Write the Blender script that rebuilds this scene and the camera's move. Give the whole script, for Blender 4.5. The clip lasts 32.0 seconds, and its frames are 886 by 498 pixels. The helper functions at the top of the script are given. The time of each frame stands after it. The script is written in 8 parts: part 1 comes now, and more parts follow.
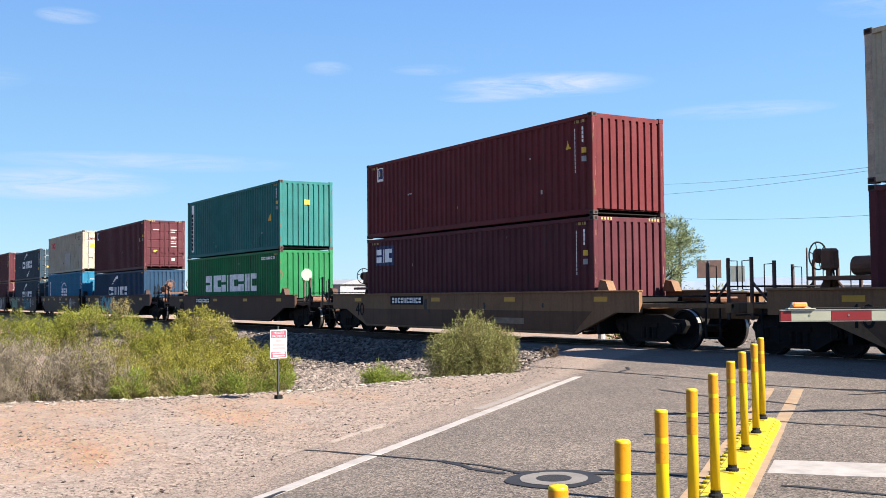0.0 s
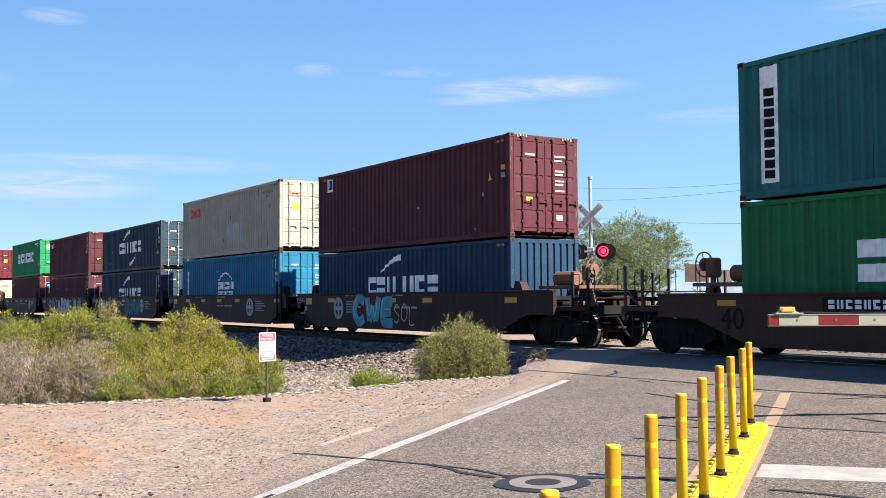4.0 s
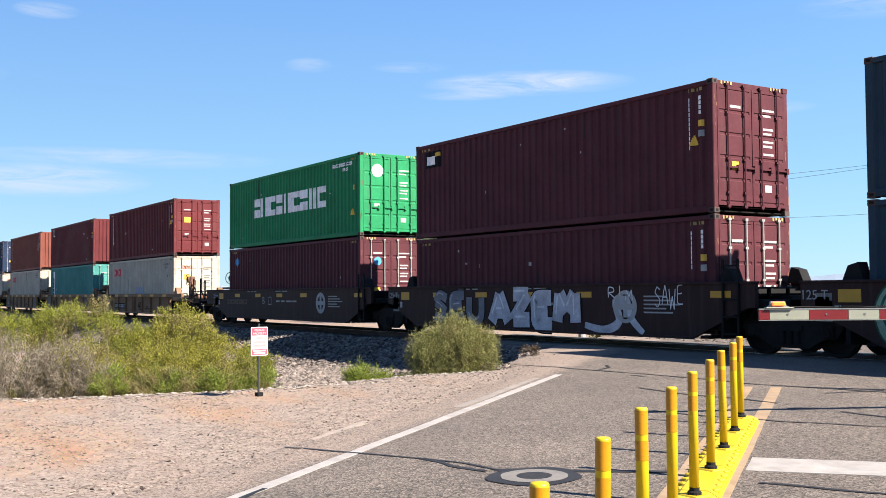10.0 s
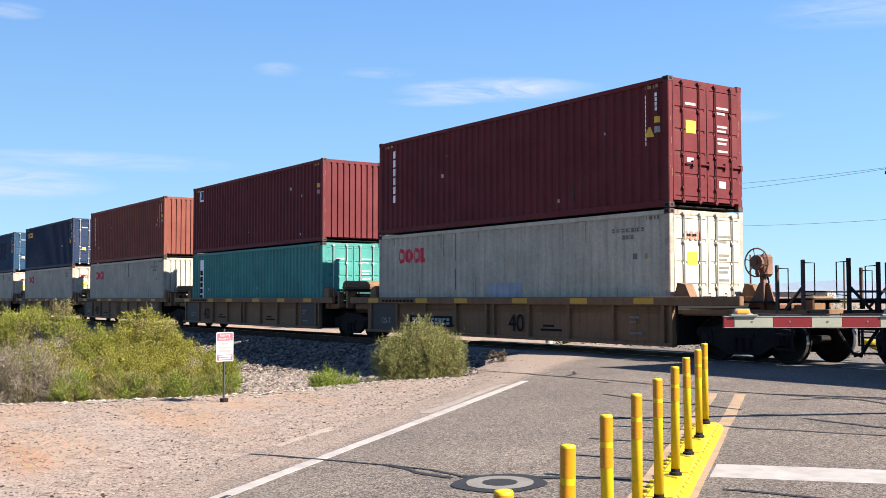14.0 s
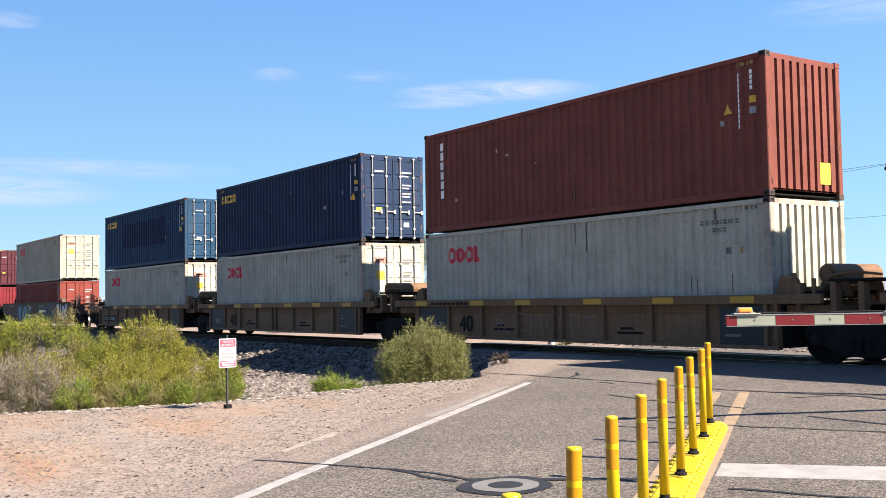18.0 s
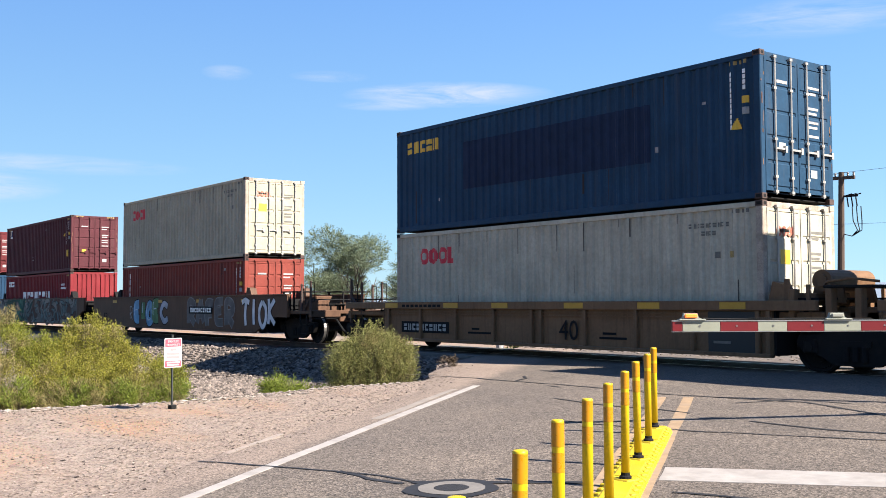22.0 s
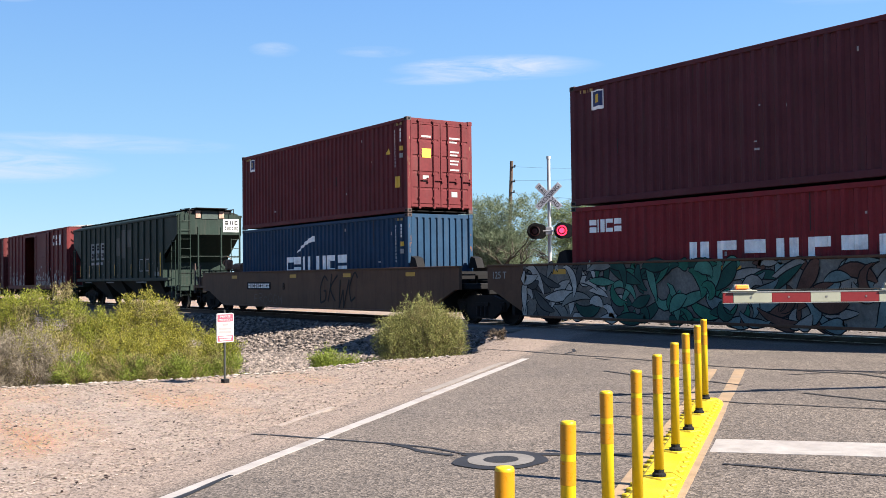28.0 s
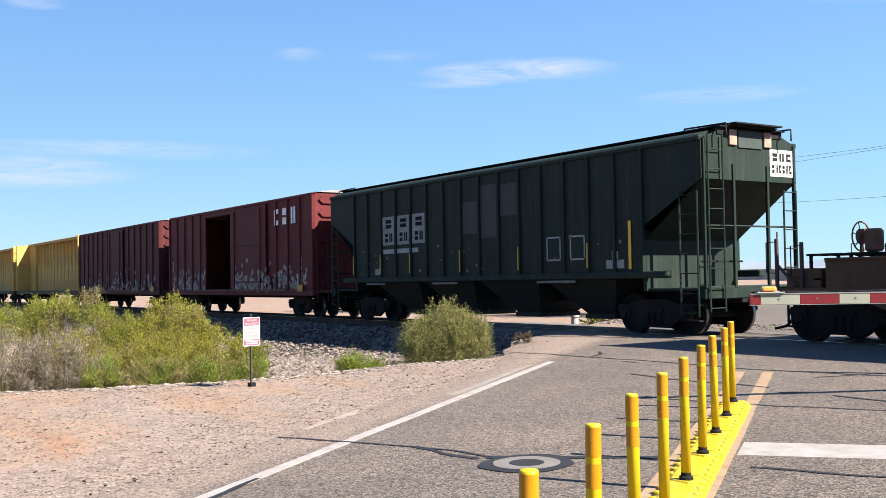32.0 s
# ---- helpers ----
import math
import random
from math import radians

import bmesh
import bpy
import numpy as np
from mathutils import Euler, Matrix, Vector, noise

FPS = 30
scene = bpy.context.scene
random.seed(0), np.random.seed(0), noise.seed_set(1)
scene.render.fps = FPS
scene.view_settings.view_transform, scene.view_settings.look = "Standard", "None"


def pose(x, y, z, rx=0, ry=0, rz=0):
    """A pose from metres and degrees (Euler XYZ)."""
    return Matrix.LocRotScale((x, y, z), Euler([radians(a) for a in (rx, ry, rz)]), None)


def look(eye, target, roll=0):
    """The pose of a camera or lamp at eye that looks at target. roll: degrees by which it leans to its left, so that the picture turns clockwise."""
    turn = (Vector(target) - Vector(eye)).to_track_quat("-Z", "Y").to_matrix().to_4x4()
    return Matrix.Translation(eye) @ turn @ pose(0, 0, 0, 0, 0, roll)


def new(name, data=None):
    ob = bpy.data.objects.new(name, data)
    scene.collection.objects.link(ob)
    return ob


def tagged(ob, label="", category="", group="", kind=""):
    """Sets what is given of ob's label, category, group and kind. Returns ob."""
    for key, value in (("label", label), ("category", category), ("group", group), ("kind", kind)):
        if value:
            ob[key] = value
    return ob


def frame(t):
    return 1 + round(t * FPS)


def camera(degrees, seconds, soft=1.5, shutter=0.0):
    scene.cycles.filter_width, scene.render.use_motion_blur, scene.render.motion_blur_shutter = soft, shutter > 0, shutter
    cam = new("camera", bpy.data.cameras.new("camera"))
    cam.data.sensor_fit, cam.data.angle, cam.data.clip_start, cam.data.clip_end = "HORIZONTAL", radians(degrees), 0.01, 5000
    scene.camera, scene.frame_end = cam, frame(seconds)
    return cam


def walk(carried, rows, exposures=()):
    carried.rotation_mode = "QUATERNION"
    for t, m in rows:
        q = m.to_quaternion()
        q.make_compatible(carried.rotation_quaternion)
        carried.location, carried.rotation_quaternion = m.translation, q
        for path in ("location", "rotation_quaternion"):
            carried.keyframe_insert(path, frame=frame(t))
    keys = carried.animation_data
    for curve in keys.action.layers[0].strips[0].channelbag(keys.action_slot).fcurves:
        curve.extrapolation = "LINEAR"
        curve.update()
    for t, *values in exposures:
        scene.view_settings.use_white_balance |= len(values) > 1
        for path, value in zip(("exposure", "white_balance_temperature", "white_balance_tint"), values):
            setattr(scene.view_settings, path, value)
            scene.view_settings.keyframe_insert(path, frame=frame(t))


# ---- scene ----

# ---------------------------------------------------------------- camera
cam = camera(46.83, 32.0, soft=0.72)


def aim(x, y, z, turn, tilt, roll):
    """A pose at x, y, z that looks along -X, turned towards +Y and tilted up."""
    a, b = radians(turn), radians(tilt)
    d = Vector((-math.cos(a) * math.cos(b), math.sin(a) * math.cos(b), math.sin(b)))
    return look((x, y, z), Vector((x, y, z)) + d, roll)


walk(cam, [
    (0, aim(0.003, 0.016, 1.299, 31.813, 2.571, -0.54)),
    (0.5, aim(0.006, -0.013, 1.301, 31.813, 2.474, -0.61)),
    (1, aim(-0.000, -0.011, 1.303, 31.818, 2.341, -0.63)),
    (1.5, aim(-0.001, -0.005, 1.303, 31.946, 2.257, -0.51)),
    (2, aim(-0.006, 0.007, 1.306, 32.142, 2.240, -0.46)),
    (2.5, aim(-0.005, 0.011, 1.307, 32.343, 2.304, -0.44)),
    (3, aim(0.001, 0.001, 1.311, 32.467, 2.417, -0.41)),
    (3.5, aim(0.006, -0.004, 1.310, 32.482, 2.608, -0.43)),
    (5.5, aim(0.003, 0.005, 1.305, 32.363, 2.833, -0.08)),
    (6, aim(0.006, 0.005, 1.305, 32.355, 2.848, -0.03)),
    (6.5, aim(0.003, 0.012, 1.303, 32.368, 2.846, -0.06)),
    (7, aim(0.008, 0.017, 1.302, 32.306, 2.800, 0.07)),
    (7.5, aim(0.013, 0.015, 1.300, 32.249, 2.763, 0.07)),
    (8, aim(0.008, 0.019, 1.305, 32.201, 2.665, -0.19)),
    (8.5, aim(0.007, 0.012, 1.303, 32.161, 2.599, -0.18)),
    (9, aim(0.011, 0.002, 1.305, 32.233, 2.487, -0.20)),
    (9.5, aim(0.018, 0.013, 1.305, 32.355, 2.390, -0.12)),
    (10, aim(0.018, -0.004, 1.301, 32.888, 2.437, -0.34)),
    (10.5, aim(0.017, 0.004, 1.307, 33.305, 2.510, -0.34)),
    (11, aim(0.008, 0.005, 1.307, 33.831, 2.691, -0.39)),
    (11.5, aim(0.011, -0.000, 1.311, 34.252, 2.839, -0.51)),
    (12, aim(0.002, 0.010, 1.310, 34.505, 2.907, -0.28)),
    (12.5, aim(0.006, 0.014, 1.303, 34.605, 2.913, -0.15)),
    (13, aim(0.008, 0.003, 1.308, 34.715, 2.810, -0.09)),
    (13.5, aim(0.012, 0.006, 1.306, 34.675, 2.761, 0.10)),
    (14, aim(0.009, 0.015, 1.304, 34.664, 2.751, -0.07)),
    (14.5, aim(0.005, 0.014, 1.313, 34.656, 2.703, -0.13)),
    (16.5, aim(0.006, 0.016, 1.312, 34.453, 2.717, -0.42)),
    (17, aim(0.004, 0.016, 1.309, 34.426, 2.782, -0.64)),
    (17.5, aim(0.005, 0.006, 1.308, 34.498, 2.866, -0.80)),
    (18, aim(0.008, 0.002, 1.312, 34.634, 2.890, -0.93)),
    (18.5, aim(0.008, 0.003, 1.310, 34.964, 2.926, -0.99)),
    (19, aim(0.009, 0.028, 1.307, 35.260, 2.862, -0.71)),
    (19.5, aim(0.010, 0.001, 1.306, 35.983, 2.841, -0.80)),
    (20, aim(0.003, 0.006, 1.305, 36.475, 2.847, -0.67)),
    (20.5, aim(0.005, 0.003, 1.304, 36.939, 2.970, -0.50)),
    (21, aim(0.002, 0.007, 1.307, 37.233, 3.051, -0.34)),
    (21.5, aim(-0.006, 0.031, 1.310, 37.254, 3.033, -0.07)),
    (22, aim(0.001, 0.011, 1.311, 37.426, 2.998, -0.18)),
    (22.5, aim(0.002, 0.011, 1.304, 37.389, 2.882, -0.03)),
    (23, aim(0.009, 0.009, 1.308, 37.403, 2.671, -0.07)),
    (23.5, aim(0.009, 0.007, 1.304, 37.443, 2.518, 0.02)),
    (24, aim(0.008, 0.007, 1.308, 37.510, 2.324, -0.02)),
    (24.5, aim(0.007, 0.009, 1.307, 37.513, 2.245, -0.06)),
    (25, aim(0.006, 0.013, 1.303, 37.459, 2.192, -0.22)),
    (25.5, aim(0.013, 0.011, 1.303, 37.294, 2.111, -0.27)),
    (27.5, aim(0.014, 0.017, 1.303, 35.361, 1.609, -0.65)),
    (28, aim(0.013, 0.013, 1.302, 34.709, 1.577, -0.67)),
    (28.5, aim(0.019, 0.028, 1.305, 34.045, 1.534, -0.61)),
    (29, aim(0.015, 0.018, 1.306, 33.915, 1.585, -0.74)),
    (29.5, aim(0.014, 0.024, 1.302, 33.855, 1.621, -0.72)),
    (30, aim(0.006, 0.025, 1.304, 33.945, 1.639, -0.76)),
    (30.5, aim(0.008, 0.028, 1.304, 33.914, 1.615, -0.71)),
    (31, aim(0.009, 0.041, 1.304, 33.673, 1.578, -0.58)),
    (31.5, aim(0.014, 0.027, 1.305, 33.539, 1.662, -0.83)),
    (32, aim(0.017, 0.021, 1.299, 33.280, 1.785, -0.93)),
], exposures=[(0, 2.045, 6700, 12), (32, 2.045, 6700, 12)])

# ---------------------------------------------------------------- sky, sun, exposure
SUN = Vector((0.906, 0.423, 0.839 * 1.0)).normalized()


def math_node(nt, op, a, b=None, clamp=False):
    n = nt.nodes.new("ShaderNodeMath")
    n.operation, n.use_clamp = op, clamp
    for i, v in enumerate((a, b)):
        if v is None:
            continue
        if isinstance(v, (int, float)):
            n.inputs[i].default_value = v
        else:
            nt.links.new(v, n.inputs[i])
    return n.outputs[0]


def make_world():
    w = bpy.data.worlds.new("sky")
    scene.world = w
    w.use_nodes = True
    nt = w.node_tree
    bg = nt.nodes["Background"]
    sky = nt.nodes.new("ShaderNodeTexSky")
    sky.sky_type = "NISHITA"
    sky.sun_disc = False
    sky.sun_elevation = math.asin(SUN.z)
    sky.sun_rotation = math.atan2(SUN.x, SUN.y)
    sky.altitude, sky.air_density, sky.dust_density, sky.ozone_density = 300, 1.0, 0.05, 3.0
    co = nt.nodes.new("ShaderNodeTexCoord")
    # thin high clouds: wisps of stretched noise inside a few banks
    mp = nt.nodes.new("ShaderNodeMapping")
    mp.inputs["Scale"].default_value = (2.6, 2.6, 20.0)
    nt.links.new(co.outputs["Generated"], mp.inputs[0])
    nz = nt.nodes.new("ShaderNodeTexNoise")
    nz.inputs["Scale"].default_value, nz.inputs["Detail"].default_value, nz.inputs["Roughness"].default_value = 5.0, 9.0, 0.66
    nz.inputs["Distortion"].default_value = 0.6
    nt.links.new(mp.outputs[0], nz.inputs["Vector"])
    total = None
    banks = [((-0.7739, 0.6006, 0.2008), 0.105, 0.013, 1.0), ((-0.975, 0.1957, 0.105), 0.10, 0.017, 0.85),
             ((-0.6533, 0.738, 0.169), 0.085, 0.009, 0.5), ((-0.9477, 0.194, 0.2536), 0.03, 0.008, 0.55),
             ((-0.8816, 0.419, 0.2172), 0.025, 0.008, 0.4), ((-0.9568, 0.2626, 0.127), 0.15, 0.010, 0.45),
             ((-0.81, 0.55, 0.19), 0.05, 0.006, 0.6), ((-0.83, 0.50, 0.215), 0.04, 0.006, 0.4),
             ((-0.5, 0.8, 0.25), 0.1, 0.02, 0.5), ((-0.99, 0.05, 0.2), 0.12, 0.02, 0.5), ((0.4, -0.85, 0.3), 0.25, 0.04, 0.6)]
    for c, wa, wb, amp in banks:
        cv = Vector(c).normalized()
        r = cv.cross(Vector((0, 0, 1))).normalized()
        u = r.cross(cv)
        terms = []
        for axis, width in ((r, wa), (u, wb)):
            dt = nt.nodes.new("ShaderNodeVectorMath")
            dt.operation = "DOT_PRODUCT"
            dt.inputs[1].default_value = axis / width
            nt.links.new(co.outputs["Generated"], dt.inputs[0])
            terms.append(math_node(nt, "POWER", math_node(nt, "ABSOLUTE", dt.outputs["Value"]), 2.0))
        fall = math_node(nt, "SUBTRACT", 1.0, math_node(nt, "ADD", terms[0], terms[1]), clamp=True)
        front = nt.nodes.new("ShaderNodeVectorMath")
        front.operation = "DOT_PRODUCT"
        front.inputs[1].default_value = cv
        nt.links.new(co.outputs["Generated"], front.inputs[0])
        fall = math_node(nt, "MULTIPLY", fall, math_node(nt, "GREATER_THAN", front.outputs["Value"], 0.0))
        fall = math_node(nt, "MULTIPLY", fall, amp)
        total = fall if total is None else math_node(nt, "MAXIMUM", total, fall)
    wisps = nt.nodes.new("ShaderNodeMapRange")
    wisps.inputs["From Min"].default_value, wisps.inputs["From Max"].default_value = 0.33, 0.68
    nt.links.new(nz.outputs["Fac"], wisps.inputs["Value"])
    cloud = math_node(nt, "MULTIPLY", total, wisps.outputs[0], clamp=True)
    cloud = math_node(nt, "MULTIPLY", cloud, 1.0, clamp=True)
    hsv = nt.nodes.new("ShaderNodeHueSaturation")
    hsv.inputs["Saturation"].default_value = SKY_SAT
    hsv.inputs["Hue"].default_value = SKY_HUE
    nt.links.new(sky.outputs[0], hsv.inputs["Color"])
    # clear dry air: a bluer band along the horizon
    sep = nt.nodes.new("ShaderNodeSeparateXYZ")
    nt.links.new(co.outputs["Generated"], sep.inputs[0])
    tint = nt.nodes.new("ShaderNodeValToRGB")
    els = tint.color_ramp.elements
    els[0].position, els[0].color = 0.0, (0.37, 0.725, 0.985, 1)
    els[1].position, els[1].color = 0.38, (0.135, 0.355, 0.92, 1)
    top = els.new(1.0)
    top.color = (0.09, 0.21, 0.52, 1)
    glow = nt.nodes.new("ShaderNodeVectorMath")
    glow.operation = "SCALE"
    # the air is a little brighter towards the sun
    ahead = nt.nodes.new("ShaderNodeVectorMath")
    ahead.operation = "DOT_PRODUCT"
    ahead.inputs[1].default_value = SUN
    nt.links.new(co.outputs["Generated"], ahead.inputs[0])
    lift = math_node(nt, "MULTIPLY", math_node(nt, "MAXIMUM", math_node(nt, "ADD", ahead.outputs["Value"], 0.55), 0.0), 0.40)
    nt.links.new(math_node(nt, "MULTIPLY", math_node(nt, "ADD", lift, 0.98), 7.2), glow.inputs["Scale"])
    nt.links.new(tint.outputs[0], glow.inputs[0])
    nt.links.new(sep.outputs["Z"], tint.inputs[0])
    mult = nt.nodes.new("ShaderNodeMixRGB")
    mult.blend_type, mult.inputs["Fac"].default_value = "MIX", 0.75
    nt.links.new(hsv.outputs[0], mult.inputs["Color1"])
    nt.links.new(glow.outputs[0], mult.inputs["Color2"])
    mix = nt.nodes.new("ShaderNodeMixRGB")
    mix.inputs["Color2"].default_value = (5.2, 5.9, 7.0, 1)
    nt.links.new(cloud, mix.inputs["Fac"])
    nt.links.new(mult.outputs[0], mix.inputs["Color1"])
    nt.links.new(mix.outputs[0], bg.inputs["Color"])
    bg.inputs["Strength"].default_value = SKY_POWER


SKY_POWER, SKY_SAT, SKY_HUE, SUN_POWER = 0.0354, 1.12, 0.5, 5.0
make_world()
sun = new("sun", bpy.data.lights.new("sun", "SUN"))
sun.data.energy, sun.data.angle, sun.data.color = SUN_POWER, radians(0.53), (1.0, 0.95, 0.87)
sun.matrix_world = look(SUN * 60, (0, 0, 0))

# ---------------------------------------------------------------- materials
MATS = {}
ALBEDO_SCALE = 0.75        # darkens every base colour evenly to offset the raised exposure


def mat(name, rgb, rough=0.7, metal=0.0, var=0.12, scale=3.0, bump=0.0, bump_scale=40.0, dirt=None, dirt_amt=0.0, streak=False,
        emit=0.0, spec=0.4, rand=0.0, island=0.0):
    """A surface with variation at two scales, optional dirt (patches, or streaks that run down) and fine relief."""
    if name in MATS:
        return MATS[name]
    m = MATS[name] = bpy.data.materials.new(name)
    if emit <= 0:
        rgb = tuple(c * ALBEDO_SCALE for c in rgb)
    m.use_nodes = True
    nt = m.node_tree
    b = nt.nodes["Principled BSDF"]
    b.inputs["Roughness"].default_value, b.inputs["Metallic"].default_value = rough, metal
    b.inputs["Specular IOR Level"].default_value = spec
    co = nt.nodes.new("ShaderNodeTexCoord").outputs["Object"]

    def noise_out(sc, detail=5.0, stretch=None, rgh=0.6):
        n = nt.nodes.new("ShaderNodeTexNoise")
        n.inputs["Scale"].default_value, n.inputs["Detail"].default_value, n.inputs["Roughness"].default_value = sc, detail, rgh
        if stretch:
            mp = nt.nodes.new("ShaderNodeMapping")
            mp.inputs["Scale"].default_value = stretch
            nt.links.new(co, mp.inputs[0])
            nt.links.new(mp.outputs[0], n.inputs["Vector"])
        else:
            nt.links.new(co, n.inputs["Vector"])
        return n.outputs["Fac"]

    def ranged(v, a, c, lo=0.0, hi=1.0):
        r = nt.nodes.new("ShaderNodeMapRange")
        for k, x in (("From Min", a), ("From Max", c), ("To Min", lo), ("To Max", hi)):
            r.inputs[k].default_value = x
        nt.links.new(v, r.inputs["Value"])
        return r.outputs[0]

    big = ranged(noise_out(scale, 4.0), 0.3, 0.7, 1 - var, 1 + var)
    fine = ranged(noise_out(scale * 14, 3.0), 0.3, 0.7, 1 - var * 0.6, 1 + var * 0.6)
    val = math_node(nt, "MULTIPLY", big, fine)
    if rand or island:
        src = nt.nodes.new("ShaderNodeObjectInfo").outputs["Random"] if rand else nt.nodes.new("ShaderNodeNewGeometry").outputs["Random Per Island"]
        amt = rand or island
        val = math_node(nt, "MULTIPLY", val, ranged(src, 0, 1, 1 - amt, 1 + amt))
    mul = nt.nodes.new("ShaderNodeMixRGB")
    mul.blend_type = "MULTIPLY"
    mul.inputs["Fac"].default_value = 1.0
    mul.inputs["Color1"].default_value = (*rgb, 1)
    nt.links.new(val, mul.inputs["Color2"])
    col = mul.outputs[0]
    if dirt is not None and dirt_amt > 0:
        f = noise_out(2.2, 7.0, (3.2, 3.2, 0.22) if streak else None, 0.68)
        f = ranged(f, 0.5, 0.78, 0.0, dirt_amt)
        mx = nt.nodes.new("ShaderNodeMixRGB")
        mx.inputs["Color2"].default_value = (*dirt, 1)
        nt.links.new(f, mx.inputs["Fac"])
        nt.links.new(col, mx.inputs["Color1"])
        col = mx.outputs[0]
    nt.links.new(col, b.inputs["Base Color"])
    nt.links.new(ranged(fine, 1 - var, 1 + var, max(rough - 0.08, 0.02), min(rough + 0.08, 1.0)), b.inputs["Roughness"])
    if bump > 0:
        bp = nt.nodes.new("ShaderNodeBump")
        bp.inputs["Strength"].default_value, bp.inputs["Distance"].default_value = min(bump, 1.0), 0.02
        nt.links.new(noise_out(bump_scale, 4.0), bp.inputs["Height"])
        nt.links.new(bp.outputs[0], b.inputs["Normal"])
    if emit > 0:
        b.inputs["Emission Color"].default_value = (*rgb, 1)
        b.inputs["Emission Strength"].default_value = emit
    return m


GRIME = (0.05, 0.042, 0.035)
RUST = (0.12, 0.05, 0.025)


def paint(name, rgb, dirt=GRIME, amt=0.45):
    return mat("paint_" + name, tuple(c * 1.12 for c in rgb), rough=0.6, var=0.17, scale=0.9, bump=0.2, bump_scale=6.0, dirt=dirt, dirt_amt=amt, streak=True, spec=0.1)


C = {
    "maroon": paint("maroon", (0.100, 0.019, 0.021)), "plum": paint("plum", (0.072, 0.020, 0.025)),
    "wine": paint("wine", (0.13, 0.026, 0.026)), "brick": paint("brick", (0.175, 0.038, 0.028)),
    "orange": paint("orange_brown", (0.165, 0.050, 0.035)), "red": paint("red", (0.165, 0.019, 0.023)),
    "teal": paint("teal", (0.050, 0.205, 0.178)), "deepteal": paint("deep_teal", (0.019, 0.122, 0.113)),
    "green": paint("green", (0.014, 0.135, 0.048)), "lime": paint("bright_green", (0.013, 0.185, 0.070)),
    "navy": paint("navy", (0.014, 0.027, 0.058)), "inkblue": paint("ink_blue", (0.012, 0.038, 0.075)), "slate": paint("slate_blue", (0.021, 0.042, 0.060)),
    "steelblue": paint("steel_blue", (0.013, 0.043, 0.083)), "blue": paint("sea_blue", (0.012, 0.125, 0.215)),
    "white": paint("off_white", (0.325, 0.303, 0.228), dirt=(0.15, 0.12, 0.085), amt=0.55),
    "chalk": paint("chalk_white", (0.385, 0.357, 0.278), dirt=(0.17, 0.145, 0.11), amt=0.6),
    "tan": paint("tan", (0.165, 0.093, 0.050), dirt=(0.055, 0.028, 0.016), amt=0.7), "brown": paint("brown", (0.060, 0.030, 0.020), amt=0.6),
    "bnsf": paint("dark_brown", (0.028, 0.014, 0.013), amt=0.5), "rustbrown": paint("rusty_brown", (0.092, 0.050, 0.031), dirt=(0.036, 0.019, 0.013), amt=0.7),
    "hopper": paint("hopper_green", (0.0130, 0.0235, 0.0185), amt=0.5), "boxcar": paint("boxcar_red", (0.098, 0.017, 0.018), amt=0.6),
    "boxcar2": paint("dark_boxcar_red", (0.070, 0.014, 0.015), amt=0.6), "yellowcar": paint("car_yellow", (0.48, 0.29, 0.075), amt=0.5),
}
BLACK = mat("grimy_black", (0.0075, 0.007, 0.007), rough=0.85, var=0.3, bump=0.3, spec=0.2)
STEEL = mat("worn_steel", (0.30, 0.28, 0.26), rough=0.35, metal=0.9, var=0.15)
RAIL = mat("rail_steel", (0.34, 0.32, 0.31), rough=0.3, metal=0.9)
RAILSIDE = mat("rusty_rail", (0.07, 0.038, 0.025), rough=0.9, var=0.3, bump=0.3)
RUSTM = mat("rusty_steel", (0.15, 0.07, 0.04), rough=0.85, var=0.3, bump=0.3)
CASTM = mat("truck_iron", (0.010, 0.0085, 0.008), rough=0.85, var=0.3, bump=0.3, dirt=(0.045, 0.03, 0.02), dirt_amt=0.4, spec=0.2)
WHITEP = mat("white_lettering", (0.92, 0.91, 0.86), rough=0.7, var=0.12, scale=5, dirt=(0.25, 0.22, 0.2), dirt_amt=0.7)
YELP = mat("yellow_decal", (0.70, 0.42, 0.03), rough=0.5, var=0.08)
AMBER = mat("amber_reflector", (0.48, 0.25, 0.014), rough=0.5, var=0.1)
REDP = mat("red_lettering", (0.62, 0.03, 0.05), rough=0.6)
DARKP = mat("dark_lettering", (0.014, 0.014, 0.015), rough=0.8, spec=0.08)
GREYP = mat("grey_patch", (0.30, 0.31, 0.30), rough=0.7)
HAZARD = mat("faded_warning_paint", (0.34, 0.235, 0.08), rough=0.7, var=0.25)
STENCIL = mat("worn_stencil", (0.36, 0.34, 0.33), rough=0.75, var=0.3, scale=9, dirt=(0.12, 0.09, 0.08), dirt_amt=0.8)
FAINT = mat("faint_mark", (0.15, 0.14, 0.12), rough=0.75, var=0.25)

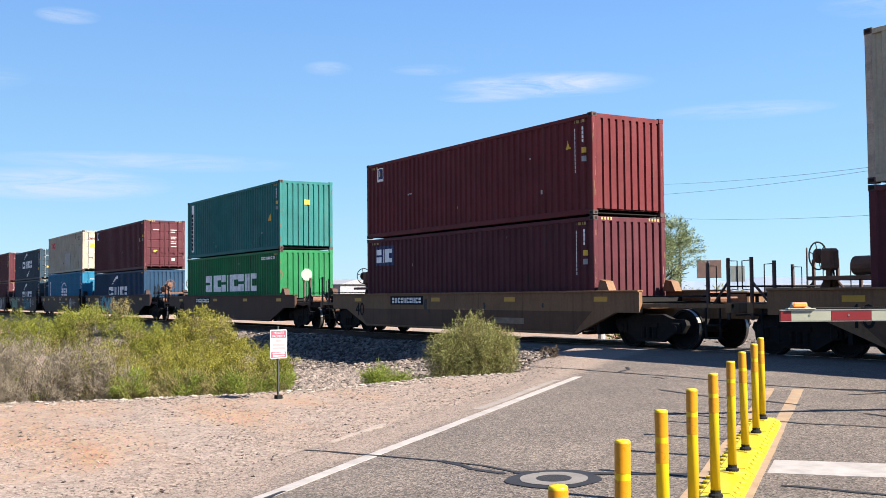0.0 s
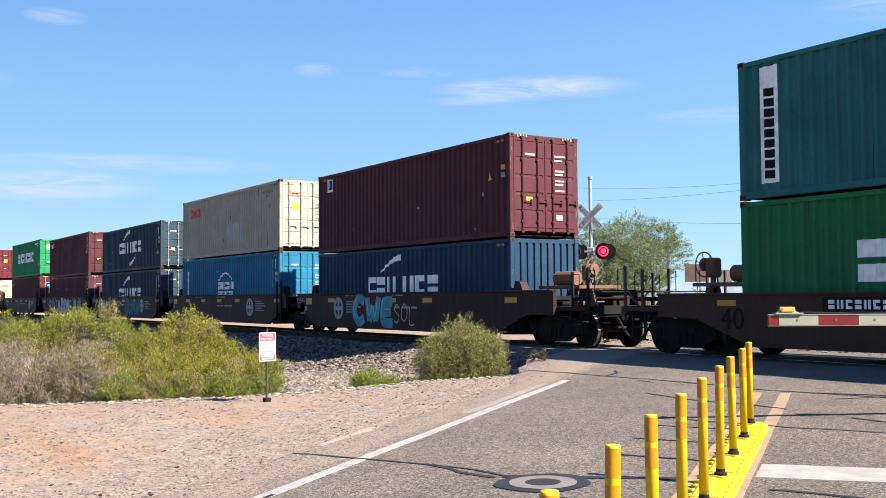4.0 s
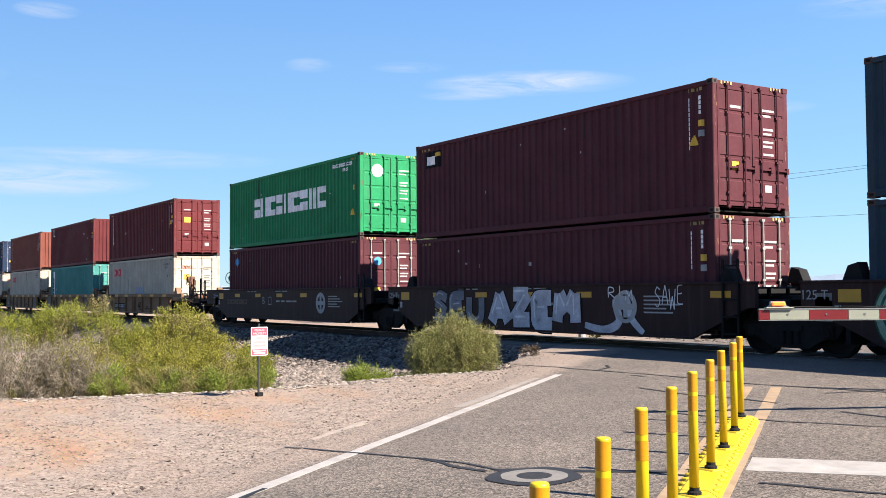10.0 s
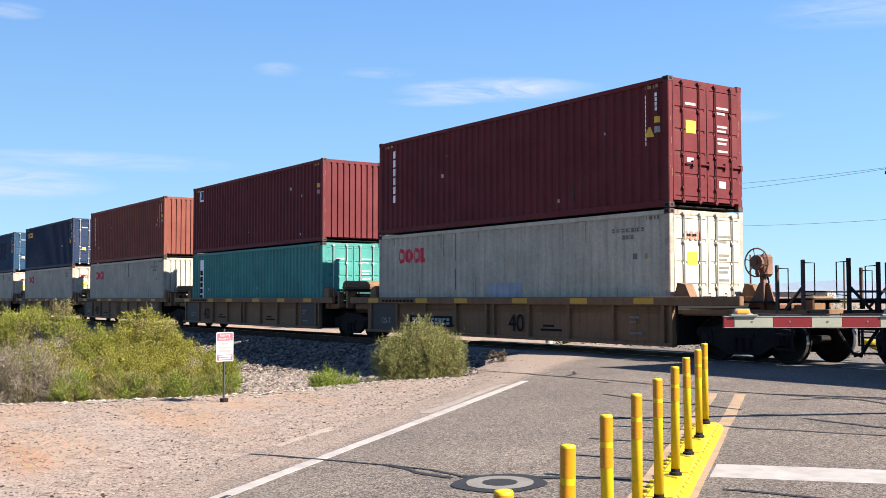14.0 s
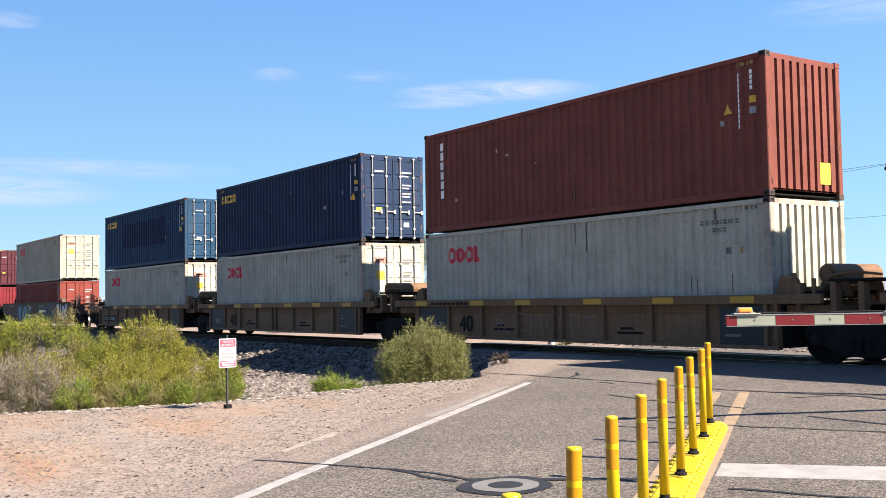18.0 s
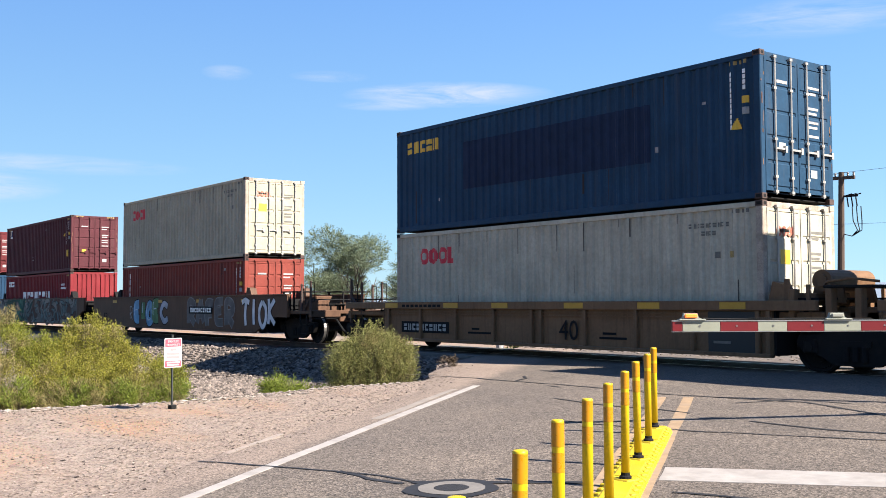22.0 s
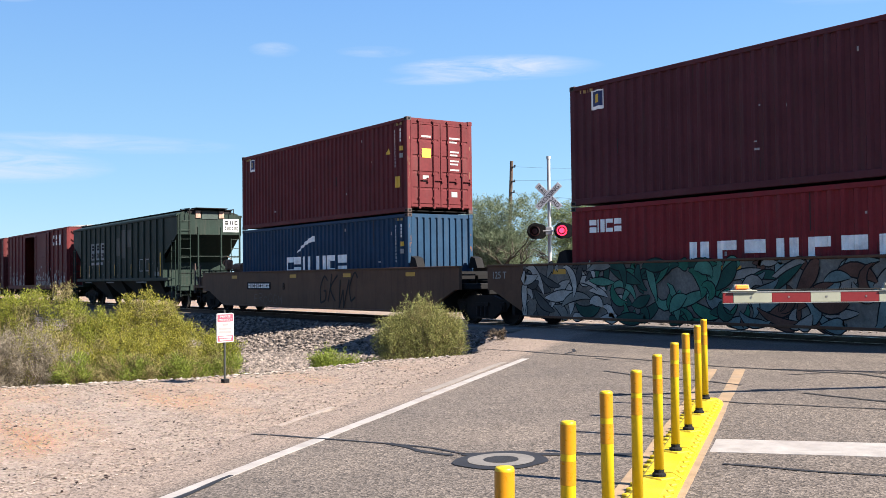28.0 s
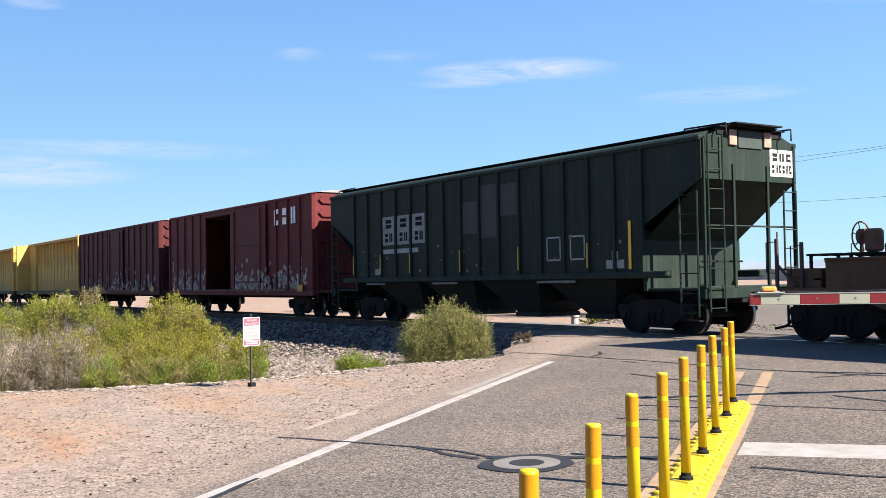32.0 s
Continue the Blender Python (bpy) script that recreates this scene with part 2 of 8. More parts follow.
# ---------------------------------------------------------------- mesh helper
class Build:
    """Gathers vertices and faces of one part."""

    def __init__(self):
        self.v, self.f, self.m = [], [], []

    def add(self, verts, faces, m=0):
        k = len(self.v)
        self.v += [tuple(p) for p in verts]
        self.f += [tuple(i + k for i in f) for f in faces]
        self.m += [m] * len(faces)
        return self

    def box(self, x0, y0, z0, x1, y1, z1, m=0, c=0.0):
        if c <= 0:
            v = [(x, y, z) for x in (x0, x1) for y in (y0, y1) for z in (z0, z1)]
            return self.add(v, [(0, 1, 3, 2), (4, 6, 7, 5), (0, 4, 5, 1), (2, 3, 7, 6), (0, 2, 6, 4), (1, 5, 7, 3)], m)
        c = min(c, abs(x1 - x0) * 0.45, abs(y1 - y0) * 0.45, abs(z1 - z0) * 0.45)
        lo, hi = (x0, y0, z0), (x1, y1, z1)
        v, idx = [], {}
        for sx in (0, 1):
            for sy in (0, 1):
                for sz in (0, 1):
                    s = (sx, sy, sz)
                    for ax in range(3):
                        p = [(lo[i] if s[i] == 0 else hi[i]) for i in range(3)]
                        for i in range(3):
                            if i != ax:
                                p[i] += c if s[i] == 0 else -c
                        idx[(s, ax)] = len(v)
                        v.append(tuple(p))
        f = []
        for ax in range(3):
            o1, o2 = [i for i in range(3) if i != ax]
            for sd in (0, 1):
                ring = []
                for a, b in ((0, 0), (1, 0), (1, 1), (0, 1)):
                    s = [0, 0, 0]
                    s[ax], s[o1], s[o2] = sd, a, b
                    ring.append(idx[(tuple(s), ax)])
                f.append(tuple(ring))
            for a in (0, 1):
                for b in (0, 1):
                    s0, s1 = [0, 0, 0], [0, 0, 0]
                    s0[o1] = s1[o1] = a
                    s0[o2] = s1[o2] = b
                    s1[ax] = 1
                    s0, s1 = tuple(s0), tuple(s1)
                    f.append((idx[(s0, o1)], idx[(s1, o1)], idx[(s1, o2)], idx[(s0, o2)]))
        for s in {k[0] for k in idx}:
            f.append((idx[(s, 0)], idx[(s, 1)], idx[(s, 2)]))
        return self.add(v, f, m)

    def tube(self, p0, p1, r, n=8, m=0, r1=None, caps=True):
        p0, p1 = Vector(p0), Vector(p1)
        d = (p1 - p0).normalized()
        a = d.orthogonal().normalized()
        b = d.cross(a)
        r1 = r if r1 is None else r1
        v = []
        for p, rr in ((p0, r), (p1, r1)):
            v += [p + (a * math.cos(2 * math.pi * i / n) + b * math.sin(2 * math.pi * i / n)) * rr for i in range(n)]
        f = [(i, (i + 1) % n, n + (i + 1) % n, n + i) for i in range(n)]
        if caps:
            f += [tuple(range(n - 1, -1, -1)), tuple(range(n, 2 * n))]
        return self.add(v, f, m)

    def path(self, pts, r, n=6, m=0):
        """A bent rod: one skin swept along the points."""
        pts = [Vector(p) for p in pts]
        v, a = [], None
        for i, p in enumerate(pts):
            d = (pts[min(i + 1, len(pts) - 1)] - pts[max(i - 1, 0)]).normalized()
            a = d.orthogonal() if a is None else a - d * a.dot(d)
            a.normalize()
            b = d.cross(a)
            v += [p + (a * math.cos(2 * math.pi * k / n) + b * math.sin(2 * math.pi * k / n)) * r for k in range(n)]
        f = [(j * n + i, j * n + (i + 1) % n, (j + 1) * n + (i + 1) % n, (j + 1) * n + i) for j in range(len(pts) - 1) for i in range(n)]
        return self.add(v, f + [tuple(range(n - 1, -1, -1)), tuple((len(pts) - 1) * n + i for i in range(n))], m)

    def ring(self, c, axis, r, thick, n=20, m=0):
        c, axis = Vector(c), Vector(axis).normalized()
        a = axis.orthogonal().normalized()
        b = axis.cross(a)
        pts = [c + (a * math.cos(2 * math.pi * i / n) + b * math.sin(2 * math.pi * i / n)) * r for i in range(n + 1)]
        return self.path(pts, thick, 5, m)

    def prism(self, poly, y0, y1, m=0):
        """A plate: a polygon in x and z, from y0 to y1."""
        n = len(poly)
        v = [(x, y0, z) for x, z in poly] + [(x, y1, z) for x, z in poly]
        f = [tuple(range(n)), tuple(range(2 * n - 1, n - 1, -1))] + [(i, i + n, (i + 1) % n + n, (i + 1) % n) for i in range(n)]
        return self.add(v, f, m)

    def prism_x(self, poly, x0, x1, m=0):
        """A plate: a polygon in y and z, from x0 to x1."""
        n = len(poly)
        v = [(x0, y, z) for y, z in poly] + [(x1, y, z) for y, z in poly]
        f = [tuple(range(n)), tuple(range(2 * n - 1, n - 1, -1))] + [(i, i + n, (i + 1) % n + n, (i + 1) % n) for i in range(n)]
        return self.add(v, f, m)

    def lathe(self, prof, c, axis="y", n=24, m=0, caps=True):
        """Turns a profile of (radius, offset along the axis) round the axis."""
        v = []
        for r, o in prof:
            for i in range(n):
                a = 2 * math.pi * i / n
                u, w = r * math.cos(a), r * math.sin(a)
                p = {"y": (u, o, w), "z": (u, w, o), "x": (o, u, w)}[axis]
                v.append((c[0] + p[0], c[1] + p[1], c[2] + p[2]))
        k = len(prof)
        f = [(j * n + i, j * n + (i + 1) % n, (j + 1) * n + (i + 1) % n, (j + 1) * n + i) for j in range(k - 1) for i in range(n)]
        if caps:
            f += [tuple(range(n - 1, -1, -1)), tuple((k - 1) * n + i for i in range(n))]
        return self.add(v, f, m)

    def mesh(self, name, mats):
        me = bpy.data.meshes.new(name)
        me.from_pydata(self.v, [], self.f)
        for mt in mats:
            me.materials.append(mt)
        if len(mats) > 1:
            me.polygons.foreach_set("material_index", self.m)
        bm = bmesh.new()
        bm.from_mesh(me)
        bmesh.ops.recalc_face_normals(bm, faces=bm.faces)
        bm.to_mesh(me)
        bm.free()
        return me


def empty(name, m=None, **tags):
    ob = new(name)
    ob.empty_display_size = 0.3
    if m is not None:
        ob.matrix_world = m
    return tagged(ob, **tags)


def part(name, b, mats, parent, label="", at=None):
    """Links a Build (or a shared mesh) as one part under a thing or a part."""
    if not isinstance(mats, (list, tuple)):
        mats = [mats]
    me = b.mesh(name, mats) if isinstance(b, Build) else b
    ob = new(name, me)
    ob.parent = parent
    if at is not None:
        ob.matrix_basis = at
    if not isinstance(b, Build):
        for i, mt in enumerate(mats):
            if i < len(ob.material_slots):
                ob.material_slots[i].link = "OBJECT"
                ob.material_slots[i].material = mt
    if label:
        ob["label"] = label
    return ob


def smooth(ob):
    ob.data.polygons.foreach_set("use_smooth", [True] * len(ob.data.polygons))
    return ob


def thing(name, b, mats, m=None, **tags):
    if not isinstance(mats, (list, tuple)):
        mats = [mats]
    ob = new(name, b.mesh(name, mats) if isinstance(b, Build) else b)
    if m is not None:
        ob.matrix_world = m
    return tagged(ob, **tags)


def text_mesh(body, size, depth=0.004, align="LEFT"):
    cu = bpy.data.curves.new("lettering", "FONT")
    cu.body, cu.size, cu.extrude, cu.align_x, cu.resolution_u = body, size, depth / 2, align, 3
    ob = bpy.data.objects.new("lettering", cu)
    scene.collection.objects.link(ob)
    bpy.context.view_layer.update()
    me = bpy.data.meshes.new_from_object(ob.evaluated_get(bpy.context.evaluated_depsgraph_get()))
    bpy.data.objects.remove(ob)
    bpy.data.curves.remove(cu)
    me.materials.clear()
    me.materials.append(WHITEP)
    return me


# ---------------------------------------------------------------- ground, road, track
YC = 17.868          # the track's centre line runs along X at this y
RU, RN = Vector((-0.588, 0.809, 0)), Vector((0.809, 0.588, 0))   # along the road, and across it to its right


def sn(s, n):
    return RU.x * s + RN.x * n, RU.y * s + RN.y * n


def to_sn(x, y):
    return RU.x * x + RU.y * y, RN.x * x + RN.y * y


def step(a, b, v):
    u = min(max((v - a) / (b - a), 0.0), 1.0)
    return u * u * (3 - 2 * u)


def road_z(x, y):
    z = min(-0.34 + 0.025 * max(y, -20.0), 0.0) if y < 21.5 else -0.02 * min(y - 21.5, 12.0)
    return z - 0.006


def edge_x(y):
    """The brink of the gravel apron beside the road."""
    return float(np.interp(y, (-30, 0, 2.5, 4.5, 6.4, 8.2, 11.5, 13.5), (-22, -18.0, -17.0, -16.1, -15.3, -15.0, -15.6, -17.0)))


def ground_z(x, y):
    s, n = to_sn(x, y)
    base = road_z(x, y)
    wob = 0.05 * noise.noise((x * 0.35, y * 0.35, 0.0)) + 0.02 * noise.noise((x * 1.3, y * 1.3, 3.0))
    off = abs(n + 1.0) - 4.1                      # beyond the asphalt's edges
    shoulder = base - 0.02 + wob * step(0.0, 1.5, off) * 1.0
    # bed of the track: ballast slopes on both sides
    d = abs(y - YC)
    bed = -0.17 - 0.62 * step(1.75, 5.2, d) - 0.1 * step(5, 9, d)
    far = -0.45 + 0.35 * noise.noise((x * 0.02, y * 0.02, 5.0))
    if y > YC:
        wild = bed * (1 - step(5, 9, d)) + far * step(5, 9, d)
        out = step(4.6, 7.0, abs(n + 1.0))
        z = shoulder * (1 - out) + wild * out
    else:
        e = edge_x(y) - x                        # beyond the brink, on the left
        ditch = -0.72 + 0.5 * step(3.0, 12.0, e) * (1 - step(9, 12.5, y))
        left = shoulder * (1 - step(-0.1, 1.7, e)) + max(ditch, -0.72) * step(-0.1, 1.7, e)
        if n < -1.0:
            k = step(9.2, 12.4, y) * step(-0.6, 0.9, e)
            z = left * (1 - k) + bed * k + wob * 0.6 * k
        else:
            z = shoulder if y < 12 else shoulder * (1 - step(3.5, 6.5, n)) + bed * step(3.5, 6.5, n)
    r = max(abs(x + 12), abs(y - 8))
    fade = step(60, 160, r)
    return (z - 0.05 * (1 - step(-0.6, 0.15, off))) * (1 - fade) - 0.5 * fade


def axis_steps(lo, hi, fine, far):
    core = list(np.arange(lo, hi + 1e-6, fine))
    grow, outp, p = fine, [], hi
    while p < far:
        grow *= 1.22
        p += grow
        outp.append(p)
    grow, inn, p = fine, [], lo
    while p > -far:
        grow *= 1.22
        p -= grow
        inn.append(p)
    return inn[::-1] + core + outp


def make_ground():
    xs, ys = axis_steps(-34, 3, 0.24, 2400), axis_steps(-3, 27, 0.24, 2400)
    v = [(x, y, ground_z(x, y)) for x in xs for y in ys]
    ny = len(ys)
    f = [(i * ny + j, (i + 1) * ny + j, (i + 1) * ny + j + 1, i * ny + j + 1) for i in range(len(xs) - 1) for j in range(ny - 1)]
    me = bpy.data.meshes.new("ground")
    me.from_pydata(v, [], f)
    m = bpy.data.materials.new("desert_gravel")
    m.use_nodes = True
    nt = m.node_tree
    b = nt.nodes["Principled BSDF"]
    b.inputs["Roughness"].default_value = 0.95
    b.inputs["Specular IOR Level"].default_value = 0.15
    co = nt.nodes.new("ShaderNodeTexCoord").outputs["Object"]

    def nz(scale, detail=6.0, rough=0.6):
        n = nt.nodes.new("ShaderNodeTexNoise")
        n.inputs["Scale"].default_value, n.inputs["Detail"].default_value, n.inputs["Roughness"].default_value = scale, detail, rough
        nt.links.new(co, n.inputs["Vector"])
        return n.outputs["Fac"]

    def ramp(v, stops):
        r = nt.nodes.new("ShaderNodeValToRGB")
        els = r.color_ramp.elements
        while len(els) < len(stops):
            els.new(0.5)
        for e, (p, c) in zip(els, stops):
            e.position, e.color = p, (*c, 1)
        nt.links.new(v, r.inputs[0])
        return r.outputs[0]

    # wheels drag the fines into long bands beside the road: bare orange sand, then pale pebbles
    across = nt.nodes.new("ShaderNodeVectorMath")
    across.operation = "DOT_PRODUCT"
    across.inputs[1].default_value = (-0.809, -0.588, 0)
    nt.links.new(co, across.inputs[0])
    along = nt.nodes.new("ShaderNodeMapping")
    along.inputs["Rotation"].default_value = (0, 0, radians(-126))
    along.inputs["Scale"].default_value = (0.22, 1.3, 1.0)
    nt.links.new(co, along.inputs[0])
    drag = nt.nodes.new("ShaderNodeTexNoise")
    drag.inputs["Scale"].default_value, drag.inputs["Detail"].default_value, drag.inputs["Roughness"].default_value = 0.55, 7.0, 0.62
    nt.links.new(along.outputs[0], drag.inputs["Vector"])
    soil = ramp(drag.outputs["Fac"], [(0.36, (0.196, 0.116, 0.070)), (0.5, (0.208, 0.142, 0.099)), (0.64, (0.226, 0.172, 0.134))])
    vor = nt.nodes.new("ShaderNodeTexVoronoi")
    vor.inputs["Scale"].default_value = 42.0
    nt.links.new(co, vor.inputs["Vector"])
    grit = nt.nodes.new("ShaderNodeTexVoronoi")
    grit.inputs["Scale"].default_value = 85.0
    nt.links.new(co, grit.inputs["Vector"])
    peb = ramp(vor.outputs["Color"], [(0.08, (0.078, 0.060, 0.051)), (0.35, (0.150, 0.119, 0.099)), (0.9, (0.228, 0.190, 0.163))])
    speck = nt.nodes.new("ShaderNodeMixRGB")
    speck.blend_type, speck.inputs[0].default_value = "OVERLAY", 0.35
    nt.links.new(soil, speck.inputs[1])
    nt.links.new(grit.outputs["Color"], speck.inputs[2])
    bare = math_node(nt, "ADD", math_node(nt, "MULTIPLY", drag.outputs["Fac"], 0.8), math_node(nt, "MULTIPLY", nz(0.9, 6), 0.5))
    # the strip next to the asphalt is all loose stone
    edge = nt.nodes.new("ShaderNodeMapRange")
    for k, x in (("From Min", 5.3), ("From Max", 7.4), ("To Min", 0.28), ("To Max", 0.0)):
        edge.inputs[k].default_value = x
    nt.links.new(across.outputs["Value"], edge.inputs["Value"])
    mx = nt.nodes.new("ShaderNodeMixRGB")
    nt.links.new(ramp(math_node(nt, "ADD", bare, edge.outputs[0]), [(0.56, (0.06,) * 3), (0.78, (0.85,) * 3)]), mx.inputs[0])
    nt.links.new(speck.outputs[0], mx.inputs[1])
    nt.links.new(peb, mx.inputs[2])
    blotch = nt.nodes.new("ShaderNodeMixRGB")
    blotch.blend_type, blotch.inputs[0].default_value = "MULTIPLY", 1.0
    nt.links.new(mx.outputs[0], blotch.inputs[1])
    nt.links.new(ramp(nz(4.5, 7, 0.72), [(0.34, (0.74, 0.74, 0.76)), (0.5, (0.98, 0.97, 0.96)), (0.66, (1.16, 1.14, 1.12))]), blotch.inputs[2])
    mx = blotch
    nt.links.new(mx.outputs[0], b.inputs["Base Color"])
    bp = nt.nodes.new("ShaderNodeBump")
    bp.inputs["Strength"].default_value, bp.inputs["Distance"].default_value = 0.28, 0.016
    nt.links.new(vor.outputs["Distance"], bp.inputs["Height"])
    nt.links.new(bp.outputs[0], b.inputs["Normal"])
    me.materials.append(m)
    # bed colour is darkened to stand for the shade between the stones
    me.materials.append(mat("shaded_ballast_bed", (0.0429, 0.035, 0.03), rough=0.95, var=0.35, scale=6, bump=0.8, bump_scale=18))
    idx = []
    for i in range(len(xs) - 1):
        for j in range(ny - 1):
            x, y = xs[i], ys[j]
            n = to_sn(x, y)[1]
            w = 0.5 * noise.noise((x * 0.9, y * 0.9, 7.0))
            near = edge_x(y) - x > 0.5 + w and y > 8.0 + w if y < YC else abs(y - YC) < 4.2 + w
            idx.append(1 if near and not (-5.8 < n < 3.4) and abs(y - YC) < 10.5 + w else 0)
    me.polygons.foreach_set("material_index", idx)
    ob = smooth(new("ground", me))
    tagged(ob, "pale tan desert gravel and dirt beside the road and track", "ground", kind="structure")


make_ground()


def asphalt_material():
    m = bpy.data.materials.new("worn_asphalt")
    m.use_nodes = True
    nt = m.node_tree
    b = nt.nodes["Principled BSDF"]
    b.inputs["Roughness"].default_value = 0.88
    b.inputs["Specular IOR Level"].default_value = 0.25
    co = nt.nodes.new("ShaderNodeTexCoord").outputs["Object"]

    def nz(scale, detail=5.0, rough=0.6):
        n = nt.nodes.new("ShaderNodeTexNoise")
        n.inputs["Scale"].default_value, n.inputs["Detail"].default_value, n.inputs["Roughness"].default_value = scale, detail, rough
        nt.links.new(co, n.inputs["Vector"])
        return n.outputs["Fac"]

    def ramp(v, stops):
        r = nt.nodes.new("ShaderNodeValToRGB")
        els = r.color_ramp.elements
        while len(els) < len(stops):
            els.new(0.5)
        for e, (p, c) in zip(els, stops):
            e.position, e.color = p, (*c, 1)
        nt.links.new(v, r.inputs[0])
        return r.outputs[0]

    vor = nt.nodes.new("ShaderNodeTexVoronoi")
    vor.inputs["Scale"].default_value = 62.0
    nt.links.new(co, vor.inputs["Vector"])
    grain = ramp(vor.outputs["Color"], [(0.08, (0.026, 0.022, 0.019)), (0.45, (0.076, 0.063, 0.053)), (0.92, (0.165, 0.137, 0.117))])
    big = ramp(nz(0.55, 7), [(0.3, (0.78,) * 3), (0.7, (1.18, 1.15, 1.1))])
    mx = nt.nodes.new("ShaderNodeMixRGB")
    mx.blend_type, mx.inputs[0].default_value = "MULTIPLY", 1.0
    nt.links.new(grain, mx.inputs[1])
    nt.links.new(big, mx.inputs[2])
    spots = nt.nodes.new("ShaderNodeMixRGB")
    spots.blend_type, spots.inputs[0].default_value = "MULTIPLY", 1.0
    nt.links.new(mx.outputs[0], spots.inputs[1])
    nt.links.new(ramp(nz(14.0, 6, 0.75), [(0.32, (0.72,) * 3), (0.5, (0.98,) * 3), (0.68, (1.22,) * 3)]), spots.inputs[2])
    mx = spots
    # dust and fines spread over the unswept shoulder outside the edge line
    across = nt.nodes.new("ShaderNodeVectorMath")
    across.operation = "DOT_PRODUCT"
    across.inputs[1].default_value = (-0.809, -0.588, 0)
    nt.links.new(co, across.inputs[0])
    ragged = math_node(nt, "ADD", across.outputs["Value"], math_node(nt, "MULTIPLY", nz(1.1, 6), 0.7))
    dusty = nt.nodes.new("ShaderNodeMapRange")
    for k, x in (("From Min", 4.66), ("From Max", 5.05), ("To Min", 0.0), ("To Max", 0.93)):
        dusty.inputs[k].default_value = x
    nt.links.new(ragged, dusty.inputs["Value"])
    dust = nt.nodes.new("ShaderNodeMixRGB")
    nt.links.new(dusty.outputs[0], dust.inputs[0])
    nt.links.new(mx.outputs[0], dust.inputs[1])
    nt.links.new(ramp(vor.outputs["Color"], [(0.10, (0.0536, 0.0386, 0.0307)), (0.45, (0.155, 0.117, 0.0915)), (0.9, (0.241, 0.19, 0.155))]), dust.inputs[2])
    nt.links.new(dust.outputs[0], b.inputs["Base Color"])
    bp = nt.nodes.new("ShaderNodeBump")
    bp.inputs["Strength"].default_value, bp.inputs["Distance"].default_value = 0.5, 0.008
    nt.links.new(vor.outputs["Distance"], bp.inputs["Height"])
    nt.links.new(bp.outputs[0], b.inputs["Normal"])
    return m


ASPHALT = asphalt_material()


def strip(name, n0, n1, s0, s1, lift, mt, wob=0.0, seed=0.0, ds=0.4, label="", category="", thick=0.03, pieces=1):
    """A ribbon on the road between the offsets n0 and n1, from s0 to s1."""
    b = Build()
    k = max(int((s1 - s0) / ds), 1)
    v = []
    for i in range(k + 1):
        s = s0 + (s1 - s0) * i / k
        for n, sg in ((n0, 1), (n1, -1)):
            nn = n + wob * noise.noise((s * 0.9, n * 3 + seed, seed)) + wob * 0.5 * noise.noise((s * 3.1, n * 3 + seed, seed))
            x, y = sn(s, nn)
            v.append((x, y, road_z(x, y) + lift))
    f = [(2 * i, 2 * i + 1, 2 * i + 3, 2 * i + 2) for i in range(k)]
    top = len(v)
    v += [(x, y, z - thick) for x, y, z in v]
    f += [(2 * i, 2 * i + 2, top + 2 * i + 2, top + 2 * i) for i in range(k)] + [(2 * i + 1, top + 2 * i + 1, top + 2 * i + 3, 2 * i + 3) for i in range(k)]
    f += [(0, top, top + 1, 1), (2 * k, 2 * k + 1, top + 2 * k + 1, top + 2 * k)]
    b.add(v, f)
    return b


def asphalt_edge(s):
    """The ragged left edge of the asphalt."""
    w = float(np.interp(s, (-20, 5, 9, 13, 16, 19, 21.5, 40), (-5.5, -5.45, -5.35, -5.2, -5.3, -5.9, -6.5, -6.8)))
    return w + 0.16 * noise.noise((s * 0.8, 1.0, 0)) + 0.10 * noise.noise((s * 2.6, 5.0, 0)) + 0.05 * noise.noise((s * 7, 9.0, 0))


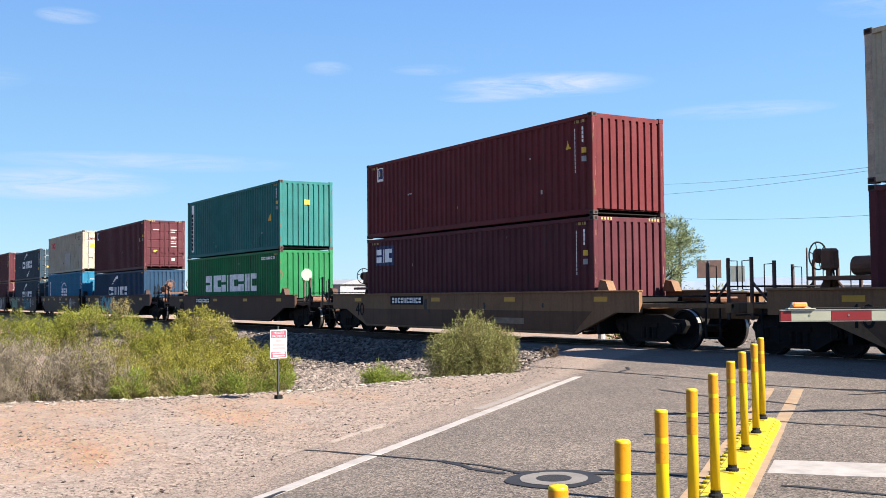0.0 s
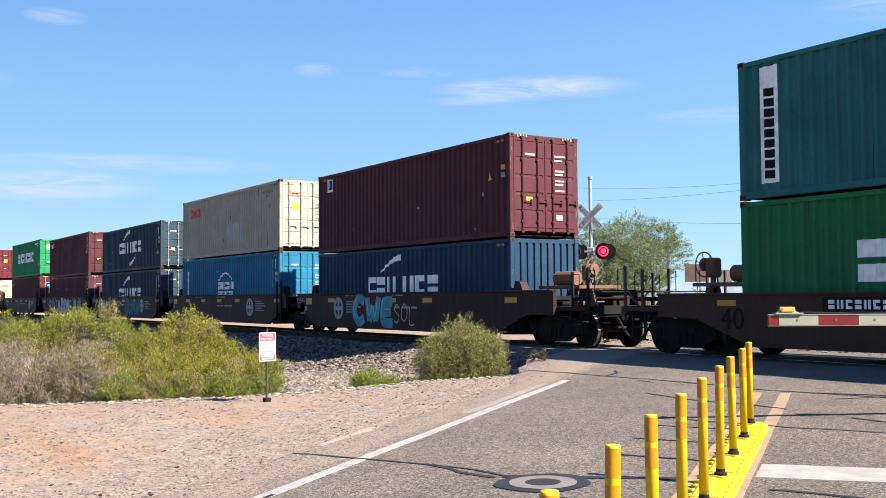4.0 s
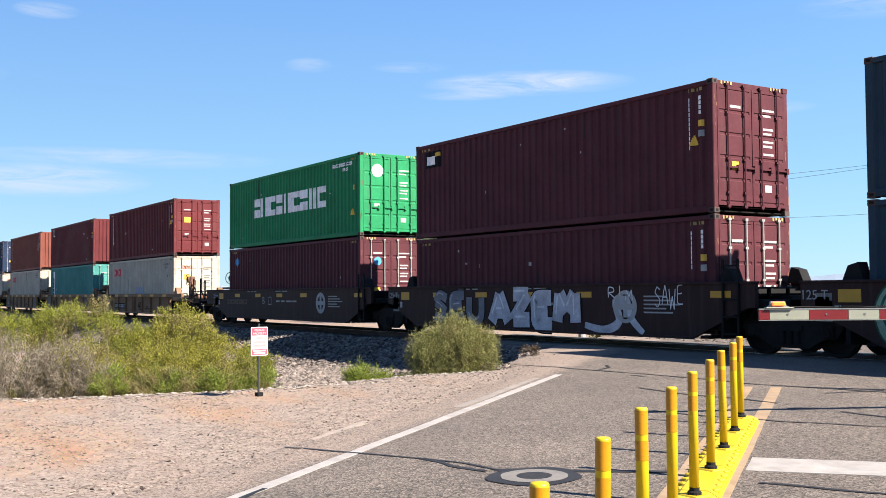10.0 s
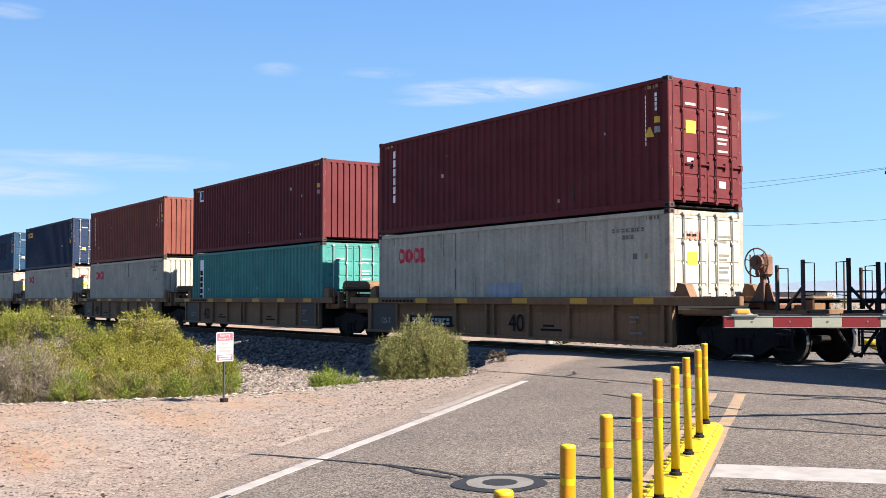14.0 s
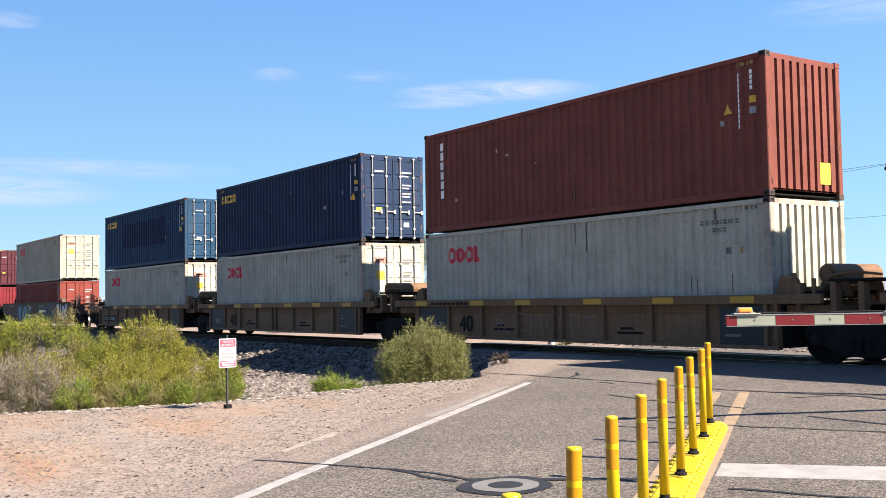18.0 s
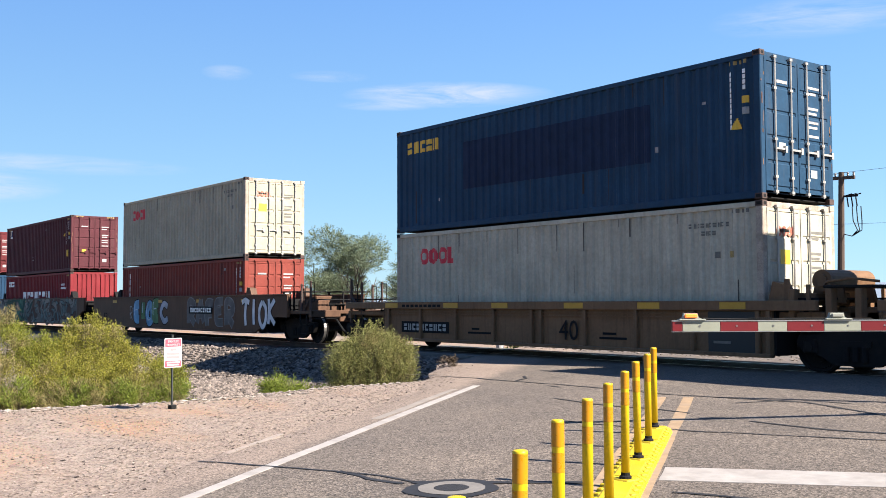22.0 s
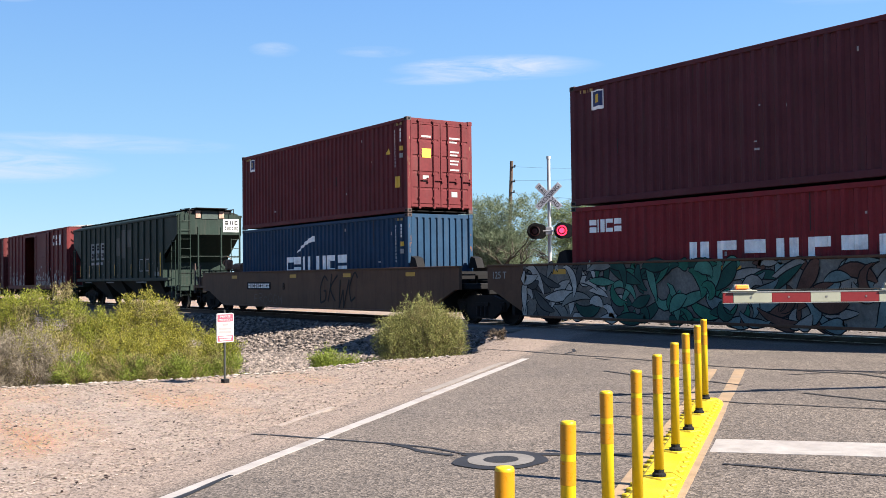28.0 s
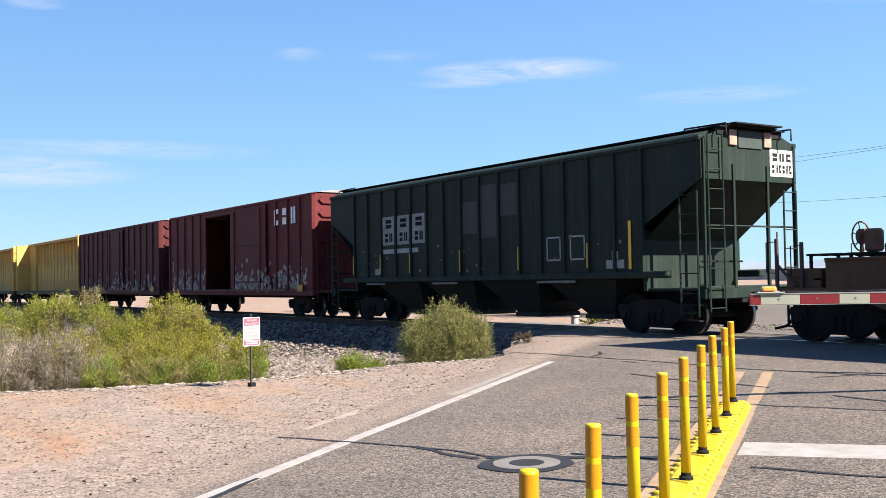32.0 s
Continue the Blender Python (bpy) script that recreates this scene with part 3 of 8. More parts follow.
def make_road():
    b = Build()
    ss = list(np.arange(-14, 17.5, 0.2)) + list(np.arange(17.5, 30, 0.4)) + [34, 40, 50, 65, 80]
    v, fr = [], [0, 0.02, 0.1, 0.3, 0.5, 0.7, 0.9, 1.0]
    for s in ss:
        a = asphalt_edge(s)
        for q in fr:
            n = a + (3.3 - a) * q
            x, y = sn(s, n)
            v.append((x, y, road_z(x, y) - (0.05 if q in (0, 1.0) else 0.0)))
    w = len(fr)
    f = [(i * w + j, i * w + j + 1, (i + 1) * w + j + 1, (i + 1) * w + j) for i in range(len(ss) - 1) for j in range(w - 1)]
    b.add(v, f)
    road = smooth(thing("road", b, ASPHALT, label="worn grey asphalt road with sealed cracks leading over the tracks", category="road", kind="structure"))
    line = mat("road_paint_white", (0.3, 0.275, 0.25), rough=0.7, var=0.16, scale=6, dirt=(0.143, 0.122, 0.107), dirt_amt=0.85)
    yel = mat("faded_yellow_paint", (0.265, 0.179, 0.104), rough=0.8, var=0.2, scale=5, dirt=(0.172, 0.136, 0.107), dirt_amt=0.9)
    seal = mat("crack_sealant", (0.0122, 0.0118, 0.0122), rough=0.7, var=0.3)
    part("edge_line", strip("edge_line", -4.42, -4.29, -6, 16.6, 0.004, line, 0.012, 1), line, road, "worn white edge line")
    part("edge_line", strip("edge_line", -4.62, -4.50, 12.3, 16.0, 0.0035, line, 0.03, 4), mat("old_line", (0.214, 0.182, 0.154), rough=0.85, var=0.2, dirt=(0.143, 0.129, 0.114), dirt_amt=0.8), road, "faded older edge line")
    part("edge_line", strip("edge_line", -5.22, -5.14, 9.5, 10.9, 0.0035, line, 0.08, 7), mat("old_line2", (0.257, 0.214, 0.179), rough=0.85, var=0.3, scale=9, dirt=(0.193, 0.147, 0.114), dirt_amt=1.0), road, "scraped pale paint")
    part("stop_line", strip("stop_line", -0.73, 2.9, 8.80, 9.42, 0.004, line, 0.01, 2, ds=0.1), line, road, "broad worn white stop line")
    for n0, n1 in ((-1.26, -1.14), (-0.90, -0.755)):
        part("centre_line", strip("centre_line", n0, n1, -3.0, 15.1, 0.004, yel, 0.012, n0), yel, road, "faded yellow centre line")

    def crack(pts, w, seed):
        b = Build()
        rows, n = [], 0
        for (s0, n0), (s1, n1) in zip(pts, pts[1:]):
            k = max(int(math.hypot(s1 - s0, n1 - n0) / 0.12), 1)
            for i in range(k):
                rows.append((s0 + (s1 - s0) * i / k, n0 + (n1 - n0) * i / k))
        rows.append(pts[-1])
        v = []
        for i, (s, n) in enumerate(rows):
            a, c = rows[max(i - 1, 0)], rows[min(i + 1, len(rows) - 1)]
            dx, dy = c[0] - a[0], c[1] - a[1]
            q = math.hypot(dx, dy) or 1
            wob = 0.05 * noise.noise((s * 1.7, n * 1.7, seed))
            ww = w * (0.75 + 0.8 * abs(noise.noise((s * 2.3, n * 2.3, seed + 4))))
            for sg in (-1, 1):
                x, y = sn(s + wob - dy / q * ww * sg, n + wob + dx / q * ww * sg)
                v.append((x, y, road_z(x, y) + 0.006))
        b.add(v, [(2 * i, 2 * i + 1, 2 * i + 3, 2 * i + 2) for i in range(len(rows) - 1)])
        part("crack_seal", b, seal, road, "black bitumen crack sealant")

    for i, (w, pts) in enumerate([
        (0.022, [(9.0, -5.2), (8.9, -4.4), (8.75, -3.6), (8.55, -3.1), (8.35, -2.75)]),
        (0.03, [(8.75, -3.6), (8.42, -3.2), (8.3, -2.8)]),
        (0.05, [(8.35, -2.75), (8.45, -2.3), (8.5, -1.9), (8.6, -1.3)]),
        (0.03, [(18.7, -6.3), (17.9, -4.7), (17.3, -3.8), (16.5, -2.5), (15.4, -1.05), (14.6, 0.7), (13.2, 1.6), (12.6, 2.6)]),
        (0.03, [(17.3, -3.9), (17.9, -3.8), (18.4, -3.9)]),
        (0.028, [(14.8, -2.7), (14.2, -2.1), (13.5, -1.0), (13.3, -0.7)]),
        (0.02, [(12.35, -2.1), (12.0, -1.4), (11.7, -0.6), (11.5, 0.3), (11.3, 1.4), (11.1, 2.8)]),
        (0.035, [(12.6, 0.0), (12.1, 0.7), (11.75, 1.4), (11.4, 2.4)]),
        (0.03, [(8.30, -0.6), (8.15, 0.2), (8.0, 1.0), (7.9, 2.2)]),
        (0.022, [(14.4, -0.2), (14.9, 0.6), (14.5, 1.3)]),
        (0.028, [(16.6, -3.2), (16.4, -2.9)]), (0.03, [(7.2, -4.3), (5.6, -4.27), (4.0, -4.28), (2.5, -4.28)]),
        (0.02, [(5.2, -1.9), (5.6, -1.3), (5.9, -0.9)]),
    ]):
        crack(pts, w, i * 2.7)
    # concrete collar with a round iron lid, ringed by sealant
    cx, cy = -6.70, 5.22
    cz = road_z(cx, cy)
    b = Build()
    n = 28
    for k, (r0, r1, z) in enumerate(((0.0, 0.145, 0.012), (0.145, 0.28, 0.010), (0.28, 0.39, 0.007))):
        v = []
        for i in range(n):
            a = 2 * math.pi * i / n
            for r in (r0, r1):
                rr = r * (1 + (0.16 * noise.noise((math.cos(a) * 1.5, math.sin(a) * 1.5, 8.0)) if r > 0.35 else 0.05 * noise.noise((math.cos(a) * 3, math.sin(a) * 3, 2.0)) if r > 0.2 else 0))
                x, y = cx + rr * math.cos(a), cy + rr * math.sin(a)
                v.append((x, y, road_z(x, y) + z))
        b.add(v, [(2 * i, 2 * i + 1, (2 * i + 3) % (2 * n), (2 * i + 2) % (2 * n)) for i in range(n)], k)
    thing("manhole_cover", b, [mat("iron_lid", (0.0107, 0.01, 0.01), rough=0.75, var=0.4, bump=0.4), mat("concrete_collar", (0.135, 0.122, 0.110), rough=0.9, var=0.2), seal],
          label="round iron valve cover in a pale concrete collar", category="manhole cover")


make_road()


def make_track():
    rails = []
    prof = [(-0.036, 0.0), (-0.036, -0.035), (-0.012, -0.05), (-0.012, -0.14), (-0.07, -0.165), (-0.07, -0.175),
            (0.07, -0.175), (0.07, -0.165), (0.012, -0.14), (0.012, -0.05), (0.036, -0.035), (0.036, 0.0)]
    for sg in (-1, 1):
        b = Build()
        yr = YC + sg * 0.7525
        b.prism_x([(yr + y, z) for y, z in prof], -420, 160)
        b.box(-420, yr - 0.034, 0.0, 160, yr + 0.034, 0.002, 1)
        thing("rail", b, [RAILSIDE, RAIL], label="steel rail with a bright worn head and rusty sides", category="rail", group="rails of the track", kind="structure")
    tie = Build().box(-0.115, -1.3, -0.18, 0.115, 1.3, -0.0, c=0.012).mesh("tie", [mat("weathered_tie", (0.0608, 0.0443, 0.0343), rough=0.95, var=0.25, bump=0.5, rand=0.3)])
    xs = [x for x in np.arange(-130, 30, 0.54) if not (-26.2 < x < -8.0)]
    bed = empty("track_ties", label="weathered wooden ties under the rails", category="railway ties", kind="structure")
    for x in xs:
        if x < -70:
            continue
        ob = new("tie", tie)
        ob.parent = bed
        ob.matrix_basis = pose(x, YC + random.uniform(-0.04, 0.04), -0.155, 0, 0, random.uniform(-1, 1))
    # crossing surface: concrete panels between and beside the rails
    conc = mat("crossing_concrete", (0.122, 0.111, 0.102), rough=0.9, var=0.2, bump=0.3, rand=0.12)
    cross = empty("crossing_panels", label="grey concrete panels of the level crossing", category="crossing panels", kind="structure")
    for x in np.arange(-25.6, -8.4, 2.44):
        for y0, y1 in ((YC - 1.62, YC - 0.80), (YC - 0.66, YC - 0.02), (YC + 0.02, YC + 0.66), (YC + 0.80, YC + 1.62)):
            part("panel", Build().box(x + 0.015, y0, -0.12, x + 2.425, y1, -0.012, c=0.012), conc, cross)


make_track()

# ---------------------------------------------------------------- the train
# where the front of the second well car's load stands at each whole second
S_ROWS = [-19.64, -10.45, -1.11, 8.24, 17.61, 26.98, 36.27, 45.43, 54.5, 63.6, 72.77, 81.78, 90.86, 99.55, 108.21, 116.87, 125.55, 134.18,
          142.7, 151.06, 159.29, 167.48, 175.61, 183.62, 191.61, 199.36, 207.11, 214.77, 222.33, 229.79, 237.2, 244.59, 251.91]
MOVERS = []          # (thing, its distance behind the mark, its height)
WHEELS = []          # (wheelset, its distance behind the mark, its place on its truck)
SHARED = {}


def shared(key, make):
    if key not in SHARED:
        SHARED[key] = make()
    return SHARED[key]


def rolling(ob, q, z=0.0):
    MOVERS.append((ob, q, z))
    ob.matrix_world = pose(S_ROWS[0] - q, YC, z)
    return ob


PITCH, DEEP = 0.278, 0.046
WHITES = ("white", "chalk")


def wave(x):
    u = ((x + 6.0) / PITCH) % 1.0
    if u < 0.28:
        return 0.0
    if u < 0.44:
        return (u - 0.28) / 0.16
    if u < 0.84:
        return 1.0
    return 1 - (u - 0.84) / 0.16


def wave_breaks(x0, x1):
    out = {round(x0, 4), round(x1, 4)}
    k0 = int((x0 + 6.0) / PITCH) - 1
    for k in range(k0, int((x1 + 6.0) / PITCH) + 2):
        for u in (0.0, 0.28, 0.44, 0.84):
            x = (k + u) * PITCH - 6.0
            if x0 < x < x1:
                out.add(round(x, 4))
    return sorted(out)


def side_mesh(h):
    b = Build()
    xs = wave_breaks(-5.94, 5.94)
    v = []
    for x in xs:
        y = -1.205 + DEEP * wave(x)
        v += [(x, y, 0.15), (x, y, h - 0.11)]
    b.add(v, [(2 * i, 2 * i + 2, 2 * i + 3, 2 * i + 1) for i in range(len(xs) - 1)])
    return b.mesh("side_panel", [WHITEP])


def end_mesh(h):
    b = Build()
    v, n = [], 9
    w = 2.14 / n
    for i in range(n):
        y0 = -1.07 + i * w
        for u, d in ((0, 0), (0.62, 0), (0.74, 1), (0.90, 1), (1.0, 0)):
            v += [(6.075 - 0.05 * d, y0 + u * w, 0.16), (6.075 - 0.05 * d, y0 + u * w, h - 0.13)]
    k = len(v) // 2
    b.add(v, [(2 * i, 2 * i + 2, 2 * i + 3, 2 * i + 1) for i in range(k - 1)])
    return b.mesh("end_panel", [WHITEP])


def door_mesh(h):
    """One leaf: a frame with a sheet pressed into five bands, in one skin."""
    b = Build()
    y0, y1, z0, z1 = 0.012, 1.085, 0.17, h - 0.14
    bands = 5
    hh = (z1 - z0 - 0.12) / bands
    prof = [(z0, 0.08), (z0 + 0.06, 0.08)]
    for i in range(bands):
        za, zb = z0 + 0.06 + i * hh, z0 + 0.06 + (i + 1) * hh
        prof += [(za + 0.008, 0.060), (za + 0.030, 0.060), (za + 0.050, 0.078), (zb - 0.030, 0.078), (zb - 0.010, 0.060)]
    prof += [(z1 - 0.06, 0.08), (z1, 0.08)]
    cols = [(y0, None), (y0, 0.08), (y0 + 0.055, 0.08), (y0 + 0.075, -1), (y1 - 0.075, -1), (y1 - 0.055, 0.08), (y1, 0.08), (y1, None)]
    v = []
    for z, d in prof:
        for y, k in cols:
            v.append((6.02 if k is None else 6.02 + (d if k < 0 else k), y, z))
    w = len(cols)
    b.add(v, [(i * w + j, i * w + j + 1, (i + 1) * w + j + 1, (i + 1) * w + j) for i in range(len(prof) - 1) for j in range(w - 1)])
    return b.mesh("door", [WHITEP])


def rod_mesh(h):
    b = Build()
    b.tube((6.135, 0, 0.10), (6.135, 0, h - 0.08), 0.019, 6)
    for z in (0.13, 0.42, 1.15, h - 0.75, h - 0.13):
        b.box(6.09, -0.045, z, 6.15, 0.045, z + 0.05)
    b.box(6.12, 0.0, 0.98, 6.15, 0.34, 1.02).box(6.10, 0.28, 0.93, 6.16, 0.35, 1.06)
    return b.mesh("locking_rod", [STEEL])


def casting_mesh():
    b = Build()
    b.box(-0.089, -0.081, -0.059, 0.089, 0.081, 0.059, 0, c=0.008)
    # dark plates stand in for the shade inside the corner holes
    b.box(-0.05, -0.0825, -0.03, 0.05, -0.079, 0.03, 1)
    b.box(0.0885, -0.04, -0.03, 0.0905, 0.04, 0.03, 1)
    return b.mesh("corner_casting", [WHITEP, BLACK])


def marks(rects, mt, parent, name="marking", label="", face="side", lift=0.0):
    """Painted patches that follow the pressed sheet: rectangles in x and z (or y and z on the end)."""
    b = Build()
    for x0, z0, x1, z1 in rects:
        if face == "side":
            xs = wave_breaks(x0, x1)
            v = []
            for x in xs:
                y = -1.209 - lift + DEEP * wave(x)
                v += [(x, y, z0), (x, y, z1)]
            b.add(v, [(2 * i, 2 * i + 2, 2 * i + 3, 2 * i + 1) for i in range(len(xs) - 1)])
        else:
            xx = {"door": 6.104, "post": 6.094}.get(face, 6.081)
            b.box(xx - 0.002, x0, z0, xx, x1, z1)
    ob = part(name, b, mt, parent, label)
    if len(rects) > 1 and name != "logo":
        ob["kind"] = "stuff"
    return ob


def blocks(x, z, w, h, n, gap=0.14, skew=0.0, seed=0):
    """A row of n plain blocks, each split by a slot, of the size of a painted word."""
    out, u = [], w / n
    for i in range(n):
        a, c = x + i * u + u * gap / 2, x + (i + 1) * u - u * gap / 2
        zz = z + skew * i
        kind = (i * 7 + seed) % 3
        if kind == 0:
            out += [(a, zz, c, zz + h * 0.42), (a, zz + h * 0.58, c, zz + h)]
        elif kind == 1:
            out += [(a, zz, a + (c - a) * 0.36, zz + h), (a + (c - a) * 0.62, zz, c, zz + h)]
        else:
            out += [(a, zz, a + (c - a) * 0.33, zz + h), (a + (c - a) * 0.33, zz, c, zz + h * 0.3), (a + (c - a) * 0.33, zz + h * 0.7, c, zz + h)]
    return out


def rings(x, z, w, h, n, thick=0.3):
    """A row of n plain thick rings and a bar, of the size of a painted mark, cut into narrow upright slices."""
    out, u = [], w / (n + 0.6)
    for i in range(n):
        cx, cz, rx, rz = x + (i + 0.5) * u, z + h / 2, u * 0.47, h / 2
        t = rx * 2 * thick
        for k in range(12):
            a, c = -1 + k / 6, -1 + (k + 1) / 6
            m = (a + c) / 2
            top = rz * math.sqrt(1 - m * m)
            inn = (rz - t) * math.sqrt(max(1 - (m * rx / (rx - t)) ** 2, 0.0)) if abs(m * rx) < rx - t else 0.0
            if inn > 0.01:
                out += [(cx + a * rx, cz - top, cx + c * rx, cz - inn), (cx + a * rx, cz + inn, cx + c * rx, cz + top)]
            else:
                out.append((cx + a * rx, cz - top, cx + c * rx, cz + top))
    return out + [(x + n * u + 0.06 * u, z, x + n * u + 0.34 * u, z + h), (x + n * u + 0.34 * u, z, x + w, z + h * 0.3)]


def column(x, z_top, size, n, w=0.62):
    """A column of small blocks: an upright code."""
    return [(x, z_top - (i + 1) * size + size * 0.2, x + size * w, z_top - i * size) for i in range(n)]


def swoosh(x, z, w, h, flip=1):
    out, n = [], 40
    for i in range(n):
        u0, u1 = i / n, (i + 1) / n
        um = (u0 + u1) / 2
        zc = z + h * (1 - (1 - um) ** 1.7) if flip > 0 else z + h * um ** 1.7
        t = h * (0.05 + 0.16 * (um if flip > 0 else 1 - um))
        out.append((x + w * u0, zc - t, x + w * u1, zc + t))
    return out


def container(q, z, h, col, front, label, deco=None):
    """A 12.2 m box: corrugated sides, roof, posts, rails, castings, and a door end or a plain end in front."""
    cm = C[col]
    pm = C["rustpost"] if col in WHITES else cm
    ob = empty("shipping_container", label=label, category="shipping container", group="containers on the train")
    part("side_panel", shared(("side", h), lambda: side_mesh(h)), cm, ob)
    part("side_panel", SHARED[("side", h)], cm, ob, at=pose(0, 0, 0, 0, 0, 180))
    part("roof", shared(("roof", h), lambda: Build().box(-6.0, -1.17, h - 0.07, 6.0, 1.17, h - 0.03, c=0.01).mesh("roof", [WHITEP])), cm, ob)
    part("floor", shared("floor", lambda: Build().box(-6.0, -1.17, 0.03, 6.0, 1.17, 0.14, c=0.01).mesh("floor", [WHITEP])), BLACK, ob)
    for sg in (-1, 1):
        part("top_rail", shared(("trail", h), lambda: Build().box(-5.95, -0.035, h - 0.125, 5.95, 0.035, h - 0.02, c=0.01).mesh("top_rail", [WHITEP])), cm, ob, at=pose(0, sg * 1.18, 0))
        part("bottom_rail", shared("brail", lambda: Build().box(-5.95, -0.04, 0.02, 5.95, 0.035, 0.165, c=0.01).mesh("bottom_rail", [WHITEP])), cm, ob, at=pose(0, sg * 1.178, 0))
        for sx in (-1, 1):
            part("corner_post", shared(("post", h), lambda: Build().box(-0.08, -0.07, 0.1, 0.08, 0.07, h - 0.1, c=0.015).mesh("corner_post", [WHITEP])), pm, ob, at=pose(sx * 6.01, sg * 1.145, 0))
            for zz in (0.059, h - 0.059):
                part("corner_casting", shared("cast", casting_mesh), [C["casting"] if (sx, sg, zz < 1) != (1, 1, False) else pm, BLACK], ob, at=pose(sx * 6.007, sg * 1.138, zz, 0, 0, 0 if sg < 0 else 180))
    part("header", shared(("head", h), lambda: Build().box(5.98, -1.08, h - 0.14, 6.07, 1.08, h - 0.02, c=0.01).mesh("header", [WHITEP])), pm, ob)
    part("end_sill", shared("sill", lambda: Build().box(5.90, -1.08, 0.05, 6.0, 1.08, 0.16, c=0.01).mesh("end_sill", [WHITEP])), pm, ob)
    part("end_panel", shared(("end", h), lambda: end_mesh(h)), cm, ob, at=pose(0, 0, 0, 0, 0, 180))
    if front == "doors":
        for sg in (-1, 1):
            lf = part("door", shared(("door", h), lambda: door_mesh(h)), cm, ob)
            if sg < 0:
                lf.scale = (1, -1, 1)
            for y in (0.27, 0.80):
                part("locking_rod", shared(("rod", h), lambda: rod_mesh(h)), C["rodgrey"] if col in ("white", "chalk", "teal", "navy", "steelblue", "slate") or col == "plum" and "lower" in label else cm, ob, at=pose(0, sg * y, 0, 0, 0, 0))
    else:
        part("end_panel", SHARED[("end", h)], cm, ob)
    ends = [((y, h - 0.10, y + 0.05, h - 0.03), "end") for y in (-0.95, -0.85, -0.75, -0.65, 0.65, 0.75, 0.85, 0.95)] if col in ("lime", "plum", "slate") else []
    ends += [((x, h - 0.215, x + 0.06, h - 0.14), "side") for x in (5.35, 5.47, 5.59, 5.71) + ((-5.75, -5.63, -5.51, -5.39) if col in ("plum", "maroon", "navy") else ())]
    for rect, face in ends:
        marks([rect], HAZARD if col not in WHITES else FAINT, ob, "warning_stripe", face=face)
    if col not in WHITES:
        rng = random.Random(int(q * 10 + z * 100))
        streaks, scuffs = [], []
        for _ in range(9):
            x, top = rng.uniform(-5.5, 5.4), rng.choice((h - 0.13, rng.uniform(0.6, 1.6)))
            streaks.append((x, max(top - rng.uniform(0.15, 0.9), 0.18), x + rng.uniform(0.01, 0.035), top))
        for _ in range(5):
            x, zz = rng.uniform(-5.4, 5.2), rng.uniform(0.25, h - 0.4)
            scuffs.append((x, zz, x + rng.uniform(0.02, 0.10), zz + rng.uniform(0.02, 0.12)))
        marks(streaks, mat("dark_streak", (0.022, 0.016, 0.014), rough=0.8, var=0.3), ob, "rust_streak", "thin dark streaks")
        marks(scuffs, STENCIL, ob, "scuff", "small pale scuffs")
        chips = []
        for _ in range(16):
            y, zz = rng.choice((-1.145, 1.145)) + rng.uniform(-0.06, 0.03), rng.uniform(0.15, h - 0.4)
            chips.append((y, zz, y + rng.uniform(0.008, 0.03), zz + rng.uniform(0.03, 0.22)))
        marks(chips, RUSTM, ob, "rust_chip", "rusty chips along the corner posts", face="post")
    for k, d in enumerate(deco or ()):
        marks(*d[:2], ob, *d[2:], lift=0.0022 * (k + 1))
    if front == "doors":
        txt = FAINT if col in WHITES else STENCIL
        for k, (y0, y1, z0) in enumerate(((0.34, 0.74, h - 0.60), (0.34, 0.62, h - 0.72), (0.36, 0.70, h - 1.02), (0.36, 0.64, h - 1.12), (0.36, 0.70, h - 1.30), (0.36, 0.66, h - 1.40), (0.36, 0.70, h - 1.58))):
            marks([(y0, z0, y1, z0 + 0.05)], txt, ob, "stencil", face="door")
        marks([(-0.70, h - 0.60, -0.36, h - 0.54)], txt, ob, "stencil", face="door")
        marks([(0.40, 0.50, 0.62, 0.66)], GREYP, ob, "decal", face="door")
        if col in ("white", "chalk", "maroon"):
            marks([(-0.68, h - 1.22, -0.36, h - 0.94)], YELP, ob, "decal", "yellow decal", face="door")
        if col in WHITES:
            marks([(y0, z0, y1, z1) for y0, z0, y1, z1 in rings(-0.80, h - 0.68, 0.62, 0.20, 3)], mat("faded_red_lettering", (0.50, 0.14, 0.09), rough=0.7, var=0.3), ob, "logo", "row of faded red rings", face="door")
        if col == "lime" or col == "plum" and h > 2.8 and "lower" in label:
            disc = Build()
            cz, cy, rr = (h - 0.62, -0.53, 0.23) if col == "lime" else (h - 0.85, -0.53, 0.15)
            disc.lathe([(0.0, 6.105), (rr, 6.105), (rr, 6.101)], (0, cy, cz), "x", 20, 0, caps=False)
            part("decal", disc, mat("pale_round_decal", (0.46, 0.55, 0.46), rough=0.6) if col == "lime" else SKYP, ob, "round decal")
        if col not in WHITES:
            marks([(-0.66, 0.95, -0.44, 1.13)], YELP if col in ("plum", "slate", "navy") else GREYP, ob, "decal", face="door")
    return rolling(ob, q + 6.096, z)


C["rustpost"] = mat("rusted_white_post", (0.36, 0.30, 0.235), rough=0.8, var=0.3, scale=3.0, bump=0.3, dirt=(0.075, 0.04, 0.028), dirt_amt=0.95)
C["casting"] = mat("scraped_casting", (0.060, 0.034, 0.028), rough=0.8, var=0.4, scale=6.0, bump=0.4, dirt=(0.015, 0.012, 0.011), dirt_amt=0.8)
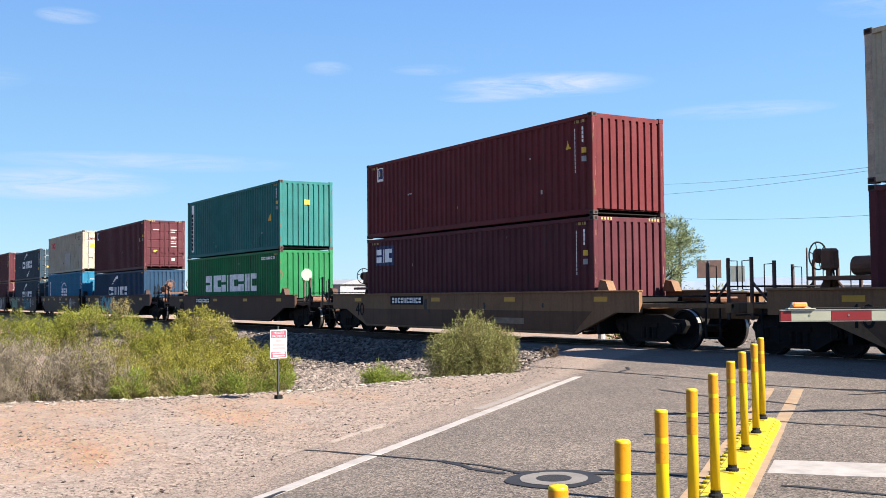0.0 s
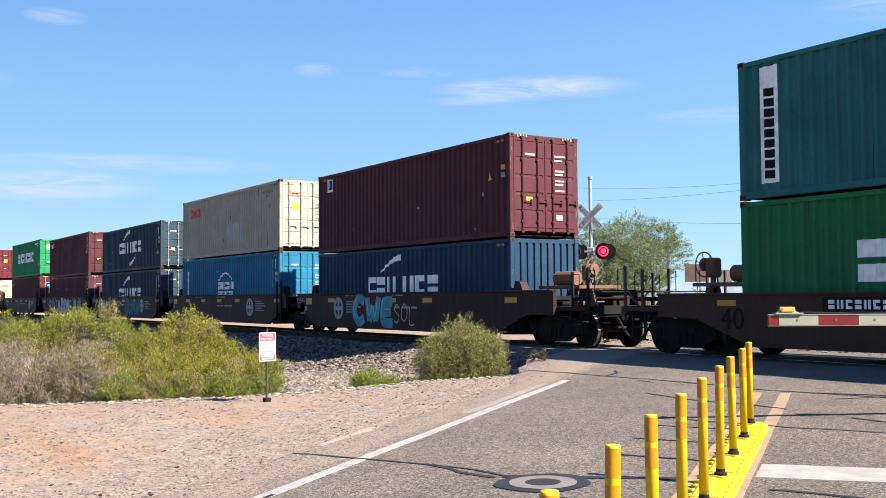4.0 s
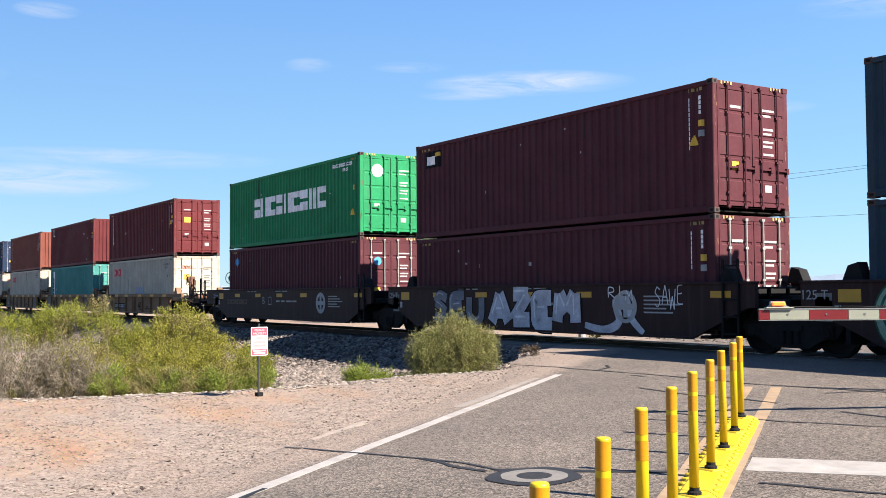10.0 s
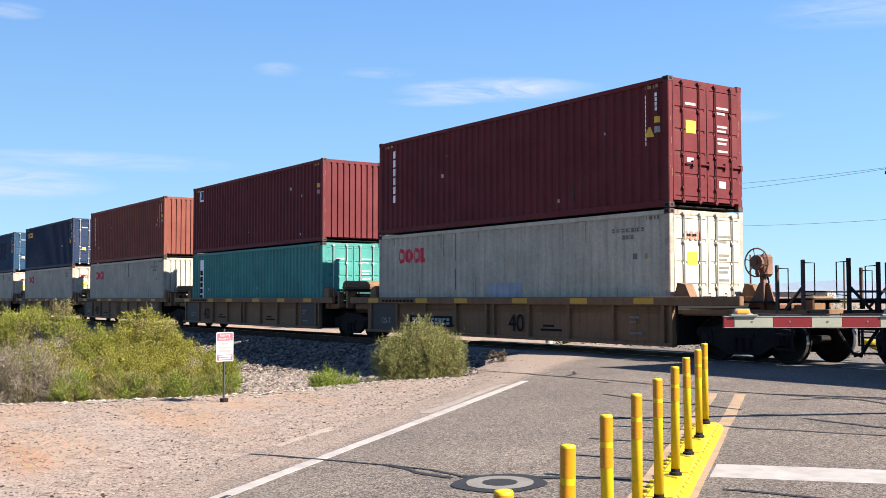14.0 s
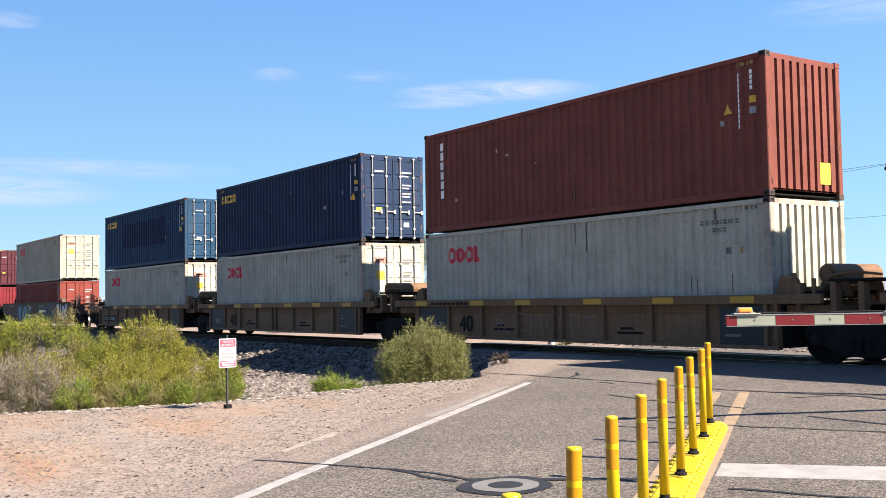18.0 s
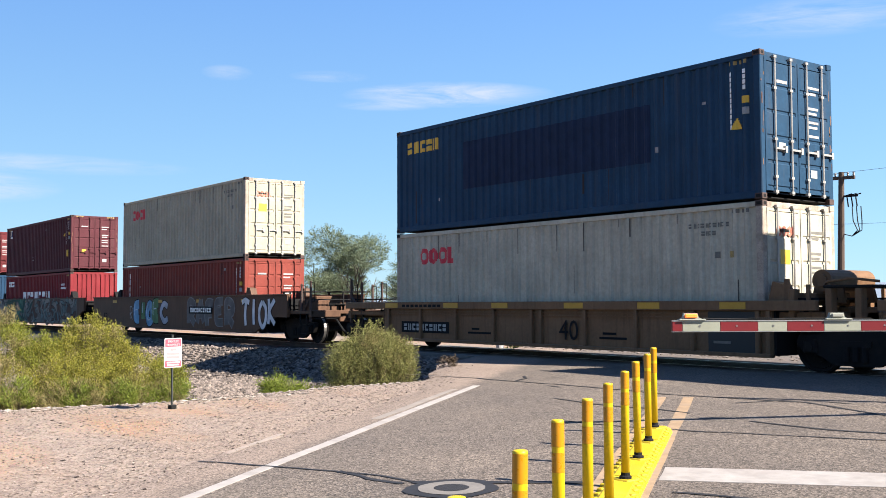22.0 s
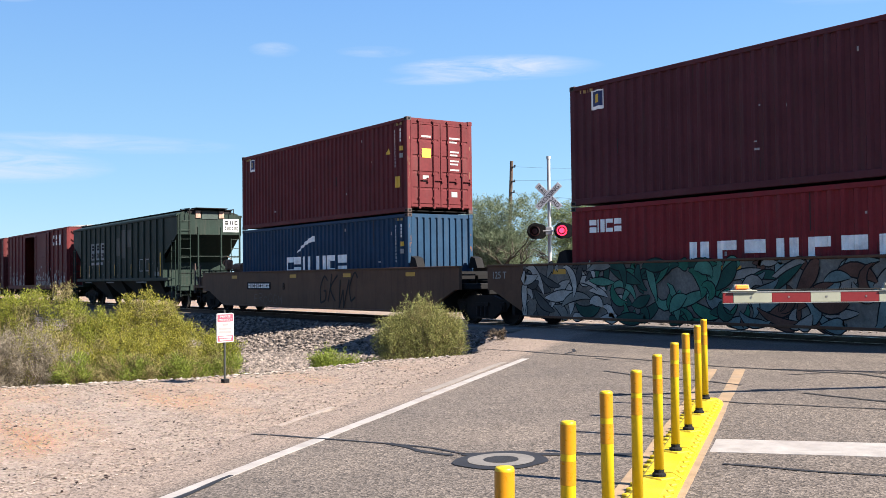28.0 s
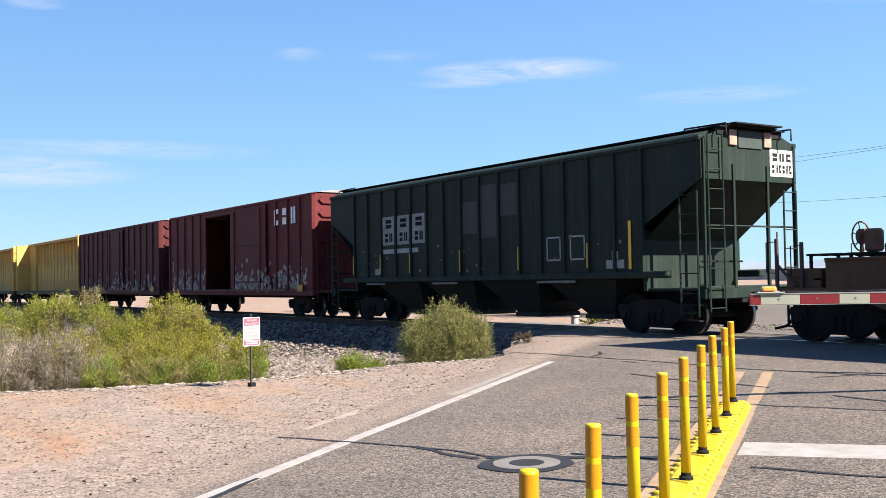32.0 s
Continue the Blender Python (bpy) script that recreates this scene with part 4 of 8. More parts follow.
# galvanised grey; on the blue doors it paints the rods as if sunlit
C["rodgrey"] = mat("galvanised_lit_rod", (0.36, 0.34, 0.31), rough=0.5, metal=0.3, var=0.15)
HC, STD = 2.896, 2.591


def codes(h, n=11, x=5.36, mt=None):
    """The upright code and small plates near the front end of a side."""
    return [(column(x, h - 0.35, 0.105, n), mt or WHITEP, "stencil", "upright row of small marks"),
            (column(x + 0.33, h - 0.33, 0.105, 4), mt or WHITEP, "stencil"),
            ([(x + 0.30, h - 1.0, x + 0.45, h - 0.86)], YELP, "decal"), ([(x + 0.30, h - 1.22, x + 0.45, h - 1.08)], GREYP, "decal")]


def warn_triangle(x, z, s=0.22):
    return ([(x + s * 0.5 * i / 5, z + s * i / 5, x + s - s * 0.5 * i / 5, z + s * (i + 1) / 5) for i in range(5)], YELP, "warning_triangle", "yellow warning triangle")


BLUEP = mat("blue_decal", (0.012, 0.028, 0.10), rough=0.6)
SKYP = mat("light_blue_decal", (0.05, 0.26, 0.50), rough=0.6)
DRIP = mat("rust_drip", (0.07, 0.055, 0.045), rough=0.8, var=0.3)


def drips(seed, h, n=22):
    rng = random.Random(seed)
    out = []
    for _ in range(n):
        x, top = rng.uniform(-5.6, 5.5), rng.choice((h - 0.14, h - 0.14, rng.uniform(0.8, 2.2), rng.uniform(0.6, 1.4)))
        out.append((x, max(top - rng.uniform(0.12, 0.75), 0.2), x + rng.uniform(0.006, 0.02), top))
    return (out, DRIP, "rust_streak", "thin dark rust streaks")


FLAG = lambda h: [([(-5.35, h - 0.66, -4.97, h - 0.20)], WHITEP, "logo", "small square emblem"), ([(-5.32, h - 0.58, -5.00, h - 0.23)], BLUEP, "logo"), ([(-5.24, h - 0.50, -5.10, h - 0.30)], YELP, "logo")]
OOC = lambda h, seed=1: [(rings(-5.02, h - 0.90, 1.5, 0.44, 3), REDP, "logo", "row of red rings"), (blocks(4.3, h - 0.46, 1.0, 0.09, 10, gap=0.4), FAINT, "stencil"), (blocks(4.62, h - 0.62, 0.36, 0.09, 4, gap=0.4), FAINT, "stencil"),
                         ([(4.95, h - 1.08, 5.07, h - 0.95)], FAINT, "decal"), ([(5.30, h - 1.08, 5.42, h - 0.95)], HAZARD, "decal"), drips(seed, h)]
CMA = lambda z: [(blocks(-2.28, z, 2.0, 0.63, 3, gap=0.16, seed=2), WHITEP, "logo", "row of large white blocks"), (blocks(0.12, z, 2.2, 0.63, 3, gap=0.16, seed=1), WHITEP, "logo", "row of large white blocks"), (swoosh(-1.33, z + 0.76, 1.32, 0.48), WHITEP, "logo", "white brush stroke")]
CMA2 = lambda z: CMA(z) + [(swoosh(0.0, z - 0.68, 1.31, 0.52, -1), WHITEP, "logo", "white brush stroke")]
VERT = lambda h, n, x=-5.33, mt=None: [(column(x, h - 0.33, 0.275, n, 0.72), mt or WHITEP, "logo", "upright row of white blocks")]
EVER = [(blocks(-3.41, 1.19, 6.85, 0.78, 9, gap=0.10), WHITEP, "logo", "row of large white blocks")]

# kind of well car: colour, height of its side, half length, shape
LOADS = [
    # distance, car colour, car shape, front joint, lower box, upper box
    (-19.95, "tan", "well", "coupler", ("plum", HC, "panel", []), ("white", HC, "doors", [])),
    (0.03, "tan", "well", "coupler",
     ("plum", HC, "panel", [([(-5.5, 1.95, -4.22, 2.62)], BLUEP, "logo", "blue square behind white blocks"), (blocks(-5.43, 2.06, 1.15, 0.45, 3), WHITEP, "logo")] + codes(HC)),
     ("maroon", STD, "panel", FLAG(STD) + codes(STD) + [warn_triangle(5.0, 1.75)])),
    (20.04, "brown", "well", "coupler",
     ("green", HC, "panel", [EVER[0], (blocks(4.0, 2.52, 1.5, 0.12, 11), WHITEP, "stencil"), ([(-0.25 * math.sqrt(1 - ((k - 4.5) / 5) ** 2), 1.85 + 0.05 * (k - 5), 0.25 * math.sqrt(1 - ((k - 4.5) / 5) ** 2), 1.90 + 0.05 * (k - 5)) for k in range(10)], mat("pale_green_emblem", (0.26, 0.40, 0.24), rough=0.6), "logo", "pale round emblem", "end")]),
     ("deepteal", HC, "panel", [([(-5.56, 0.31, -5.08, 2.70)], WHITEP, "logo", "tall white panel"), (column(-5.43, 2.25, 0.21, 9, 1.1), DARKP, "logo")] + codes(HC)[1:] + [warn_triangle(4.85, 1.25, 0.28), ([(-0.1, 1.9, 0.15, 2.1)], YELP, "decal", "", "end")])),
    (40.32, "bnsf", "bnsf", "coupler", ("inkblue", STD, "panel", CMA(1.02)), ("plum", HC, "doors", FLAG(HC) + codes(HC)[2:] + [warn_triangle(5.0, 1.65)])),
    (56.13, "bnsf", "bnsf", "art",
     ("blue", HC, "doors", [(blocks(-1.12, 1.38, 2.0, 0.34, 5), WHITEP, "logo", "white blocks under an arch"), ([(-0.98 + 1.72 * i / 16, 1.80 + 0.32 * math.sin(math.pi * (i + 0.5) / 16) - 0.035, -0.98 + 1.72 * (i + 1) / 16, 1.80 + 0.32 * math.sin(math.pi * (i + 0.5) / 16) + 0.035) for i in range(16)], WHITEP, "logo", "white arch"), (blocks(-1.05, 1.08, 1.85, 0.22, 8), WHITEP, "logo"),
                            (column(-5.35, 2.3, 0.3, 4, 0.55), WHITEP, "logo", "upright row of white blocks")] + codes(HC)),
     ("white", HC, "doors", OOC(HC, 1) + [([(0.2, 0.45, 2.1, 1.42)], mat("grey_white_patch", (0.36, 0.36, 0.33), rough=0.7), "repair_patch", "grey repainted patch")])),
    (72.02, "bnsf", "bnsf", "art", ("slate", STD, "doors", CMA(0.97) + codes(STD)), ("slate", STD, "doors", CMA2(1.06) + codes(STD) + [warn_triangle(5.4, 0.8)])),
    (87.85, "bnsf", "bnsf", "art", ("plum", STD, "doors", codes(STD, 8)), ("plum", HC, "doors", [([(-5.6, HC - 0.75, -4.7, HC - 0.25)], DARKP, "logo", "dark framed emblem"), ([(-5.5, HC - 0.66, -5.05, HC - 0.40)], WHITEP, "logo"), ([(-5.05, HC - 0.42, -4.75, HC - 0.3)], YELP, "logo")] + codes(HC) + [warn_triangle(5.42, 1.5)])),
    (103.75, "bnsf", "bnsf", "art", ("plum", HC, "doors", [([(-5.215 + 0.165 * math.cos(math.pi * (k + 1) / 12), 2.31 - 0.21 * math.sin(math.pi * (k + 0.5) / 12), -5.215 + 0.165 * math.cos(math.pi * k / 12), 2.31 + 0.21 * math.sin(math.pi * (k + 0.5) / 12)) for k in range(12)], SKYP, "logo", "light blue round emblem")]), ("lime", HC, "doors", EVER + [(blocks(4.0, 2.52, 1.5, 0.12, 11), WHITEP, "stencil"), (blocks(4.7, 2.34, 0.5, 0.11, 4), WHITEP, "stencil"), ([(5.52, 1.62, 5.66, 1.8)], YELP, "decal"), warn_triangle(5.4, 0.75)])),
    (123.61, "tan", "rib", "coupler", ("chalk", HC, "doors", OOC(HC, 2) + [([(-0.4, 0.72, 1.0, 1.35)], mat("bluish_patch", (0.30, 0.33, 0.37), rough=0.7), "repair_patch", "bluish repainted patch")]), ("maroon", HC, "doors", VERT(HC, 6) + codes(HC) + [warn_triangle(5.4, 1.6)])),
    (139.57, "tan", "rib", "art", ("teal", HC, "doors", [([(-5.3, 0.7, -4.8, 2.6)], WHITEP, "logo", "tall white panel"), (column(-5.2, 2.15, 0.26, 6, 1.1), DARKP, "logo")]), ("maroon", HC, "panel", FLAG(HC) + codes(HC)[2:])),
    (155.49, "tan", "rib", "art", ("chalk", HC, "panel", OOC(HC, 3)), ("orange", HC, "panel", VERT(HC, 6) + codes(HC) + [warn_triangle(5.0, 1.75), ([(0.45, 0.3, 0.8, 0.75)], YELP, "decal", "", "end")])),
    (171.43, "tan", "rib", "art", ("chalk", HC, "doors", OOC(HC, 4)), ("navy", HC, "doors", [(blocks(-5.63, HC - 0.70, 1.46, 0.32, 5), YELP, "logo", "row of yellow blocks")] + codes(HC) + [warn_triangle(5.42, 1.4)])),
    (187.33, "tan", "rib", "art", ("chalk", HC, "doors", OOC(HC, 5)), ("steelblue", HC, "doors", [(blocks(-5.63, HC - 0.70, 1.46, 0.32, 5), YELP, "logo", "row of yellow blocks"), ([(-3.1, 1.0, 3.3, 2.24)], mat("dark_patch", (0.012, 0.024, 0.056), rough=0.6, var=0.2, spec=0.1), "repair_patch", "dark blue repainted rectangle")] + codes(HC) + [warn_triangle(5.42, 1.4)])),
    (209.05, "rustbrown", "long", "coupler", ("brick", STD, "doors", VERT(STD, 5) + codes(STD)), ("white", HC, "doors", OOC(HC, 6))),
    (228.68, "rustbrown", "long", "art", ("red", STD, "panel", [(blocks(-2.52, 0.98, 5.1, 0.64, 7, gap=0.3, seed=1), WHITEP, "logo", "row of worn white blocks"), (blocks(-5.53, 1.95, 1.1, 0.3, 4), WHITEP, "logo"), (blocks(4.4, 1.9, 0.75, 0.1, 5), WHITEP, "stencil"), (blocks(4.4, 1.72, 0.9, 0.1, 6), WHITEP, "stencil")]),
     ("plum", HC, "doors", FLAG(HC) + codes(HC) + [warn_triangle(4.9, 1.85, 0.18), ([(5.42, 0.78, 5.70, 1.12)], YELP, "decal", "yellow caution plate")])),
    (248.18, "rustbrown", "long", "art", ("inkblue", HC, "panel", CMA(1.10) + codes(HC)), ("maroon", HC, "doors", FLAG(HC) + codes(HC) + [warn_triangle(4.9, 1.85, 0.18), ([(5.42, 0.78, 5.70, 1.12)], YELP, "decal", "yellow caution plate")])),
]


def frame_mesh():
    b = Build()
    top = [(-1.2, 0.56), (-1.15, 0.68), (-0.75, 0.70), (-0.45, 0.80), (0.45, 0.80), (0.75, 0.70), (1.15, 0.68), (1.2, 0.56), (1.05, 0.36), (0.75, 0.34), (0.42, 0.16), (-0.42, 0.16), (-0.75, 0.34), (-1.05, 0.36)]
    b.prism(top, -0.06, 0.06)
    for x in (-0.89, 0.89):
        b.box(x - 0.14, -0.12, 0.36, x + 0.14, 0.10, 0.62, c=0.03)
        b.tube((x, -0.15, 0.47), (x, 0.0, 0.47), 0.085, 10)
    for x in (-0.18, 0.0, 0.18):
        b.tube((x, -0.07, 0.24), (x, -0.07, 0.50), 0.065, 8)
    b.box(-0.30, -0.10, 0.50, 0.30, 0.08, 0.60)
    return b.mesh("side_frame", [CASTM])


def wheelset_mesh():
    b = Build()
    for sg in (-1, 1):
        y = sg * 0.70
        prof = [(0.10, y - sg * 0.04), (0.33, y - sg * 0.005), (0.40, y - sg * 0.03), (0.485, y - sg * 0.035), (0.485, y - sg * 0.005), (0.458, y + sg * 0.01), (0.455, y + sg * 0.105),
                (0.40, y + sg * 0.11), (0.37, y + sg * 0.05), (0.20, y + sg * 0.03), (0.14, y + sg * 0.10), (0.10, y + sg * 0.10)]
        b.lathe(prof, (0, 0, 0), "y", 26, 0)
        b.lathe([(0.4583, y + sg * 0.012), (0.4583, y + sg * 0.104)], (0, 0, 0), "y", 26, 1, caps=False)
    b.tube((0, -1.05, 0), (0, 1.05, 0), 0.08, 10)
    b.box(-0.05, -0.86, 0.20, 0.05, -0.80, 0.26)
    return b.mesh("wheelset", [CASTM, STEEL])


def truck(parent, x, q):
    """A two-axle truck: two cast side frames, a bolster and two wheelsets."""
    t = part("truck", shared("bolster", lambda: Build().box(-0.20, -0.98, 0.42, 0.20, 0.98, 0.70, c=0.03).tube((0, 0, 0.68), (0, 0, 0.86), 0.22, 12).box(-0.95, -0.45, 0.46, -0.80, 0.45, 0.54).box(0.80, -0.45, 0.46, 0.95, 0.45, 0.54).mesh("truck", [CASTM])), CASTM, parent, "black iron truck", at=pose(x, 0, 0))
    for sg in (-1, 1):
        part("side_frame", shared("frame", frame_mesh), CASTM, t, at=pose(0, sg * 0.99, 0, 0, 0, 0 if sg < 0 else 180))
    for dx in (-0.89, 0.89):
        w = part("wheelset", shared("wheels", wheelset_mesh), [CASTM, STEEL], t, at=pose(dx, 0, 0.458))
        WHEELS.append((w, q - x - dx, dx))


def brake_wheel(b, c, axis, r=0.28):
    b.ring(c, axis, r, 0.016, 20)
    c, axis = Vector(c), Vector(axis).normalized()
    a = axis.orthogonal().normalized()
    k = axis.cross(a)
    for i in range(6):
        an = math.pi * i / 3
        b.tube(c, c + (a * math.cos(an) + k * math.sin(an)) * r, 0.010, 5)
    b.tube(c - axis * 0.05, c + axis * 0.05, 0.05, 8)


def span(b, x0, x1, y0, y1, z0, z1, c=0.0):
    return b.box(min(x0, x1), y0, z0, max(x0, x1), y1, z1, c=c)


def coupler_end(car, sx, x_load, x_end, paintm, zt, style, q, reach):
    """The open platform over a car's outer truck, with posts, crosswalks, steps, air gear and coupler."""
    s = sx
    xs = x_load + s * 0.25
    span(body := Build(), xs, x_end, -0.34, 0.34, 0.70, 0.99, 0.02)
    span(body, xs, xs + s * 1.6, -1.28, 1.28, 0.93, 1.01, 0.01)
    part("centre_sill", body, BLACK if style == "bnsf" else paintm, car)
    part("end_sill", span(Build(), x_end - s * 0.16, x_end, -1.42, 1.42, 0.86, 1.08, 0.012), paintm if style != "bnsf" else BLACK, car)
    # crosswalk of open slats, and narrow side boards
    for k in range(6):
        part("slat", shared("slat", lambda: Build().box(-0.032, -1.28, 0.0, 0.032, 1.28, 0.03).mesh("slat", [BLACK])), BLACK, car, at=pose(x_end - s * (0.30 + 0.095 * k), 0, 1.26))
    for y in (-1.2, 0.0, 1.2):
        part("bracket", Build().box(x_end - s * 0.54 - 0.28, y - 0.025, 1.20, x_end - s * 0.54 + 0.28, y + 0.025, 1.26).box(x_end - s * 0.54 - 0.03, y - 0.025, 0.99, x_end - s * 0.54 + 0.03, y + 0.025, 1.21), BLACK, car)
    for y in (-1.16, 1.16):
        part("side_walk", span(Build(), xs + s * 0.3, x_end - s * 0.9, y - 0.14, y + 0.14, 1.20, 1.235), BLACK, car)
        part("side_rail", span(Build(), xs, x_end, y * 1.17 - 0.04, y * 1.17 + 0.04, 0.96, 1.06, 0.008), paintm, car)
    for y in (-1.37, 1.37):
        for k, (dx, top) in enumerate(((0.10, 2.02), (0.68, 1.93))):
            xx = x_end - s * dx
            h = Build().box(xx - 0.033, y - 0.03, 0.72 if k == 0 else 0.96, xx + 0.033, y + 0.03, top, c=0.008)
            if k == 0:
                h.tube((xx, y, 1.52), (xx - s * 0.42, y * 0.98, 1.08), 0.028, 6)
            post = part("handrail_post", h, mat("dark_rail_paint", (0.055, 0.030, 0.022), rough=0.75, var=0.3) if style != "bnsf" else BLACK, car)
            part("grab_iron", Build().path([(xx, y, top - 0.06), (xx + s * 0.25, y, top - 0.07), (xx + s * 0.25, y, top - 0.66), (xx, y, top - 0.68)], 0.012, 6), BLACK, post)
        st = Build()
        for z in (0.30, 0.58):
            st.box(x_end - s * 0.55 - 0.2, y - 0.02, z, x_end - s * 0.55 + 0.2, y + 0.1, z + 0.03)
        for dx in (-0.2, 0.2):
            st.box(x_end - s * 0.55 + dx - 0.02, y - 0.02, 0.30, x_end - s * 0.55 + dx + 0.02, y + 0.01, 0.98)
        part("step", st, BLACK, car)
    if style == "long":
        for k, (a, c, y0, y1) in enumerate(((0.75, 1.45, -1.32, -0.45), (1.62, 2.15, -1.32, -0.45), (0.75, 1.75, 0.2, 1.32))):
            part("grating_deck", span(Build(), x_end - s * a, x_end - s * c, y0, y1, 1.66, 1.70), BLACK, car, "raised dark grating")
            for xx in (a + 0.05, c - 0.05):
                part("deck_leg", span(Build(), x_end - s * (xx - 0.025), x_end - s * (xx + 0.025), y0 + 0.05, y0 + 0.10, 1.0, 1.66), BLACK, car)
        x0 = x_end - s * 1.55
        for k in range(5):
            for sg in (-1, 1):
                part("lattice_bar", Build().tube((x0 - 0.30 + 0.15 * k, -1.45, 1.13 if sg > 0 else 1.55), (x0 - 0.30 + 0.15 * min(max(k + 2 * 1, 0), 4), -1.45, 1.55 if sg > 0 else 1.13), 0.010, 4), BLACK, car)
        part("gear_box", span(Build(), x_end - s * 0.25, x_end - s * 1.05, -1.30, -0.60, 1.02, 1.42, 0.03), paintm, car)
        part("gear_box", span(Build(), x_end - s * 1.25, x_end - s * 2.0, -0.5, 0.5, 1.02, 1.55, 0.03), paintm, car)
    part("crossbar", Build().tube((x_end - s * 0.06, -1.36, 1.42), (x_end - s * 0.06, 1.36, 1.42), 0.018, 6), BLACK, car)
    # air gear between the load and the crosswalk
    part("brake_cylinder", Build().tube((x_end - s * 1.35, -0.75, 1.17), (x_end - s * 1.35, -0.15, 1.17), 0.15, 14).tube((x_end - s * 1.35, -0.15, 1.17), (x_end - s * 1.35, 0.25, 1.17), 0.03, 6), RUSTM, car, "rusty brake cylinder")
    part("valve_box", span(Build(), x_end - s * 1.1, x_end - s * 1.9, 0.35, 0.95, 1.0, 1.33, 0.03), paintm, car)
    part("air_pipe", Build().path([(xs + s * 0.1, -1.05, 1.06), (x_end - s * 1.2, -1.05, 1.10), (x_end - s * 0.9, -0.8, 1.06), (x_end - s * 0.2, -0.5, 0.92)], 0.02, 6), BLACK, car)
    cp = Build()
    bb = x_end + s * reach
    span(cp, x_end - s * 0.1, bb, -0.09, 0.09, 0.76, 0.94, 0.02)
    span(cp, bb - s * 0.28, bb, -0.17, 0.17, 0.68, 1.0, 0.04)
    part("coupler", cp, CASTM, car)
    hose = Build()
    hose.path([(x_end - s * 0.1, -0.42, 0.78), (x_end + s * reach * 0.3, -0.44, 0.45), (x_end + s * reach * 0.6, -0.42, 0.26), (x_end + s * reach, -0.4, 0.20)], 0.032, 6)
    part("air_hose", hose, BLACK, car)
    part("cut_lever", Build().path([(x_end + s * 0.02, -1.3, 0.82), (x_end + s * 0.02, -0.5, 0.82), (x_end + s * min(0.35, reach), -0.2, 0.95)], 0.014, 5), BLACK, car)
    truck(car, x_load + s * 1.75, q)


def brake_stand(car, x, s, paintm, side=False):
    """A geared hand brake on its stand; its wheel faces the track's end, or the trackside."""
    y = -1.08 if side else -0.45
    b = Build()
    b.box(x - 0.05, y - 0.05, 1.0, x + 0.05, y + 0.05, 1.75, c=0.01)
    b.box(x - 0.14, y - 0.12, 1.72, x + 0.16, y + 0.14, 2.16, c=0.05)
    b.prism([(x - 0.45, 1.02), (x + 0.3, 1.02), (x + 0.12, 1.60), (x - 0.12, 1.60)], y + 0.02, y + 0.05)
    part("brake_stand", b, RUSTM, car, "rusty hand-brake gear on its stand")
    w = Build()
    c, axis = ((x, y - 0.20, 2.0), (0, -1, 0)) if side else ((x + s * 0.26, y, 2.02), (s, 0, 0))
    brake_wheel(w, c, axis)
    w.tube(Vector(c) - Vector(axis) * 0.04, Vector(c) + Vector(axis) * 0.02, 0.15, 12)
    part("brake_wheel", w, RUSTM, car, "spoked hand-brake wheel")
    if not side:
        part("brake_reservoir", Build().tube((x - s * 1.35, y + 0.1, 1.80), (x - s * 0.55, y + 0.1, 1.80), 0.19, 14).box(min(x - s * 1.5, x + s * 0.2), -0.9, 1.52, max(x - s * 1.5, x + s * 0.2), 0.5, 1.60), RUSTM, car, "brown air reservoir on its shelf")
    part("chain_rod", Build().tube((x + 0.02, y + 0.1, 1.75), (x + s * 0.05, y + 0.3, 1.02), 0.018, 6), BLACK, car)


# where the outer ends of coupled units lie from the middle of their load
OUTER = {(0, 1): 9.5, (0, -1): 8.85, (1, 1): 10.7, (7, -1): 9.45, (8, 1): 9.65, (12, -1): 8.35, (13, 1): 11.15, (15, -1): 10.9}
SILL_END = {(0, -1): 8.25, (1, 1): 8.0, (8, 1): 8.2, (12, -1): 8.33, (13, 1): 9.75}


def outer_end(i, s):
    shape = LOADS[i][2]
    return OUTER.get((i, s), {"well": 9.55, "bnsf": 9.6, "rib": 9.15, "long": 10.6}[shape])


def end_gap(i, s):
    """Half the way from a unit's outer end to the next car's."""
    k = i - s
    if not 0 <= k < len(LOADS):
        return 0.75
    return max((abs(LOADS[k][0] - LOADS[i][0]) - outer_end(i, s) - outer_end(k, -s)) / 2 + 0.08, 0.3)


